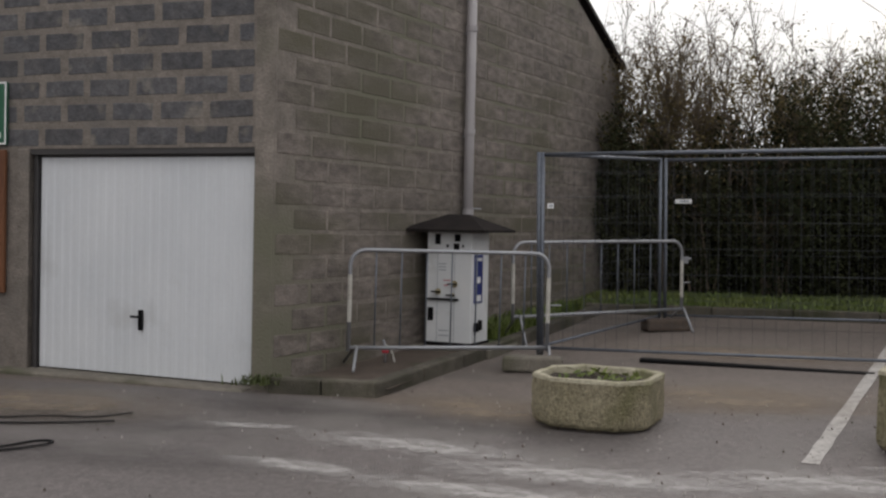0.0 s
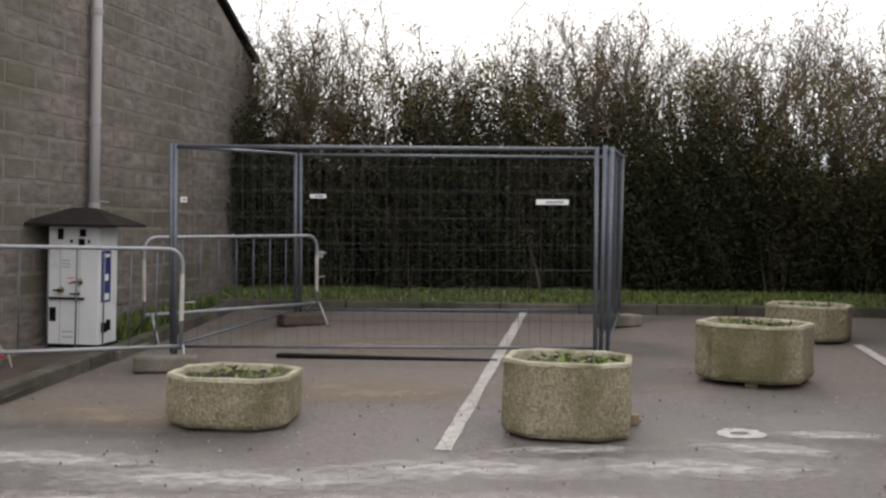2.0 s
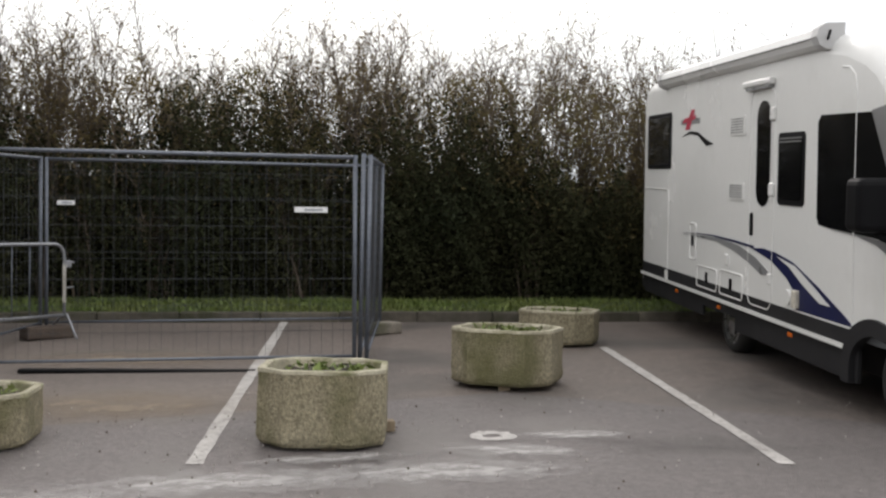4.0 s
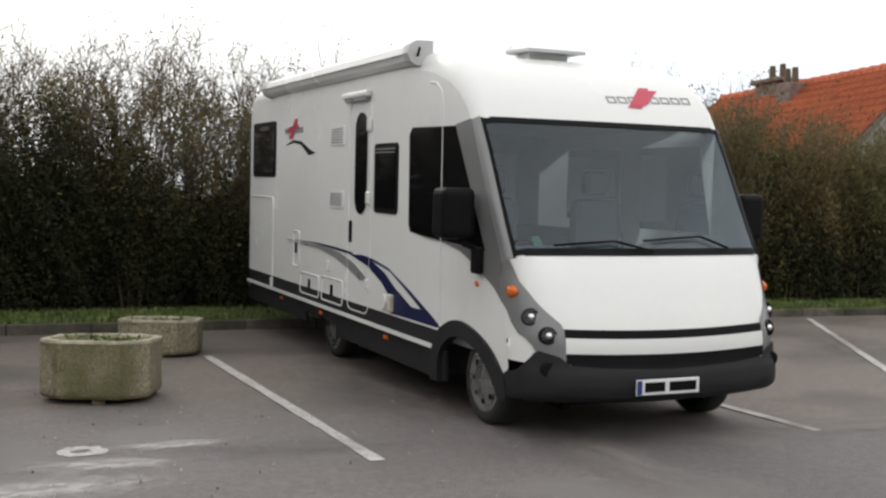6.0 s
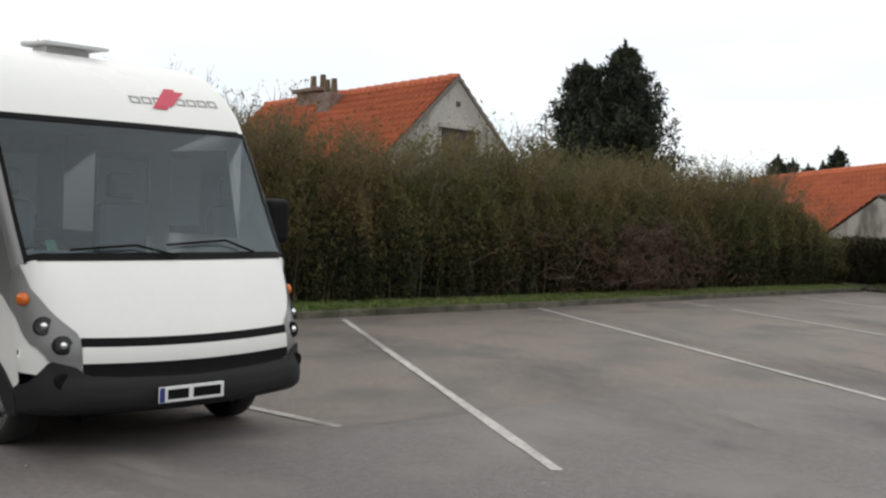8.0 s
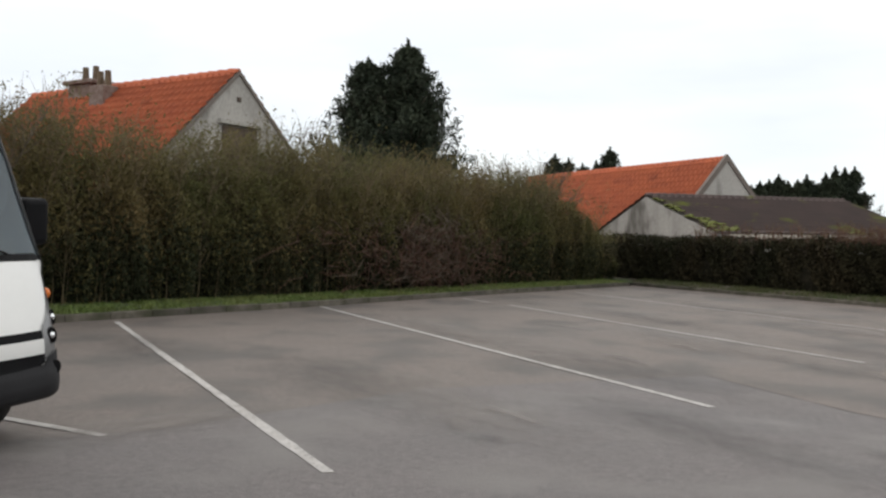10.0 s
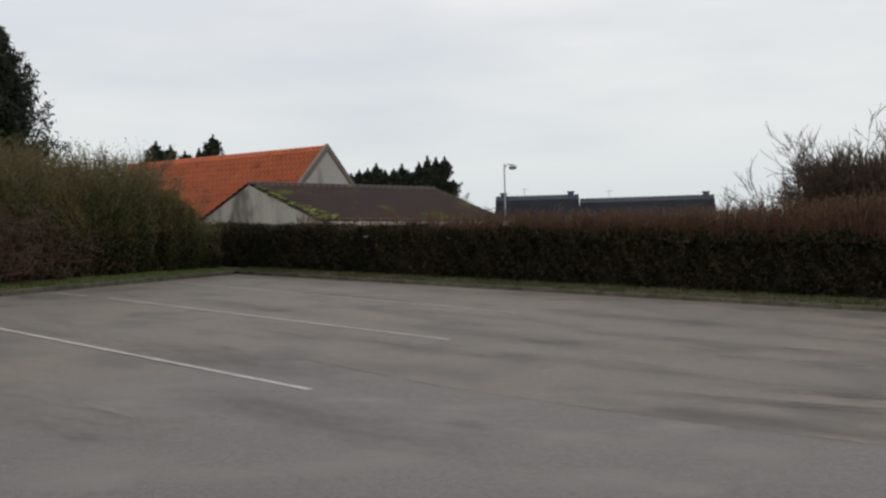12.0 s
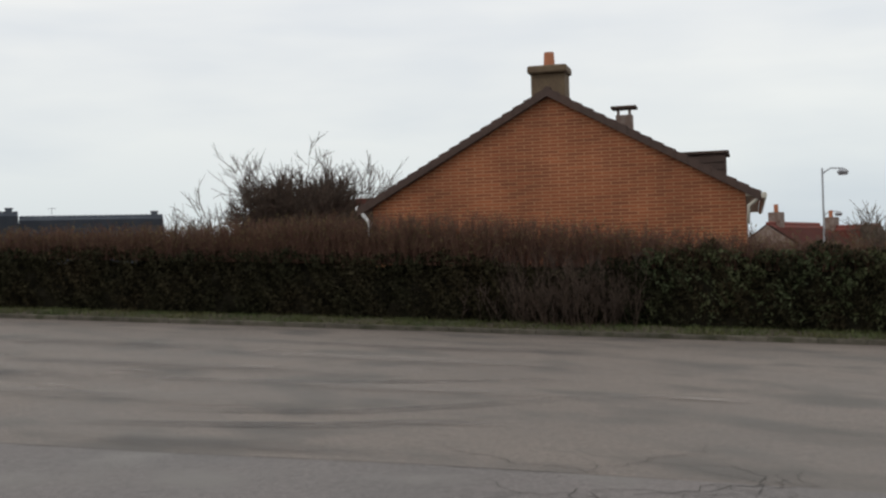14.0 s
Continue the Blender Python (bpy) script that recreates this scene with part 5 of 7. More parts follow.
def conifer(x, y, h, spread, seed, label, group="", n_limb=150, lean=0.0, bare=0.06, pw=0.6):
    e = thing("conifer", pose(x, y, gz(x, y)), label, "conifer", group)
    rg = np.random.default_rng(seed)
    part("trunk", rod(bmesh.new(), (0, 0, -0.2), (lean * h, 0, h * 0.96), 0.035 * h * 0.5 + 0.06, 0.02, 9), BARK, e)
    f = bare + (1 - bare) * rg.random(n_limb) ** 0.85
    r = spread * (0.03 + np.clip(1.0 - f, 0, 1) ** pw) * rg.uniform(0.45, 1.2, n_limb)
    a = rg.uniform(0, math.tau, n_limb)
    p = np.stack([lean * h * f, 0 * f, h * f * 0.97], 1)
    d = np.stack([np.cos(a), np.sin(a), rg.uniform(0.1, 0.5, n_limb) + 1.3 * f ** 4], 1)
    q = p + d * r[:, None]
    v, fc = sticks(p, q, np.full(n_limb, 0.03), np.full(n_limb, 0.008))
    tagged(mesh_of("limb_work", v, fc, BARK, e), "", "", "", "stuff")
    k = 80
    t = rg.uniform(0.25, 1.05, (n_limb, k, 1))
    w = 0.022 * spread + (0.015 + 0.13 * (1 - t)) * r[:, None, None]
    c = p[:, None] + (q - p)[:, None] * t + np.clip(rg.normal(0, 1, (n_limb, k, 3)), -1.6, 1.6) * w
    c[:, :, 2] += (0.22 * t * t * r[:, None, None])[:, :, 0]
    g = rg.random(160)
    tip = np.stack([lean * h + rg.normal(0, 1, 160) * 0.035 * spread * (1.1 - g), rg.normal(0, 1, 160) * 0.035 * spread * (1.1 - g), h * (0.94 + 0.10 * g)], 1)
    v, fc = leaf_cloud(np.concatenate([c.reshape(-1, 3), tip]), 0.03, 0.075, rg, 1.0, 2.2)
    tagged(mesh_of("crown", v, fc, NEEDLE, e), "dark green needle sprays", "", "", "stuff")
    return e


def at_az(az, d):
    return d * math.sin(radians(az)), d * math.cos(radians(az))


conifer(*at_az(82.75, 45), 9.1, 3.25, 51, "tall dark green conifer behind the hedge", "tall conifers", 820, pw=0.85)
conifer(*at_az(80.7, 45.5), 8.4, 3.0, 52, "tall dark green conifer behind the hedge", "tall conifers", 760, pw=0.8)
rc = random.Random(8)
for k in range(15):
    conifer(*at_az(98.6 + k * 0.44, 74 + rc.uniform(-2, 2)), 5.8 + rc.uniform(-0.35, 0.35) + (0.6 if k > 11 else 0), 2.3, 60 + k, "small dark conifer of a distant row", "distant conifer row", 200, bare=0.02, pw=0.95)
for k in range(5):
    conifer(*at_az(90.2 + k * 0.7, 72 + rc.uniform(-2, 2)), 6.9 + rc.uniform(-0.6, 0.6), 2.3, 80 + k, "small dark conifer behind the orange roof", "distant conifer row", 190, bare=0.02, pw=0.8)


def bare_tree(x, y, h, spread, seed, label, group="", trunks=5, twig=TWIG, depth=5):
    e = thing("bare_tree", pose(x, y, gz(x, y)), label, "tree", group)
    rg = np.random.default_rng(seed)
    n = trunks
    p = np.stack([rg.normal(0, 0.15, n), rg.normal(0, 0.15, n), np.full(n, -0.1)], 1)
    a = rg.uniform(0, math.tau, n)
    if n > 10:
        a = np.arange(n) * 2.4
        spread = spread * np.sqrt((np.arange(n) + 0.3) / n) * 1.3
    d = np.stack([np.cos(a) * spread, np.sin(a) * spread, np.full(n, 1.0)], 1)
    d /= np.linalg.norm(d, axis=1)[:, None]
    r, ln = np.full(n, 0.02 * h), np.full(n, h * 0.42)
    out, first = [], None
    for lev in range(depth):
        mid = p + d * (ln * 0.5)[:, None] + rg.normal(0, 0.04, p.shape) * ln[:, None]
        q = p + d * ln[:, None]
        out.append(sticks(p, mid, r, r * 0.8))
        out.append(sticks(mid, q, r * 0.8, r * 0.6))
        if lev == 0:
            first = join_sticks(out)
            out = []
        kids = 4 if lev < 3 else 3
        own = np.repeat(np.arange(len(p)), kids)
        w = rg.uniform(0.35, 1, (len(own), 1))
        p2 = p[own] + (q - p)[own] * w
        d2 = d[own] + rg.normal(0, 0.42, (len(own), 3)) + np.array([0, 0, 0.18])
        d2 /= np.linalg.norm(d2, axis=1)[:, None]
        ln = ln[own] * rg.uniform(0.5, 0.85, len(own))
        r = np.maximum(r[own] * 0.5, 0.012)
        p, d = p2, d2
    mesh_of("trunk", *first, BARK, e)
    mesh_of("crown", *join_sticks(out), twig, e, "fine bare branches")
    return e


bare_tree(*at_az(125.4, 45), 5.7, 0.62, 81, "round bare grey-brown tree behind the low hedge", trunks=22, twig=TWIG_DARK, depth=6)
for az, d, h, s in ((105.9, 62, 3.8, 82), (106.9, 64, 3.4, 83), (119.6, 48, 3.2, 84), (120.8, 50, 3.6, 85), (118.2, 55, 3.2, 86), (76.9, 40, 5.2, 87), (86.6, 50, 5.2, 88), (88.6, 52, 5.6, 89), (62.8, 38, 6.0, 90), (154.0, 40, 4.0, 91)):
    bare_tree(*at_az(az, d), h, 0.45, s, "small bare shrub with fine upright branches", "bare shrubs", 5, depth=5)
bare_tree(*at_az(151.6, 36), 3.0, 0.3, 95, "small bare shrub with fine upright branches", "bare shrubs", 4, depth=5)


# ---- houses behind the hedges ----
def tinted(name, a, b, scale, **k):
    return surface(name, a, b, scale, **k)


TILE_ORANGE = tinted("orange_clay_tile", (0.42, 0.098, 0.040), (0.52, 0.135, 0.058), 1.1, rough=0.8, bump=0.3, fine=25, stain=(0.27, 0.068, 0.03), stain_at=(0.55, 0.78), stain_scale=1.6, mid=5, mid_amp=0.10)
TILE_BROWN = tinted("brown_concrete_tile", (0.058, 0.036, 0.030), (0.085, 0.052, 0.042), 1.3, rough=0.85, bump=0.3, fine=25)
CORRUGATED = tinted("mossy_fibre_cement", (0.066, 0.047, 0.044), (0.094, 0.068, 0.062), 0.8, rough=0.9, bump=0.3, fine=25, stain=(0.15, 0.17, 0.03), stain_at=(0.60, 0.72), stain_scale=0.5)
MOSS = tinted("bright_moss", (0.10, 0.115, 0.02), (0.13, 0.14, 0.03), 2, rough=0.95, bump=0.6, fine=25)
SLATE = tinted("blue_slate", (0.060, 0.074, 0.100), (0.085, 0.098, 0.125), 0.8, rough=0.6, bump=0.2, fine=20)
RENDER_OLD = tinted("stained_grey_render", (0.30, 0.285, 0.262), (0.44, 0.42, 0.39), 0.9, rough=0.92, bump=0.4, fine=25, stain=(0.13, 0.12, 0.105), stain_at=(0.50, 0.66), stain_scale=1.2, squash=(1, 1, 0.4))
RENDER_PALE = tinted("pale_render", (0.36, 0.345, 0.32), (0.45, 0.43, 0.40), 0.8, rough=0.92, bump=0.3, fine=25, stain=(0.22, 0.21, 0.19), stain_at=(0.52, 0.70), stain_scale=0.9, squash=(1, 1, 0.4))
CREAM = tinted("cream_gutter", (0.52, 0.49, 0.42), (0.58, 0.55, 0.48), 2, rough=0.6, bump=0.1, fine=25)
DARK_WOOD = tinted("dark_shutter_wood", (0.060, 0.040, 0.030), (0.09, 0.062, 0.046), 3, rough=0.8, bump=0.3, fine=30)
POT = tinted("clay_pot", (0.36, 0.13, 0.065), (0.42, 0.17, 0.09), 4, rough=0.8, bump=0.2, fine=30)
OLD_BRICK = tinted("weathered_chimney_brick", (0.13, 0.075, 0.058), (0.25, 0.20, 0.175), 5, rough=0.9, bump=0.6, fine=25)
COPING = tinted("dark_weathered_coping", (0.15, 0.125, 0.108), (0.20, 0.17, 0.15), 2, rough=0.92, bump=0.4, fine=25)
MOSSY_BRICK = tinted("dark_mossy_brick", (0.105, 0.070, 0.045), (0.15, 0.11, 0.07), 4, rough=0.95, bump=0.6, fine=25)


def brick_wall(name, heading):
    """Red-brown brick laid in courses with pale joints, for a wall that faces along the given heading."""
    m = bpy.data.materials.new(name)
    m.use_nodes = True
    n, l = m.node_tree.nodes, m.node_tree.links
    p = n["Principled BSDF"]
    geo = n.new("ShaderNodeNewGeometry")
    mp = n.new("ShaderNodeMapping")
    mp.inputs["Rotation"].default_value = (0, 0, radians(-heading))
    l.new(geo.outputs["Position"], mp.inputs[0])
    sp, cb = n.new("ShaderNodeSeparateXYZ"), n.new("ShaderNodeCombineXYZ")
    l.new(mp.outputs[0], sp.inputs[0])
    l.new(sp.outputs[0], cb.inputs[0])
    l.new(sp.outputs[2], cb.inputs[1])
    bt = n.new("ShaderNodeTexBrick")
    for key, val in (("Scale", 1.0), ("Brick Width", 0.44), ("Row Height", 0.086), ("Mortar Size", 0.015), ("Mortar Smooth", 0.15), ("Bias", -0.1)):
        bt.inputs[key].default_value = val
    bt.inputs["Color1"].default_value = (0.30, 0.088, 0.036, 1)
    bt.inputs["Color2"].default_value = (0.19, 0.055, 0.024, 1)
    bt.inputs["Mortar"].default_value = (0.37, 0.185, 0.095, 1)
    l.new(cb.outputs[0], bt.inputs["Vector"])
    no = n.new("ShaderNodeTexNoise")
    no.inputs["Scale"].default_value, no.inputs["Detail"].default_value = 0.7, 5
    l.new(geo.outputs["Position"], no.inputs["Vector"])
    mr = n.new("ShaderNodeMapRange")
    for k, x in enumerate((0.3, 0.7, 0.72, 1.2)):
        mr.inputs[k + 1].default_value = x
    l.new(no.outputs["Fac"], mr.inputs[0])
    mx = n.new("ShaderNodeMix")
    mx.data_type, mx.blend_type = "RGBA", "MULTIPLY"
    mx.inputs[0].default_value = 1
    l.new(bt.outputs["Color"], mx.inputs[6])
    l.new(mr.outputs[0], mx.inputs[7])
    l.new(mx.outputs[2], p.inputs["Base Color"])
    p.inputs["Roughness"].default_value = 0.9
    bu = n.new("ShaderNodeBump")
    bu.inputs["Strength"].default_value, bu.inputs["Distance"].default_value = 0.6, 0.01
    bu.invert = True
    l.new(bt.outputs["Fac"], bu.inputs["Height"])
    l.new(bu.outputs[0], p.inputs["Normal"])
    return m


def tiled(name, L, side_sign, half, zr, slope, mat, parent, pitch=0.22, course=0.32, over=0.15, relief=0.035, x0=0.0, label=""):
    """One roof slope with stepped courses and wavy columns."""
    rows = max(2, int((half + over) * math.hypot(1, slope) / course))
    cols = max(4, int(L / pitch)) * 4
    x = np.linspace(x0, x0 + L, cols + 1)
    wv = relief * (0.5 + 0.5 * np.sin(np.arange(cols + 1) * math.pi / 2 + 0.6))
    v = []
    for r in range(rows):
        for f, lift, tuck in ((r / rows, 0.0, 0.05 if r else 0.0), ((r + 1) / rows, relief * 0.9, 0.0)):
            m = (half + over) * f - tuck   # each course laps over the next
            z = zr - slope * m + wv + lift
            v.append(np.stack([x, np.full(cols + 1, side_sign * m), z], 1))
    v = np.concatenate(v)
    i = np.arange(cols)
    f = []
    for r in range(2 * rows - 1):
        a = r * (cols + 1) + i
        f.append(np.stack([a, a + 1, a + cols + 2, a + cols + 1], 1))
    f = np.concatenate(f)
    return mesh_of(name, v, f if side_sign < 0 else f[:, ::-1], mat, parent, label)


def gable_house(name, p0, p1, half, zr, slope, wall, tile, label, pitch=0.22, course=0.32, relief=0.035, over=0.15, verge=0.0, ridge_mat=None):
    a, L = bearing(*p0, *p1), math.hypot(p1[0] - p0[0], p1[1] - p0[1])
    e = thing(name, pose(p0[0], p0[1], 0, 0, 0, a), label, "house")
    ze, zb = zr - slope * half, min(gz(*p0), gz(*p1)) - 0.5
    bm = bmesh.new()
    prism(bm, [(-half, zb), (half, zb), (half, ze - 0.06), (0, zr - 0.06), (-half, ze - 0.06)], 0, L, Matrix(((0, 0, 1, 0), (1, 0, 0, 0), (0, 1, 0, 0), (0, 0, 0, 1))))
    part("wall", bm, wall, e)
    for s in (-1, 1):
        tiled("roof_slope", L + 2 * verge, s, half, zr, slope, tile, e, pitch, course, over, relief, -verge)
    bm = bmesh.new()
    n = max(3, int(L / 0.35))
    for k in range(n):
        x = -verge + (L + 2 * verge) * k / n
        rod(bm, (x, 0, zr + 0.01), (x + (L + 2 * verge) / n * 0.96, 0, zr + 0.03), 0.10, 0.115, 8)
    part("ridge_tiles", bm, ridge_mat or tile, e)
    return e, L, ze


# orange-tiled cottage with a stained gable
e, L, ze = gable_house("cottage", (28.88, 8.11), (32.38, 15.49), 3.9, 6.93, 0.86, RENDER_OLD, TILE_ORANGE, "old cottage with orange pantiles and stained grey gable", 0.22, 0.33, 0.085)
e.location.z -= 0.10
for s in (-1, 1):
    bm = bmesh.new()
    prism(bm, [(0, 6.985), (0, 6.86), (s * 4.05, 6.86 - 0.86 * 4.05), (s * 4.05, 6.985 - 0.86 * 4.05)], -0.04, 0.07, Matrix(((0, 0, 1, 0), (1, 0, 0, 0), (0, 1, 0, 0), (0, 0, 0, 1))))
    part("verge_coping", bm, COPING, e)
win = part("gable_window", boxed(-0.05, 0.1, -0.66, 0.66, 4.2, 5.46), DARK_WOOD, e, "dark boarded gable window")
part("lintel", boxed(-0.14, 0.06, -0.82, 0.82, 5.50, 5.64, 0.01), RENDER_OLD, win)
part("putlog", boxed(-0.03, 0.02, -0.06, 0.08, 6.15, 6.27), DARK_WOOD, e)
ch = part("chimney", boxed(5.2, 6.15, -0.42, 0.42, 5.6, 7.05, 0.02), OLD_BRICK, e, "weathered brick chimney")
part("chimney_cap", boxed(5.08, 6.27, -0.54, 0.54, 7.05, 7.17, 0.02), OLD_BRICK, ch)
for x in (5.45, 5.88):
    part("chimney_pot", rod(bmesh.new(), (x, 0, 7.17), (x, 0, 7.62), 0.105, 0.085, 10), MOSSY_BRICK, ch)
ch = part("rear_chimney", boxed(4.25, 4.85, 0.25, 0.80, 5.8, 6.88, 0.02), OLD_BRICK, e, "second weathered chimney")
for x in (4.40, 4.70):
    part("chimney_pot", rod(bmesh.new(), (x, 0.5, 6.88), (x, 0.5, 7.32), 0.105, 0.085, 10), MOSSY_BRICK, ch)

# orange-roofed house and the mossy shed before it
e, L, ze = gable_house("orange_house", (55.35, -8.57), (66.5, 1.28), 5.2, 7.0, 0.93, RENDER_PALE, TILE_ORANGE, "house with a plain bright orange tiled roof", 0.3, 0.42, 0.09)
for s in (-1, 1):
    bm = bmesh.new()
    prism(bm, [(0, 7.2), (0, 6.85), (s * 5.3, 6.85 - 0.93 * 5.3), (s * 5.3, 7.2 - 0.93 * 5.3)], -0.06, 0.12, Matrix(((0, 0, 1, 0), (1, 0, 0, 0), (0, 1, 0, 0), (0, 0, 0, 1))))
    part("verge_coping", bm, COPING, e)
e, L, ze = gable_house("shed", (49.47, -4.17), (54.9, -13.96), 4.9, 4.83, 0.36, RENDER_OLD, CORRUGATED, "old shed with a mossy brown roof and stained gable", 0.35, 0.48, 0.07, over=0.25)
bm = bmesh.new()
rm = random.Random(3)
for k in range(110):
    x, m = abs(rm.gauss(0, 0.9)), rm.uniform(0.6, 4.9)
    if x > 0.2 + max(0, m - 2.8) * 1.0:
        continue
    bmesh.ops.create_icosphere(bm, subdivisions=1, radius=rm.uniform(0.08, 0.22), matrix=Matrix.Translation((x + 0.05, -m, 4.84 - 0.36 * m + 0.05)) @ Matrix.Diagonal((1.3, 1.3, 0.35, 1)))
part("moss", bm, MOSS, e, "bright green moss on the roof edge")
part("eave_gutter", boxed(0.5, L, -5.22, -5.1, 4.83 - 0.36 * 5.15 - 0.12, 4.83 - 0.36 * 5.15 + 0.02), CREAM, e, "pale eave gutter")

# long slate roof
for (x0, y0), (x1, y1), zr, nm in (((81.2, -25.35), (79.1, -31.3), 5.62, "slate_house"), ((79.0, -31.35), (74.9, -40.4), 5.28, "slate_house")):
    e, L, ze = gable_house(nm, (x0, y0), (x1, y1), 5.0, zr, 0.75, RENDER_PALE, SLATE, "long low house with a plain blue-grey slate roof", 0.5, 0.5, 0.015)
    for x in (0.6, L - 0.6)[zr < 5.5:]:
        c = part("chimney", boxed(x - 0.22, x + 0.22, -0.3, 0.3, zr - 0.4, zr + 0.28), SLATE, e, "small dark chimney")
        part("chimney_cap", boxed(x - 0.28, x + 0.28, -0.36, 0.36, zr + 0.28, zr + 0.36), SLATE, c)
    part("aerial", rod(rod(bmesh.new(), (2.2, 0, zr), (2.2, 0, zr + 0.7), 0.02, seg=5), (1.9, 0, zr + 0.62), (2.5, 0, zr + 0.62), 0.015, seg=5), GALV, e)

# red-roofed houses far off
RED_TILE = tinted("dark_red_tile", (0.15, 0.035, 0.026), (0.20, 0.05, 0.036), 1.0, rough=0.8, bump=0.2, fine=20)
for az0, d0, az1, d1, zr, mat_r, lab in ((123.0, 54, 131.5, 50, 4.3, RED_TILE, "low house with a dark red tiled roof"), (150.6, 70, 153.8, 68, 2.75, RED_TILE, "distant house with a red tiled roof"), (148.6, 58, 151.0, 66, 2.85, RED_TILE, "distant house with a dull red tiled roof")):
    e, L, ze = gable_house("far_house", at_az(az0, d0), at_az(az1, d1), 4.0, zr, 0.7, OLD_BRICK, mat_r, lab, 0.4, 0.5, 0.03)
    if az0 < 140:
        continue
    c = part("chimney", boxed(1.0, 1.7, -0.3, 0.3, zr - 0.4, zr + 0.6), OLD_BRICK, e, "small brick chimney")
    part("chimney_pot", rod(bmesh.new(), (1.35, 0, zr + 0.6), (1.35, 0, zr + 1.0), 0.12, seg=8), POT, c)

# brick house
PK, RIDGE = (19.43, -21.53), 148.0
P1 = (PK[0] + 13 * math.sin(radians(RIDGE)), PK[1] + 13 * math.cos(radians(RIDGE)))
HB = bearing(*PK, *P1)
BRICK = brick_wall("red_brown_brick", HB + 90)
e, L, ze = gable_house("brick_house", PK, P1, 4.8, 5.82, 0.555, BRICK, TILE_BROWN, "red-brown brick bungalow with a brown tiled gable roof", 0.3, 0.33, 0.03, over=0.35, verge=0.12)
for s in (-1, 1):
    bm = bmesh.new()
    for k in range(18):
        m0, m1 = 5.15 * k / 18, 5.15 * (k + 1) / 18 + 0.03
        z0, z1 = 5.82 - 0.555 * m0, 5.82 - 0.555 * m1
        prism(bm, [(s * m0, z0 + 0.05), (s * m0, z0 - 0.15), (s * m1, z1 - 0.15), (s * m1, z1 + 0.09)], -0.20, 0.0, Matrix(((0, 0, 1, 0), (1, 0, 0, 0), (0, 1, 0, 0), (0, 0, 0, 1))))
    part("verge_tiles", bm, TILE_BROWN, e, "dark brown stepped verge tiles")
ch = part("chimney", boxed(0.06, 0.80, -0.44, 0.44, 5.3, 6.30, 0.02), MOSSY_BRICK, e, "dark mossy brick chimney")
part("chimney_cap", boxed(-0.10, 0.82, -0.51, 0.51, 6.28, 6.48, 0.05, 2), MOSSY_BRICK, ch)
part("chimney_pot", rod(bmesh.new(), (0.35, 0, 6.48), (0.35, 0, 6.86), 0.15, 0.13, 12), POT, ch)
vt = part("vent_stack", boxed(2.5, 2.9, -1.86, -1.42, 4.7, 5.4), OLD_BRICK, e, "small open vent stack")
for y in (-1.83, -1.52):
    part("vent_leg", boxed(2.53, 2.62, y, y + 0.07, 5.4, 5.58), OLD_BRICK, vt)
part("vent_cap", boxed(2.4, 3.0, -1.98, -1.30, 5.58, 5.64), TILE_BROWN, vt)
dm = part("dormer", boxed(4.7, 6.3, -4.25, -2.2, 3.1, 4.40), TILE_BROWN, e, "tile-hung dormer")
tb = boxed(4.6, 6.4, -4.35, -1.9, 4.41, 4.48)
part("dormer_roof", tb, TILE_BROWN, dm)
tb = bmesh.new()
for k in range(6):
    box(tb, 4.66, 4.70, -4.27, -2.2, 3.10 + 0.21 * k, 3.28 + 0.21 * k)
part("dormer_tiles", tb, TILE_BROWN, dm)
part("gutter", tube(bmesh.new(), [(-0.25, -5.23, ze - 0.22), (13, -5.23, ze - 0.22)], 0.075, 8), CREAM, e, "cream eave gutter")
part("soffit", boxed(-0.1, 13, -5.15, -4.8, ze - 0.22, ze - 0.08), CREAM, e, "cream soffit board")
part("downpipe", tube(bmesh.new(), [(-0.12, -5.15, ze - 0.25), (-0.1, -4.87, ze - 0.45), (-0.1, -4.85, ze - 0.9)], 0.04, 8), CREAM, e)
part("downpipe", tube(bmesh.new(), [(-0.15, 5.21, ze - 0.12), (-0.15, 5.05, ze - 0.3), (-0.1, 4.87, ze - 0.55), (-0.1, 4.9, ze - 0.9)], 0.05, 8), WHITE_PRINT, e, "white kinked downpipe")


# ---- street lamps ----
def street_lamp(az, d, top, arm, label):
    x, y = at_az(az, d)
    g = gz(x, y)
    e = thing("street_lamp", pose(x, y, g, 0, 0, 90 - az - 90), label, "street lamp", "street lamps")
    h = top - g
    part("pole", rod(bmesh.new(), (0, 0, -0.2), (0, 0, h), 0.055, 0.04, 10), GALV, e)
    part("arm", tube(bmesh.new(), [(0, 0, h - 0.25), (arm * 0.4, 0, h - 0.02), (arm, 0, h - 0.05)], 0.03, 8), GALV, e)
    part("lantern", rod(rod(bmesh.new(), (arm, 0, h - 0.2), (arm, 0, h - 0.05), 0.26, 0.1, 12), (arm, 0, h - 0.34), (arm, 0, h - 0.2), 0.17, 0.26, 12), GALV, e, "round pale lantern")
    return e


street_lamp(107.85, 66, 6.75, 0.5, "slim grey street lamp beyond the low hedge")
street_lamp(151.2, 52, 5.1, 0.85, "slim grey street lamp behind the brick house")
street_lamp(151.3, 75, 3.9, 0.85, "slim grey street lamp behind the brick house")

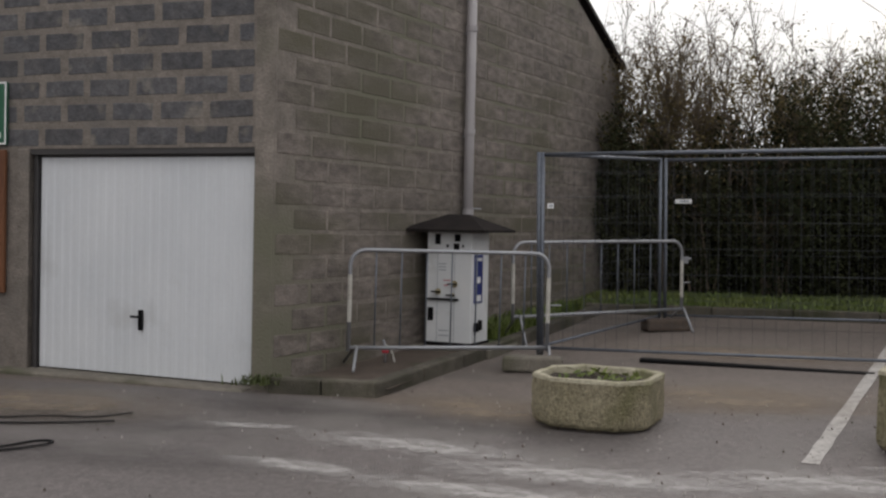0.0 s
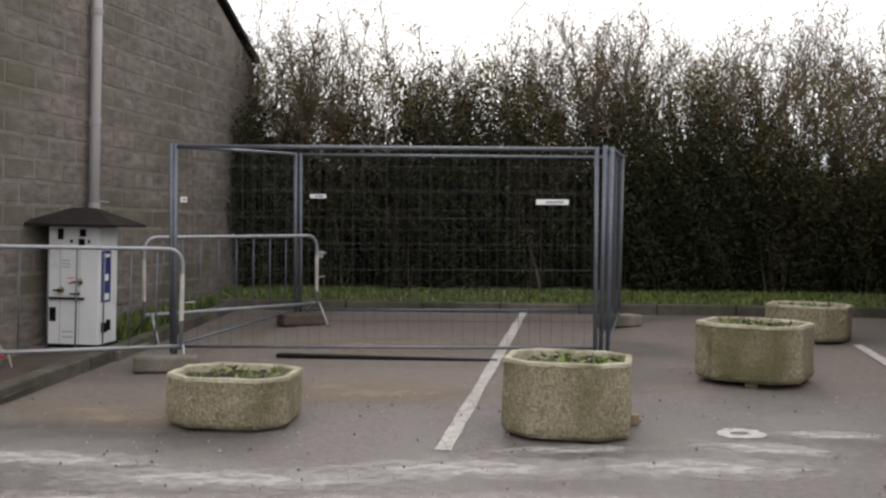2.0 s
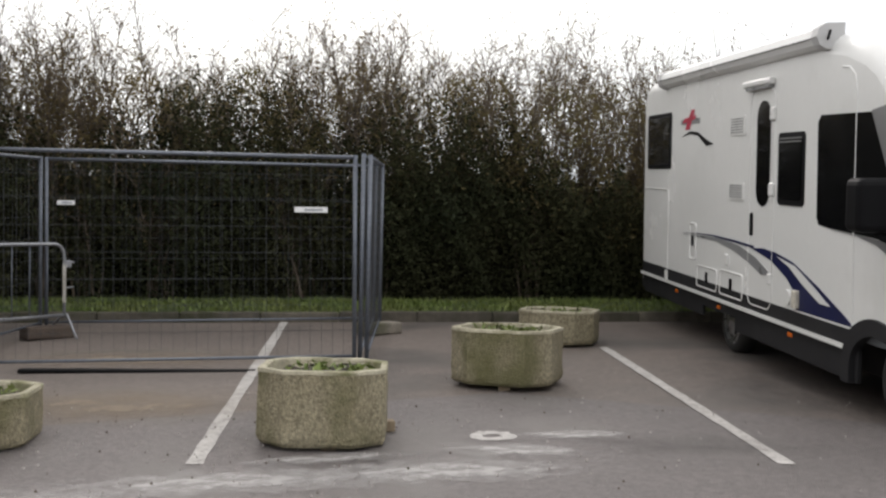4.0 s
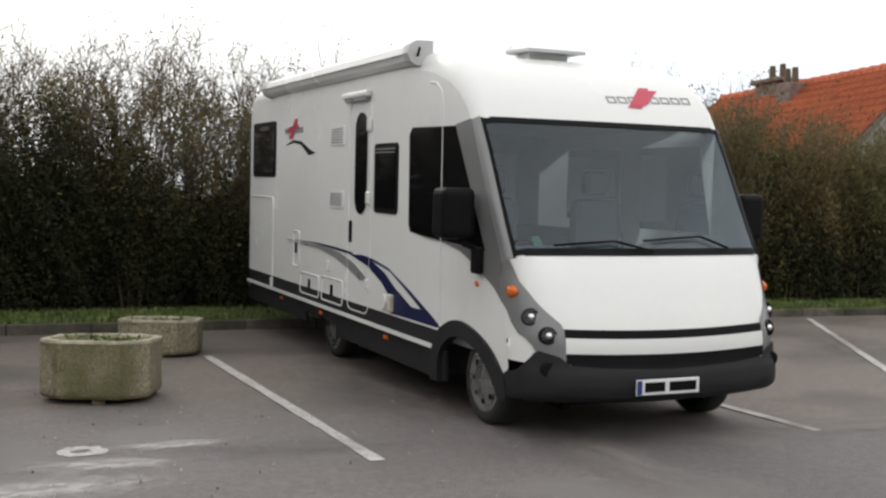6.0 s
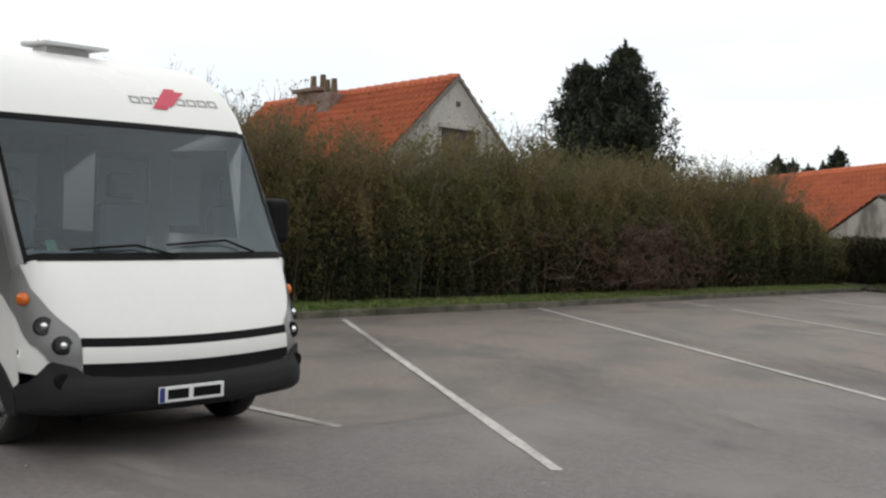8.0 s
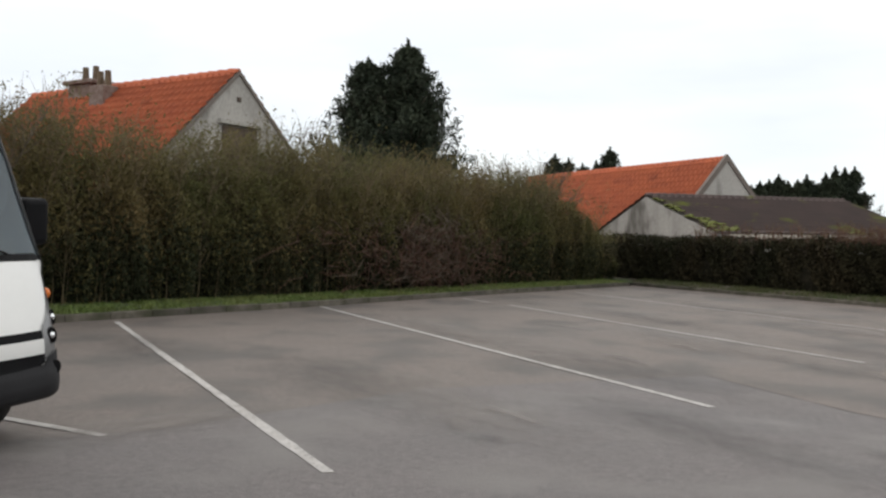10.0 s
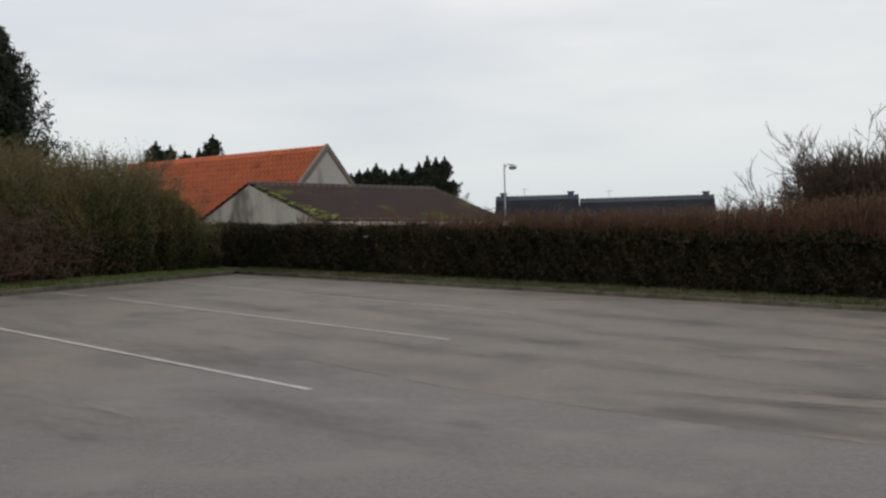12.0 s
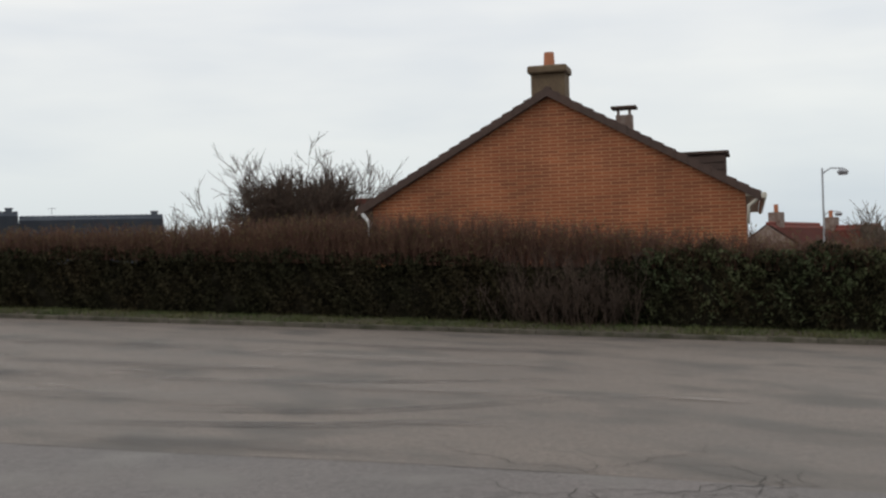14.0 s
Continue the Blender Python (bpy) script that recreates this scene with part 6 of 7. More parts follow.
# ---- motorhome ----
VAN_WHITE = surface("white_gelcoat", (0.76, 0.765, 0.75), (0.80, 0.80, 0.785), 0.8, 0.22, 0.02, 15, stain=(0.70, 0.70, 0.68), stain_at=(0.6, 0.8), stain_scale=1.2, grit=0.012)
VAN_GREY = surface("dark_grey_plastic", (0.016, 0.016, 0.018), (0.024, 0.024, 0.026), 2, 0.6, 0.15, 60, grit=0.03, spec=0.2)
PILLAR = surface("silver_grey_paint", (0.20, 0.20, 0.203), (0.24, 0.24, 0.242), 2, 0.35, 0.03, 60, metal=0.3, grit=0.012)
TYRE = surface("tyre_rubber", (0.014, 0.014, 0.014), (0.024, 0.023, 0.022), 6, 0.85, 0.4, 60)
RIM_M = surface("silver_wheel_cover", (0.36, 0.37, 0.38), (0.44, 0.45, 0.46), 6, 0.28, 0.1, 40, metal=0.9, grit=0.012)
CHROME = surface("lamp_reflector", (0.75, 0.76, 0.78), (0.82, 0.83, 0.84), 6, 0.12, 0.0, 40, metal=1.0, grit=0.012)
ORANGE = surface("orange_lens", (0.62, 0.13, 0.015), (0.70, 0.17, 0.02), 9, 0.2, 0.05, 60, grit=0.012)
NAVY = surface("navy_decal", (0.010, 0.013, 0.055), (0.016, 0.02, 0.075), 4, 0.35, 0.0, 40, grit=0.012, spec=0.2)
DECAL_GREY = surface("grey_decal", (0.20, 0.205, 0.21), (0.26, 0.262, 0.265), 4, 0.3, 0.0, 40, grit=0.012)
DECAL_RED = surface("red_decal", (0.50, 0.035, 0.075), (0.56, 0.045, 0.09), 4, 0.35, 0.0, 40, grit=0.012)
DARK_GLASS = surface("dark_tinted_acrylic", (0.004, 0.004, 0.005), (0.007, 0.007, 0.008), 3, 0.04, 0.0, 40, grit=0.01, spec=0.4)
CABIN = surface("grey_cab_trim", (0.15, 0.165, 0.18), (0.19, 0.205, 0.22), 3, 0.8, 0.2, 40)
CLOTH = surface("grey_seat_cloth", (0.075, 0.085, 0.095), (0.10, 0.11, 0.12), 5, 0.9, 0.4, 60)
PALE_TRIM = surface("pale_cabin_lining", (0.27, 0.31, 0.34), (0.33, 0.37, 0.40), 3, 0.8, 0.1, 40)
CAP = surface("pale_grey_plastic", (0.48, 0.48, 0.48), (0.54, 0.54, 0.54), 3, 0.5, 0.05, 40, grit=0.02)
GLASS = bpy.data.materials.new("windscreen_glass")
GLASS.use_nodes = True
gn, gl = GLASS.node_tree.nodes, GLASS.node_tree.links
see, gloss, rim, both = gn.new("ShaderNodeBsdfTransparent"), gn.new("ShaderNodeBsdfGlossy"), gn.new("ShaderNodeFresnel"), gn.new("ShaderNodeMixShader")
see.inputs[0].default_value = (0.84, 0.95, 1.0, 1)
gloss.inputs[0].default_value, gloss.inputs["Roughness"].default_value = (0.84, 0.93, 1.0, 1), 0.02
rim.inputs[0].default_value = 1.62
gl.new(rim.outputs[0], both.inputs[0])
gl.new(see.outputs[0], both.inputs[1])
gl.new(gloss.outputs[0], both.inputs[2])
gl.new(both.outputs[0], gn["Material Output"].inputs[0])
LENS = bpy.data.materials.new("clear_lamp_lens")
LENS.use_nodes = True
gp = LENS.node_tree.nodes["Principled BSDF"]
for key, val in (("Base Color", (0.95, 0.97, 1, 1)), ("Roughness", 0.03), ("Transmission Weight", 1.0), ("IOR", 1.45)):
    gp.inputs[key].default_value = val

REAR = Vector((0.4426, 0.8967, 0.4426 * SX + 0.8967 * SY)).normalized()
UPV = Vector((-SX, -SY, 1)).normalized()
NEARV = UPV.cross(REAR)
VAN_M = Matrix.Translation((6.82, 5.077, gz(6.82, 5.077))) @ Matrix((REAR, NEARV, UPV)).transposed().to_4x4()
van = thing("motorhome", VAN_M, "white motorhome with navy swoosh and dark grey skirts, parked", "motorhome")
RAKE = Matrix.Rotation(radians(-0.8), 4, "X") @ Matrix.Rotation(-math.atan(0.0243), 4, "Y")
YC, HALF = -1.05, 1.14
NEAR_Y, FAR_Y = YC + HALF, YC - HALF


def vpart(name, bm, mat, parent=None, label="", smooth=False, raked=True):
    ob = part(name, bm, mat, parent or van, label, smooth)
    if raked and parent is None:
        ob.matrix_basis = RAKE
    return ob


# the profile over roof and nose: x rearward, z up, and the corner radius
PROFILE = [(7.15, 0.40, 0.10), (7.16, 1.5, 0.10), (7.15, 2.62, 0.10), (7.12, 2.78, 0.10), (7.03, 2.90, 0.12), (6.85, 2.955, 0.13), (5.0, 2.97, 0.14), (3.0, 2.97, 0.14), (1.9, 2.965, 0.15), (1.45, 2.95, 0.16),
           (1.05, 2.90, 0.17), (0.70, 2.79, 0.17), (0.50, 2.65, 0.14), (0.36, 2.49, 0.11), (0.27, 2.335, 0.09), (0.10, 2.06, 0.09), (-0.06, 1.77, 0.09), (-0.20, 1.53, 0.10), (-0.34, 1.335, 0.13),
           (-0.39, 1.27, 0.22), (-0.475, 1.11, 0.26), (-0.55, 0.955, 0.29), (-0.595, 0.84, 0.30), (-0.61, 0.79, 0.30), (-0.62, 0.735, 0.30), (-0.625, 0.66, 0.30), (-0.635, 0.59, 0.30),
           (-0.66, 0.53, 0.30), (-0.67, 0.44, 0.30), (-0.65, 0.37, 0.28), (-0.58, 0.33, 0.24)]
PX = np.array(PROFILE)
PN = np.zeros((len(PX), 2))
for k in range(len(PX)):
    t = PX[min(k + 1, len(PX) - 1), :2] - PX[max(k - 1, 0), :2]
    t /= np.linalg.norm(t)
    PN[k] = (t[1], -t[0])
# outward: away from the middle of the body
for k in range(len(PX)):
    if np.dot(PN[k], PX[k, :2] - np.array([3.2, 1.6])) < 0:
        PN[k] = -PN[k]
WS0, WS1, BOT = 14, 18, len(PX) - 1


def skin(p, q, off=0.0):
    """A point of the nose: p along the profile, q across from the middle (to the far side positive)."""
    k = min(int(p), len(PX) - 2)
    f = p - k
    x, z, r = PX[k] * (1 - f) + PX[k + 1] * f
    n = PN[k] * (1 - f) + PN[k + 1] * f
    n = n / np.linalg.norm(n) if p < 24 else np.array([-1.0, 0.0])
    u = min(max((abs(q) - (HALF - r)) / r, 0), 1)
    back = r * (1 - math.sqrt(max(0, 1 - u * u)))
    c = math.sqrt(max(0, 1 - u * u))
    x -= np.interp(p, (11, 14, 18, 22), (0, 0.05, 0.08, 0.12)) * (1 - (q / HALF) ** 2)   # the nose bows forward
    z -= np.interp(p, (18, 22), (0, 0.035)) * (1 - (q / HALF) ** 2)
    return Vector((x - n[0] * (back - off * c), YC - q - math.copysign(off * u, q), z - n[1] * (back - off * c)))


def p_at(z):
    for k in range(WS0 - 4, BOT):
        if PX[k, 1] >= z >= PX[k + 1, 1]:
            return k + (PX[k, 1] - z) / (PX[k, 1] - PX[k + 1, 1])
    return BOT


def nose_patch(p0, p1, lim, off, rows=10, cols=20, bm=None, thick=0.0):
    """A sheet on the nose between p0 and p1; lim gives its two limits across at a share f of the way down."""
    bm = bm or bmesh.new()
    grid = []
    for i in range(rows + 1):
        f = i / rows
        a, b = lim(f)
        grid.append([bm.verts.new(skin(p0 + (p1 - p0) * f, a + (b - a) * j / cols, off)) for j in range(cols + 1)])
    for u, v in zip(grid, grid[1:]):
        for j in range(cols):
            bm.faces.new((u[j], v[j], v[j + 1], u[j + 1]))
    return bm


cols = sorted({*np.linspace(-0.9, 0.9, 13), *(s * c for s in (-1, 1) for c in (0.95, 1.0, 1.04, 1.07, 1.1, 1.12, 1.135, 1.14))})
bm = bmesh.new()
grid = [[bm.verts.new(skin(k, q)) for q in cols] for k in range(len(PX))]
for k, (u, v) in enumerate(zip(grid, grid[1:])):
    if k >= 26:
        break
    for j in range(len(cols) - 1):
        if WS0 <= k < WS1 and -1.101 <= cols[j] and cols[j + 1] <= 1.101:
            continue
        bm.faces.new((u[j], u[j + 1], v[j + 1], v[j]))
vpart("body_shell", bm, VAN_WHITE, smooth=True)
# side walls with the front wheel arch cut out
for y, name in ((NEAR_Y, "side_wall"), (FAR_Y, "side_wall")):
    edge = [skin(k, HALF) for k in range(len(PX))]
    out = [(e.x, e.z) for e in edge if e.z > 0.49]
    out += [(-0.31, 0.47), (-0.23, 0.455), (-0.03, 0.59), (0.27, 0.68), (0.55, 0.69), (0.77, 0.60), (0.91, 0.485)]
    if y == FAR_Y:
        # window openings of the far side, reached by slits
        out += [(0.95, 0.485), (0.95, 1.45), (0.35, 1.45), (0.55, 2.2), (1.4, 2.2), (1.4, 1.45), (0.95, 1.45), (0.95, 0.485)]
        out += [(1.75, 0.485), (1.75, 1.5), (1.75, 2.2), (2.75, 2.2), (2.75, 1.5), (1.75, 1.5), (1.75, 0.485)]
    out += [(7.05, 0.485)]
    bm = bmesh.new()
    f = bm.faces.new([bm.verts.new((x, y, z)) for x, z in out])
    bmesh.ops.triangulate(bm, faces=[f], ngon_method="EAR_CLIP")
    vpart(name, bm, VAN_WHITE)


def side_plate(name, outline, mat, lift=0.006, base=0.0, label="", parent=None, smooth=False):
    """A flat piece on the near side wall: outline (x, z)."""
    bm = bmesh.new()
    prism(bm, outline, base, lift, Matrix(((1, 0, 0, 0), (0, 0, 1, NEAR_Y), (0, 1, 0, 0), (0, 0, 0, 1))))
    return vpart(name, bm, mat, parent, label)


def rounded(x0, x1, z0, z1, r, n=5):
    out = []
    for cx, cz, a0 in ((x1 - r, z1 - r, 0), (x0 + r, z1 - r, 90), (x0 + r, z0 + r, 180), (x1 - r, z0 + r, 270)):
        out += [(cx + r * math.cos(radians(a0 + 90 * k / n)), cz + r * math.sin(radians(a0 + 90 * k / n))) for k in range(n + 1)]
    return out


def outline_tube(name, pts, r, mat, closed=True, label="", parent=None):
    pts = [(x, NEAR_Y + 0.002, z) for x, z in pts]
    return vpart(name, tube(bmesh.new(), pts + ([pts[0]] if closed else []), r, 6, False), mat, parent, label)


# lower bands
side_plate("dark_band", [(7.06, 0.64), (7.06, 0.50), (0.90, 0.50), (0.90, 0.63)], VAN_GREY, 0.004, label="dark grey lower band")
side_plate("trim_strip", [(7.10, 0.505), (7.10, 0.47), (0.97, 0.47), (0.97, 0.505)], VAN_WHITE, 0.022, label="white trim strip")
side_plate("upper_trim", [(1.95, 0.645), (1.95, 0.632), (0.80, 0.632), (0.80, 0.648)], VAN_WHITE, 0.007)
for y0, y1 in ((NEAR_Y - 0.07, NEAR_Y - 0.02), (FAR_Y + 0.02, FAR_Y + 0.07)):
    vpart("skirt", box(box(bmesh.new(), 0.80, 3.55, y0, y1, 0.22, 0.49, 0.012), 4.62, 7.05, y0, y1, 0.24, 0.49, 0.012), VAN_GREY, label="dark grey skirt")
vpart("skirt_link", boxed(3.5, 4.66, NEAR_Y - 0.07, NEAR_Y - 0.02, 0.36, 0.49), VAN_GREY)
vpart("underbody", box(box(box(bmesh.new(), 0.75, 7.0, FAR_Y + 0.40, NEAR_Y - 0.40, 0.20, 0.52), -0.35, 0.75, FAR_Y + 0.4, NEAR_Y - 0.4, 0.22, 0.75), 6.6, 7.1, FAR_Y + 0.05, NEAR_Y - 0.05, 0.30, 0.5), BLACK, label="dark chassis")
vpart("rear_bumper", boxed(6.85, 7.2, FAR_Y + 0.02, NEAR_Y - 0.02, 0.27, 0.47, 0.03), VAN_GREY)
vpart("wheel_well", box(box(bmesh.new(), -0.40, 0.78, NEAR_Y - 0.5, NEAR_Y - 0.44, 0.2, 0.8), -0.30, 0.78, NEAR_Y - 0.48, NEAR_Y - 0.012, 0.715, 0.735), BLACK)

# panes of the far side
for pane in ([(0.35, 1.45), (0.55, 2.2), (1.4, 2.2), (1.4, 1.45)], [(1.75, 1.5), (1.75, 2.2), (2.75, 2.2), (2.75, 1.5)]):
    bm = bmesh.new()
    prism(bm, pane, 0, 0.006, Matrix(((1, 0, 0, 0), (0, 0, 1, FAR_Y), (0, 1, 0, 0), (0, 0, 0, 1))))
    vpart("far_window", bm, GLASS, label="clear side window").visible_shadow = False

# nose panels
vpart("windscreen", nose_patch(WS0, WS1, lambda f: (-1.10, 1.10), 0.002, 12, 24), GLASS, label="large clear windscreen", smooth=True).visible_shadow = False
bm = nose_patch(WS1 - 0.22, WS1 + 0.12, lambda f: (-1.10, 1.10), 0.005, 2, 24)
nose_patch(WS0 - 0.06, WS0 + 0.14, lambda f: (-1.10, 1.10), 0.005, 2, 24, bm)
for s in (-1, 1):
    nose_patch(WS0, WS1, lambda f: tuple(sorted((s * 1.075, s * 1.105))), 0.005, 12, 2, bm)
vpart("windscreen_seal", bm, BLACK, label="black windscreen seal", smooth=True)
for s in (-1, 1):
    vpart("a_pillar", nose_patch(WS0 - 0.12, WS1, lambda f: tuple(sorted((s * 1.10, s * 1.14))), 0.008, 12, 6), PILLAR, label="silver grey pillar", smooth=True)
    a, b = WS1, 25.4
    lamp = vpart("lamp_panel", nose_patch(a, b, lambda f: tuple(sorted((s * np.interp(a + (b - a) * f, (18, 19.5, 20.6, 21.8, 25.4), (1.12, 1.08, 1.00, 0.865, 0.865)), s * np.interp(a + (b - a) * f, (18, 20.1, 21.3, 24.4, 25.4), (1.14, 1.14, 1.125, 1.05, 1.0))))), 0.009, 24, 8), PILLAR, label="silver grey lamp panel", smooth=True)
    for z, q, r in ((0.94, 1.045, 0.060), (0.80, 0.965, 0.060)):
        c = skin(p_at(z), s * q, 0.0)
        n = (skin(p_at(z), s * q, 0.1) - c).normalized()
        n = (n + Vector((-0.5, 0, 0))).normalized()
        h = vpart("headlight", rod(bmesh.new(), c - n * 0.02, c + n * 0.018, r + 0.012, r, 20), BLACK, label="round headlight")
        bm = bmesh.new()
        bmesh.ops.create_uvsphere(bm, u_segments=16, v_segments=8, radius=r * 0.46, matrix=Matrix.Translation(c + n * 0.012))
        part("reflector", bm, CHROME, h, smooth=True)
        part("lens_ring", rod(bmesh.new(), c + n * 0.017, c + n * 0.021, r * 0.95, r * 0.9, 20), LENS, h)
    c = skin(p_at(1.14), s * 1.115, 0.0)
    bm = bmesh.new()
    bmesh.ops.create_uvsphere(bm, u_segments=14, v_segments=8, radius=0.055, matrix=Matrix.Translation(c) @ Matrix.Diagonal((1.2, 0.7, 0.85, 1)))
    vpart("indicator", bm, ORANGE, label="orange indicator", smooth=True)
    c = skin(p_at(0.56), s * 0.975, 0.0)
    vpart("fog_lamp", rod(bmesh.new(), c + Vector((0.02, 0, 0)), c + Vector((-0.022, 0, 0)), 0.06, 0.055, 16), BLACK, label="small fog lamp")
vpart("upper_grille", nose_patch(p_at(0.845), p_at(0.785), lambda f: (-0.86, 0.86), 0.006, 2, 20), BLACK, label="black grille slot", smooth=True)
vpart("front_bar", nose_patch(p_at(0.785), p_at(0.68), lambda f: (-0.86, 0.86), 0.016, 4, 20), VAN_WHITE, label="white bar between grille slots", smooth=True)
vpart("lower_grille", nose_patch(p_at(0.678), p_at(0.56), lambda f: (-0.86 + 0.30 * max(0, f - 0.5), 0.86 - 0.30 * max(0, f - 0.5)), 0.018, 6, 20), BLACK, label="black grille slot", smooth=True)
# the bumper rises to a point under each lamp panel
bm = bmesh.new()
qs = sorted({*np.linspace(-0.84, 0.84, 29), *(s * q for s in (-1, 1) for q in np.linspace(0.86, 1.14, 15))})
grid = []
for q in qs:
    top = p_at(float(np.interp(abs(q), (0, 0.6, 0.84, 0.90, 1.03, 1.14), (0.572, 0.585, 0.60, 0.655, 0.69, 0.50))))
    grid.append([bm.verts.new(skin(top + (BOT - top) * k / 12, q, 0.021)) for k in range(13)])
for u, v in zip(grid, grid[1:]):
    for k in range(12):
        bm.faces.new((u[k], u[k + 1], v[k + 1], v[k]))
vpart("front_bumper", bm, VAN_GREY, label="dark grey front bumper", smooth=True)
side_plate("bumper_side", [(-0.385, 0.515), (-0.335, 0.50), (-0.25, 0.45), (-0.24, 0.32), (-0.385, 0.32)], VAN_GREY, 0.006)
plate = vpart("number_plate", boxed(-0.828, -0.818, -1.23, -0.69, 0.365, 0.477, 0.003), WHITE_PRINT, label="white plate with plain dark bars")
part("plate_band", boxed(-0.832, -0.827, -0.735, -0.695, 0.37, 0.472), BLUE, plate)
part("plate_bars", box(boxed(-0.832, -0.827, -0.93, -0.76, 0.387, 0.455), -0.832, -0.827, -1.20, -0.97, 0.387, 0.455), BLACK, plate)
# wordmark as plain shapes on the brow
bm = bmesh.new()
for k in range(8):
    q0, q1 = 0.07 + 0.108 * k, 0.07 + 0.108 * k + 0.088
    z0, z1 = 2.565 + 0.004 * k, 2.508 + 0.004 * k
    for za, zb_, qa, qb in ((z0, z0 - 0.011, q0, q1), (z1 + 0.011, z1, q0, q1), (z0 - 0.011, z1 + 0.011, q0, q0 + 0.014), (z0 - 0.011, z1 + 0.011, q1 - 0.014, q1)):
        nose_patch(p_at(za), p_at(zb_), lambda f: (qa, qb), 0.004, 1, 3, bm)
mark = vpart("front_mark", bm, DECAL_GREY, label="row of dark grey outlined shapes on the brow")
bm = nose_patch(p_at(2.655), p_at(2.475), lambda f: (0.45 - 0.21 * f, 0.55 - 0.17 * f), 0.008, 6, 3)
nose_patch(p_at(2.635), p_at(2.50), lambda f: (0.53 - 0.24 * f, 0.62 - 0.19 * f), 0.009, 6, 3, bm)
part("red_stroke", bm, DECAL_RED, mark, "red stroke")
# wipers
for qa, za, qb, zb_, qc, zc in ((0.02, 1.345, -0.30, 1.415, -0.80, 1.385), (0.74, 1.365, 0.50, 1.45, -0.04, 1.42)):
    vpart("wiper", tube(bmesh.new(), [skin(p_at(za), qa, 0.03), skin(p_at(zb_), qb, 0.035), skin(p_at(zc), qc, 0.03)], 0.010, 6), BLACK, label="black wiper")

# cab and its inside
vpart("dashboard", box(box(bmesh.new(), -0.26, 0.30, FAR_Y + 0.12, NEAR_Y - 0.12, 0.80, 1.24, 0.05, 2), 0.0, 0.35, -0.75, -0.05, 1.15, 1.36, 0.06, 2), CABIN, label="grey dashboard")
vpart("cab_floor", boxed(-0.2, 5.5, FAR_Y + 0.06, NEAR_Y - 0.06, 0.55, 0.62), CABIN)
vpart("cab_lining", box(box(boxed(3.3, 3.36, FAR_Y + 0.04, NEAR_Y - 0.04, 0.6, 2.8), 0.9, 3.3, FAR_Y + 0.05, NEAR_Y - 0.05, 2.35, 2.42), 1.6, 3.3, FAR_Y + 0.05, FAR_Y + 0.45, 0.62, 1.4), PALE_TRIM, label="pale cabin lining")
# Opaque white panels: daylight through the rear windows is put into their colour.
vpart("rear_cabin_window", box(box(bmesh.new(), 3.29, 3.298, -1.85, -1.25, 1.55, 2.15), 3.29, 3.298, -0.95, -0.55, 1.45, 2.2), VAN_WHITE)
for yc in (-0.55, -1.6):
    seat = vpart("cab_seat", boxed(0.75, 1.25, yc - 0.25, yc + 0.25, 0.95, 1.12, 0.05, 2), CLOTH, label="grey cloth cab seat")
    part("backrest", boxed(1.18, 1.34, yc - 0.25, yc + 0.25, 1.05, 1.72, 0.07, 2), CLOTH, seat)
    part("headrest", boxed(1.2, 1.32, yc - 0.14, yc + 0.14, 1.75, 1.98, 0.05, 2), CLOTH, seat)
wheel_r = [(0.42 + 0.05 * math.cos(a), -0.45 + 0.19 * math.sin(a), 1.22 + 0.17 * math.cos(a)) for a in np.linspace(0, math.tau, 19)]
vpart("steering_wheel", tube(bmesh.new(), wheel_r, 0.016, 6, False), BLACK)
vpart("screen_card", nose_patch(p_at(1.47), p_at(1.40), lambda f: (-0.93, -0.86), -0.012, 2, 2), GREEN_SIGN, label="small green card behind the screen")
# cab side windows
cab = side_plate("cab_window", [(1.58, 2.24), (1.56, 1.46), (1.52, 1.405), (1.28, 1.385), (0.05, 1.335), (0.34, 1.81), (0.63, 2.285), (1.52, 2.30)], DARK_GLASS, 0.006, label="black tinted cab window")
outline_tube("cab_seam", [(1.15, 2.66), (1.02, 2.645), (0.92, 2.58), (0.88, 2.45), (0.865, 1.0), (0.85, 0.66)], 0.008, VAN_WHITE, False, "pale seam behind the cab")
side_plate("pillar_side", [(0.63, 2.295), (0.35, 2.33), (0.18, 2.02), (0.02, 1.73), (-0.12, 1.49), (-0.228, 1.285), (-0.20, 1.17), (-0.258, 0.98), (-0.20, 1.02), (-0.11, 1.08), (0.15, 1.19), (0.48, 1.305), (0.82, 1.355), (1.28, 1.38), (0.04, 1.33), (0.33, 1.81)], PILLAR, 0.009, label="silver grey pillar")
m = vpart("mirror", boxed(0.10, 0.34, NEAR_Y + 0.06, NEAR_Y + 0.33, 1.42, 1.80, 0.05, 3), BLACK, label="black door mirror")
part("mirror_arm", tube(bmesh.new(), [(0.12, NEAR_Y, 1.33), (0.18, NEAR_Y + 0.12, 1.38), (0.2, NEAR_Y + 0.17, 1.45)], 0.022, 8), BLACK, m)
part("mirror_foot", boxed(0.06, 0.18, NEAR_Y, NEAR_Y + 0.07, 1.16, 1.36, 0.02, 2), BLACK, m)
m = vpart("mirror", boxed(0.02, 0.26, FAR_Y - 0.30, FAR_Y - 0.05, 1.42, 1.80, 0.05, 3), BLACK, label="black door mirror")
part("mirror_arm", tube(bmesh.new(), [(0.12, FAR_Y, 1.33), (0.15, FAR_Y - 0.1, 1.38), (0.15, FAR_Y - 0.16, 1.45)], 0.022, 8), BLACK, m)

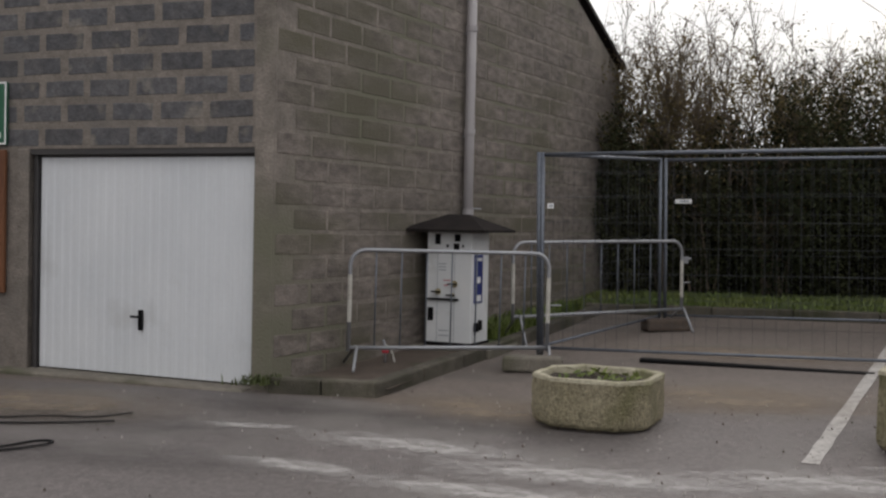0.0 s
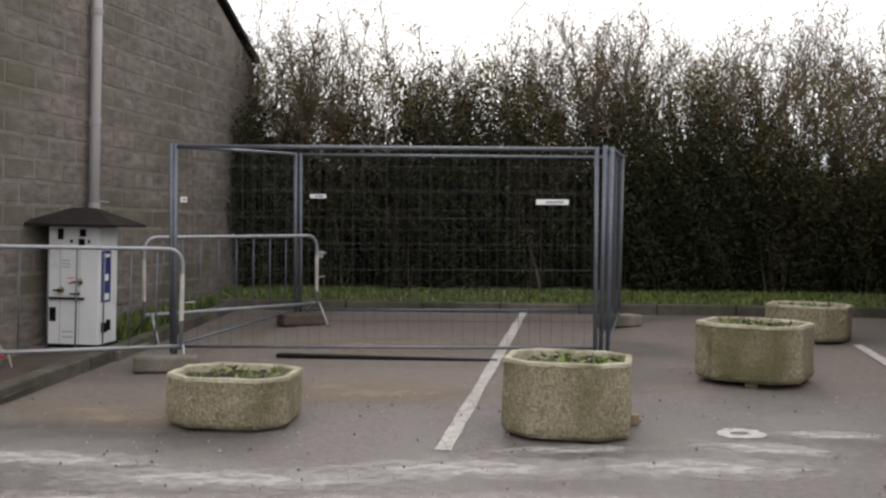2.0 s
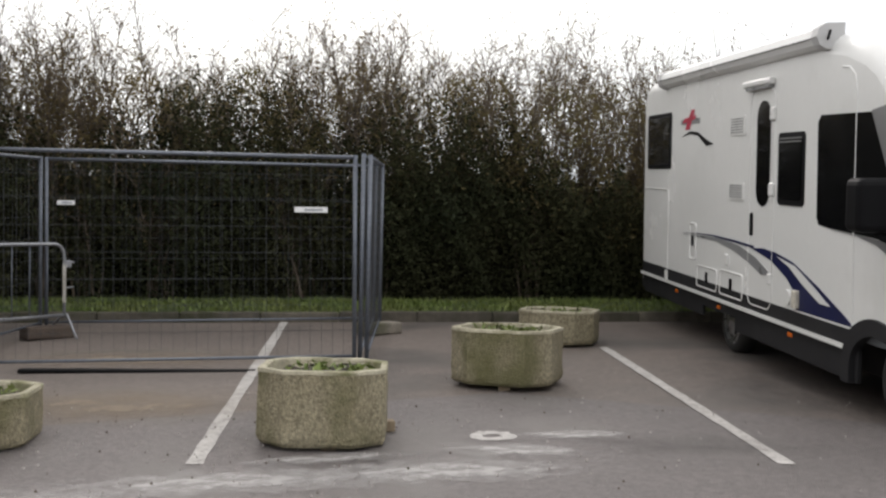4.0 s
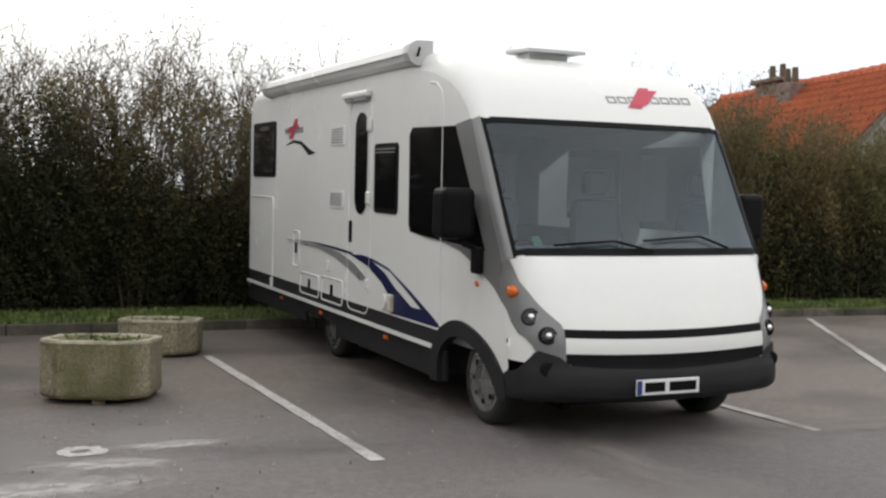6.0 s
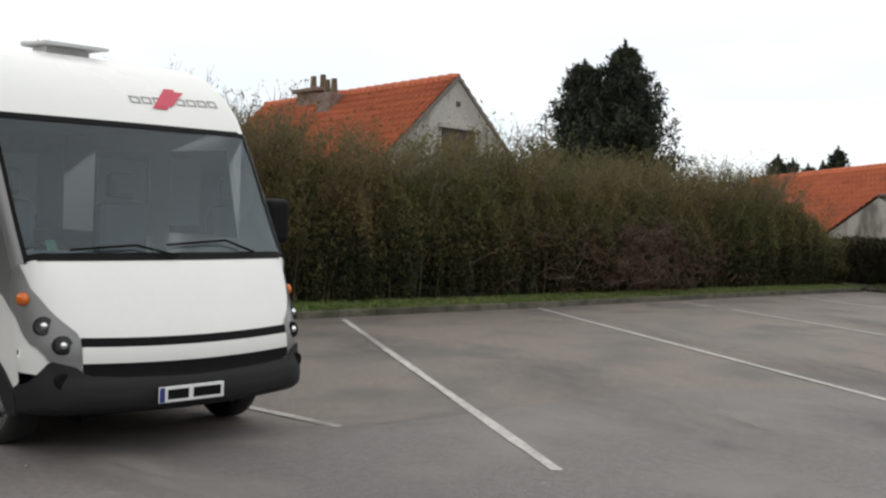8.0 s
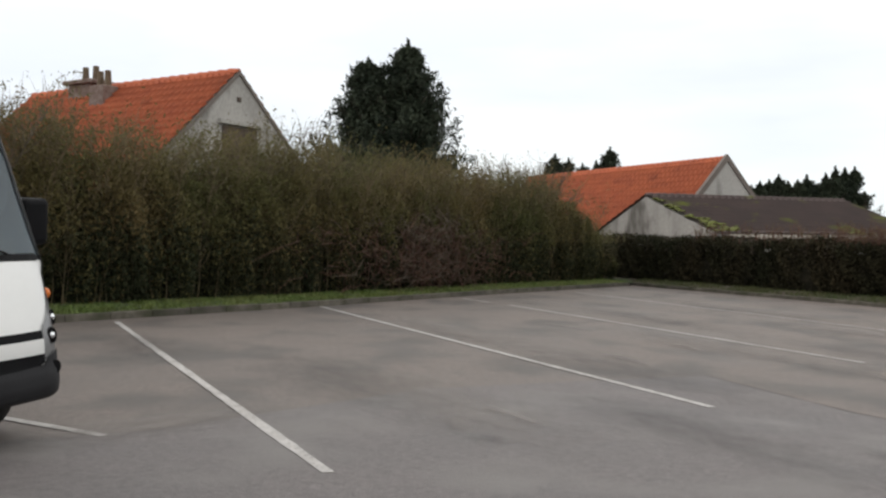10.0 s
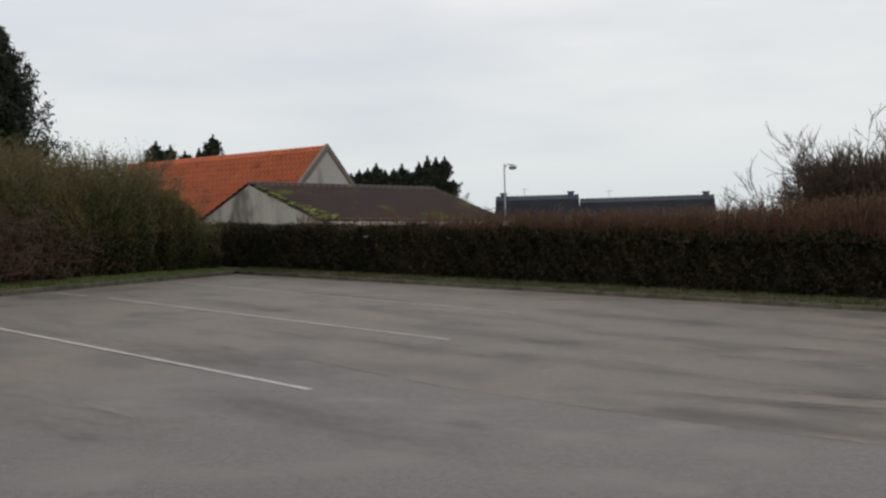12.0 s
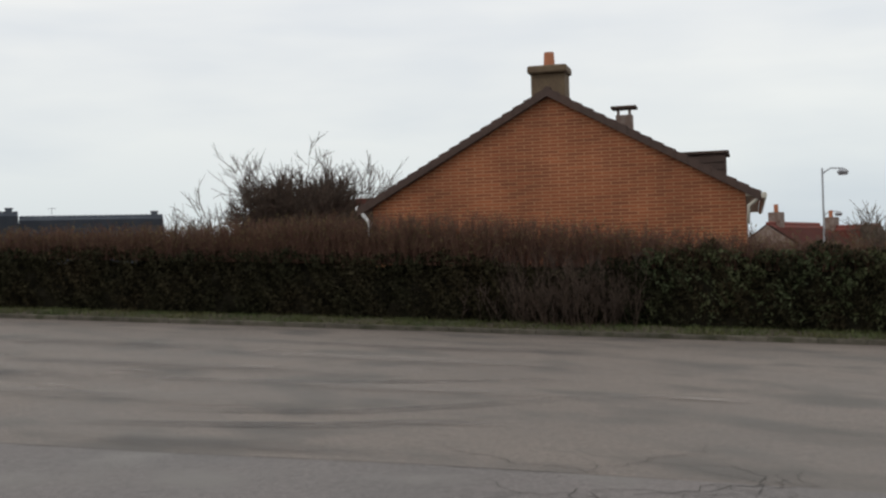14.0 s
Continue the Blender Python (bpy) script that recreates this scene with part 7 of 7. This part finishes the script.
# windows, vents, door and hatches of the near side
for x0, x1, z0, z1 in ((5.84, 6.90, 1.85, 2.53), (1.83, 2.42, 1.54, 2.18)):
    w = side_plate("side_window", rounded(x0, x1, z0, z1, 0.05), BLACK, 0.010, label="dark framed side window")
    pane = bmesh.new()
    prism(pane, rounded(x0 + 0.05, x1 - 0.05, z0 + 0.05, z1 - 0.05, 0.04), 0.010, 0.016, Matrix(((1, 0, 0, 0), (0, 0, 1, NEAR_Y), (0, 1, 0, 0), (0, 0, 0, 1))))
    part("pane", pane, DARK_GLASS, w)
    if x0 < 3:
        part("vent_bar", box(boxed(x0 + 0.06, x1 - 0.06, NEAR_Y + 0.01, NEAR_Y + 0.022, z1 - 0.09, z1 - 0.075), x0 + 0.06, x1 - 0.06, NEAR_Y + 0.01, NEAR_Y + 0.022, z1 - 0.06, z1 - 0.045), PILLAR, w)
for z0, z1 in ((2.19, 2.38), (1.55, 1.72)):
    v = side_plate("side_vent", rounded(3.29, 3.74, z0, z1, 0.02), VAN_WHITE, 0.012, label="white louvred vent")
    for k in range(6):
        z = z0 + 0.028 + k * (z1 - z0 - 0.056) / 5
        part("louvre", boxed(3.34, 3.69, NEAR_Y + 0.011, NEAR_Y + 0.014, z - 0.006, z + 0.006), DECAL_GREY, v)
door = outline_tube("entrance_door", rounded(2.52, 3.14, 0.56, 2.60, 0.12), 0.007, VAN_WHITE, label="white entrance door")
pane = bmesh.new()
prism(pane, rounded(2.63, 2.96, 1.51, 2.49, 0.16, 8), 0.0, 0.010, Matrix(((1, 0, 0, 0), (0, 0, 1, NEAR_Y), (0, 1, 0, 0), (0, 0, 0, 1))))
part("door_window", pane, DARK_GLASS, door, "narrow dark door window")
for z in (2.30, 1.61):
    part("hinge", boxed(2.50, 2.60, NEAR_Y, NEAR_Y + 0.03, z, z + 0.12, 0.01), VAN_WHITE, door)
part("door_handle", boxed(3.03, 3.09, NEAR_Y, NEAR_Y + 0.02, 1.22, 1.44, 0.01), BLACK, door, "black door handle")
part("door_catch", boxed(2.52, 2.60, NEAR_Y, NEAR_Y + 0.022, 0.80, 0.90, 0.01), VAN_WHITE, door)
lamp = vpart("awning_lamp", boxed(2.54, 3.25, NEAR_Y, NEAR_Y + 0.06, 2.63, 2.69, 0.015, 2), VAN_WHITE, label="white porch lamp over the door")
part("lamp_lip", boxed(2.58, 3.2, NEAR_Y, NEAR_Y + 0.045, 2.60, 2.63), DECAL_GREY, lamp)
outline_tube("rear_locker", [(7.05, 1.60), (6.0, 1.60), (5.93, 1.585), (5.92, 1.5), (5.92, 0.52)], 0.009, VAN_WHITE, False, "white rear locker outline")
for x0, x1, z0, z1 in ((4.06, 4.74, 0.56, 0.79), (3.28, 3.96, 0.56, 0.81), (4.80, 5.04, 0.84, 1.24)):
    h = outline_tube("hatch_frame", rounded(x0, x1, z0, z1, 0.045), 0.010, VAN_WHITE, label="white service hatch frame")
    part("hatch_catch", boxed((x0 + x1) / 2 - 0.03, (x0 + x1) / 2 + 0.03, NEAR_Y + 0.004, NEAR_Y + 0.014, (z0 + z1) / 2 - 0.05, (z0 + z1) / 2 + 0.06), BLACK, h)
for x, z in ((3.75, 0.93), (5.93, 0.56)):
    vpart("locker_catch", boxed(x - 0.05, x + 0.04, NEAR_Y, NEAR_Y + 0.025, z - 0.06, z + 0.06, 0.01), VAN_WHITE)
vpart("filler_cap", rod(bmesh.new(), (2.12, NEAR_Y, 0.73), (2.12, NEAR_Y + 0.02, 0.73), 0.07, seg=16), VAN_WHITE)
vpart("grab_handle", boxed(1.86, 1.95, NEAR_Y, NEAR_Y + 0.05, 0.66, 0.82, 0.015, 2), CREAM, label="cream step handle")
side_plate("navy_swoosh", [(3.05, 1.10), (2.75, 1.12), (2.45, 1.105), (2.04, 1.05), (1.52, 0.90), (1.04, 0.74), (0.80, 0.652), (1.95, 0.645), (1.88, 0.74), (2.17, 0.90), (2.54, 1.02)], NAVY, 0.0065, label="navy blue swoosh decal")
side_plate("white_slash", [(2.42, 1.075), (1.97, 1.02), (1.58, 0.885), (1.24, 0.76), (1.45, 0.76), (1.83, 0.885), (2.10, 1.0)], VAN_WHITE, 0.0085)
side_plate("grey_swoosh", [(5.26, 1.105), (4.08, 1.095), (3.5, 1.03), (3.1, 0.95), (2.78, 0.87), (2.50, 0.88), (2.93, 1.02), (3.40, 1.10), (4.0, 1.135)], DECAL_GREY, 0.0065, label="grey swoosh decal")
side_plate("black_swoosh", [(5.3, 1.125), (4.2, 1.14), (3.5, 1.12), (3.0, 1.10), (3.0, 1.125), (3.5, 1.145), (4.2, 1.155)], NAVY, 0.0075)
mark = side_plate("side_mark", [(5.45, 2.42), (5.45, 2.36), (4.75, 2.36), (4.75, 2.42)], DECAL_GREY, 0.006, label="small grey and red side mark")
bm = bmesh.new()
for out in ([(5.28, 2.30), (5.12, 2.30), (4.92, 2.52), (5.05, 2.52)], [(5.38, 2.37), (4.90, 2.41), (4.88, 2.45), (5.30, 2.43)]):
    prism(bm, out, 0.006, 0.009, Matrix(((1, 0, 0, 0), (0, 0, 1, NEAR_Y), (0, 1, 0, 0), (0, 0, 0, 1))))
part("red_stroke", bm, DECAL_RED, mark, "red stroke")
side_plate("mark_arc", [(5.42, 2.22), (5.1, 2.25), (4.8, 2.22), (4.5, 2.10), (4.26, 2.12), (4.5, 2.17), (4.8, 2.26), (5.1, 2.28)], BLACK, 0.006)
for x in (2.10, 4.03, 5.57):
    vpart("side_marker", boxed(x - 0.05, x + 0.05, NEAR_Y - 0.022, NEAR_Y - 0.008, 0.385, 0.425, 0.006), ORANGE, label="orange side marker")
vpart("side_repeater", rod(bmesh.new(), (0.18, NEAR_Y, 1.08), (0.18, NEAR_Y + 0.012, 1.08), 0.022, seg=10), ORANGE)

# awning and roof fittings
AW = [(NEAR_Y - 0.10, 2.83), (NEAR_Y + 0.03, 2.83), (NEAR_Y + 0.085, 2.86), (NEAR_Y + 0.11, 2.92), (NEAR_Y + 0.095, 2.98), (NEAR_Y + 0.04, 3.015), (NEAR_Y - 0.10, 3.02)]
bm = bmesh.new()
prism(bm, AW, 1.50, 6.00, Matrix(((0, 0, 1, 0), (1, 0, 0, 0), (0, 1, 0, 0), (0, 0, 0, 1))))
aw = vpart("awning_case", bm, VAN_WHITE, label="rolled white awning case")
for x in (1.38, 6.00):
    bm = bmesh.new()
    prism(bm, [(NEAR_Y + (y - NEAR_Y) * 1.12, 2.925 + (z - 2.925) * 1.14) for y, z in AW], x, x + 0.12, Matrix(((0, 0, 1, 0), (1, 0, 0, 0), (0, 1, 0, 0), (0, 0, 0, 1))))
    part("end_cap", bm, CAP, aw, "pale grey awning end cap")
part("crank_eye", rod(bmesh.new(), (1.38, NEAR_Y + 0.03, 2.9), (1.27, NEAR_Y + 0.06, 2.95), 0.012, seg=6), BLACK, aw)
part("case_lip", boxed(1.50, 6.00, NEAR_Y + 0.10, NEAR_Y + 0.116, 2.91, 2.918), DECAL_GREY, aw)
bm = boxed(1.06, 1.50, -1.34, -0.76, 2.975, 3.025, 0.024, 3)
for v in bm.verts:
    if v.co.z > 3.0:
        v.co.z -= 0.03 * max(0, (1.38 - v.co.x)) / 0.33
h = vpart("roof_hatch", bm, CAP, label="low pale grey roof hatch")
part("hatch_base", boxed(1.22, 1.46, -1.24, -0.86, 2.86, 2.976), VAN_WHITE, h, "white hatch base")

# front wheel arch flare
arch = smooth_line([(0.98, 0.22), (0.97, 0.45), (0.84, 0.64), (0.56, 0.755), (0.26, 0.74), (-0.05, 0.64), (-0.25, 0.505), (-0.35, 0.39), (-0.37, 0.30)])
inner = smooth_line([(0.84, 0.22), (0.83, 0.42), (0.73, 0.545), (0.53, 0.63), (0.28, 0.62), (0.04, 0.535), (-0.12, 0.42), (-0.20, 0.34), (-0.23, 0.29)])
bm = bmesh.new()
mrot = Matrix(((1, 0, 0, 0), (0, 0, 1, NEAR_Y), (0, 1, 0, 0), (0, 0, 0, 1)))
prism(bm, arch + inner[::-1], -0.05, 0.025, mrot)
vpart("arch_flare", bm, VAN_GREY, label="dark grey wheel arch flare")


def wheel(x, y, out):
    r, w = 0.345, 0.20
    bm = bmesh.new()
    prof = [(r - 0.10, 0.0), (r - 0.05, -0.012), (r - 0.015, 0.012), (r, 0.04), (r, w - 0.04), (r - 0.015, w - 0.012), (r - 0.05, w)]
    n = 40
    rings = [[bm.verts.new((x + pr * math.cos(k * math.tau / n), y - out * yy, r + pr * math.sin(k * math.tau / n))) for k in range(n)] for pr, yy in prof]
    for u, v in zip(rings, rings[1:]):
        for k in range(n):
            bm.faces.new((u[k], u[(k + 1) % n], v[(k + 1) % n], v[k]))
    t = vpart("wheel", bm, TYRE, label="black tyre with a silver cover", smooth=True, raked=False)
    bm = bmesh.new()
    prof = [(r - 0.095, 0.0), (r - 0.115, -0.012), (r - 0.13, 0.012), (r - 0.20, -0.008), (0.08, -0.018), (0.06, -0.03), (0.0, -0.032)]
    rings = [[bm.verts.new((x + pr * math.cos(k * math.tau / n), y - out * yy, r + pr * math.sin(k * math.tau / n))) for k in range(n)] for pr, yy in prof]
    for u, v in zip(rings, rings[1:]):
        for k in range(n):
            bm.faces.new((u[k], u[(k + 1) % n], v[(k + 1) % n], v[k]))
    part("wheel_cover", bm, RIM_M, t, "silver wheel cover", smooth=True)
    for k in range(8):
        a = k * math.tau / 8
        c = Vector((x + 0.165 * math.cos(a), y, r + 0.165 * math.sin(a)))
        part("cover_hole", rod(bmesh.new(), c + Vector((0, out * 0.004, 0)), c + Vector((0, out * 0.010, 0)), 0.022, seg=8), BLACK, t)


for x in (0.20, 4.18):
    wheel(x, NEAR_Y - 0.09 if x < 1 else NEAR_Y - 0.22, 1)
    wheel(x, FAR_Y + 0.09 if x < 1 else FAR_Y + 0.22, -1)
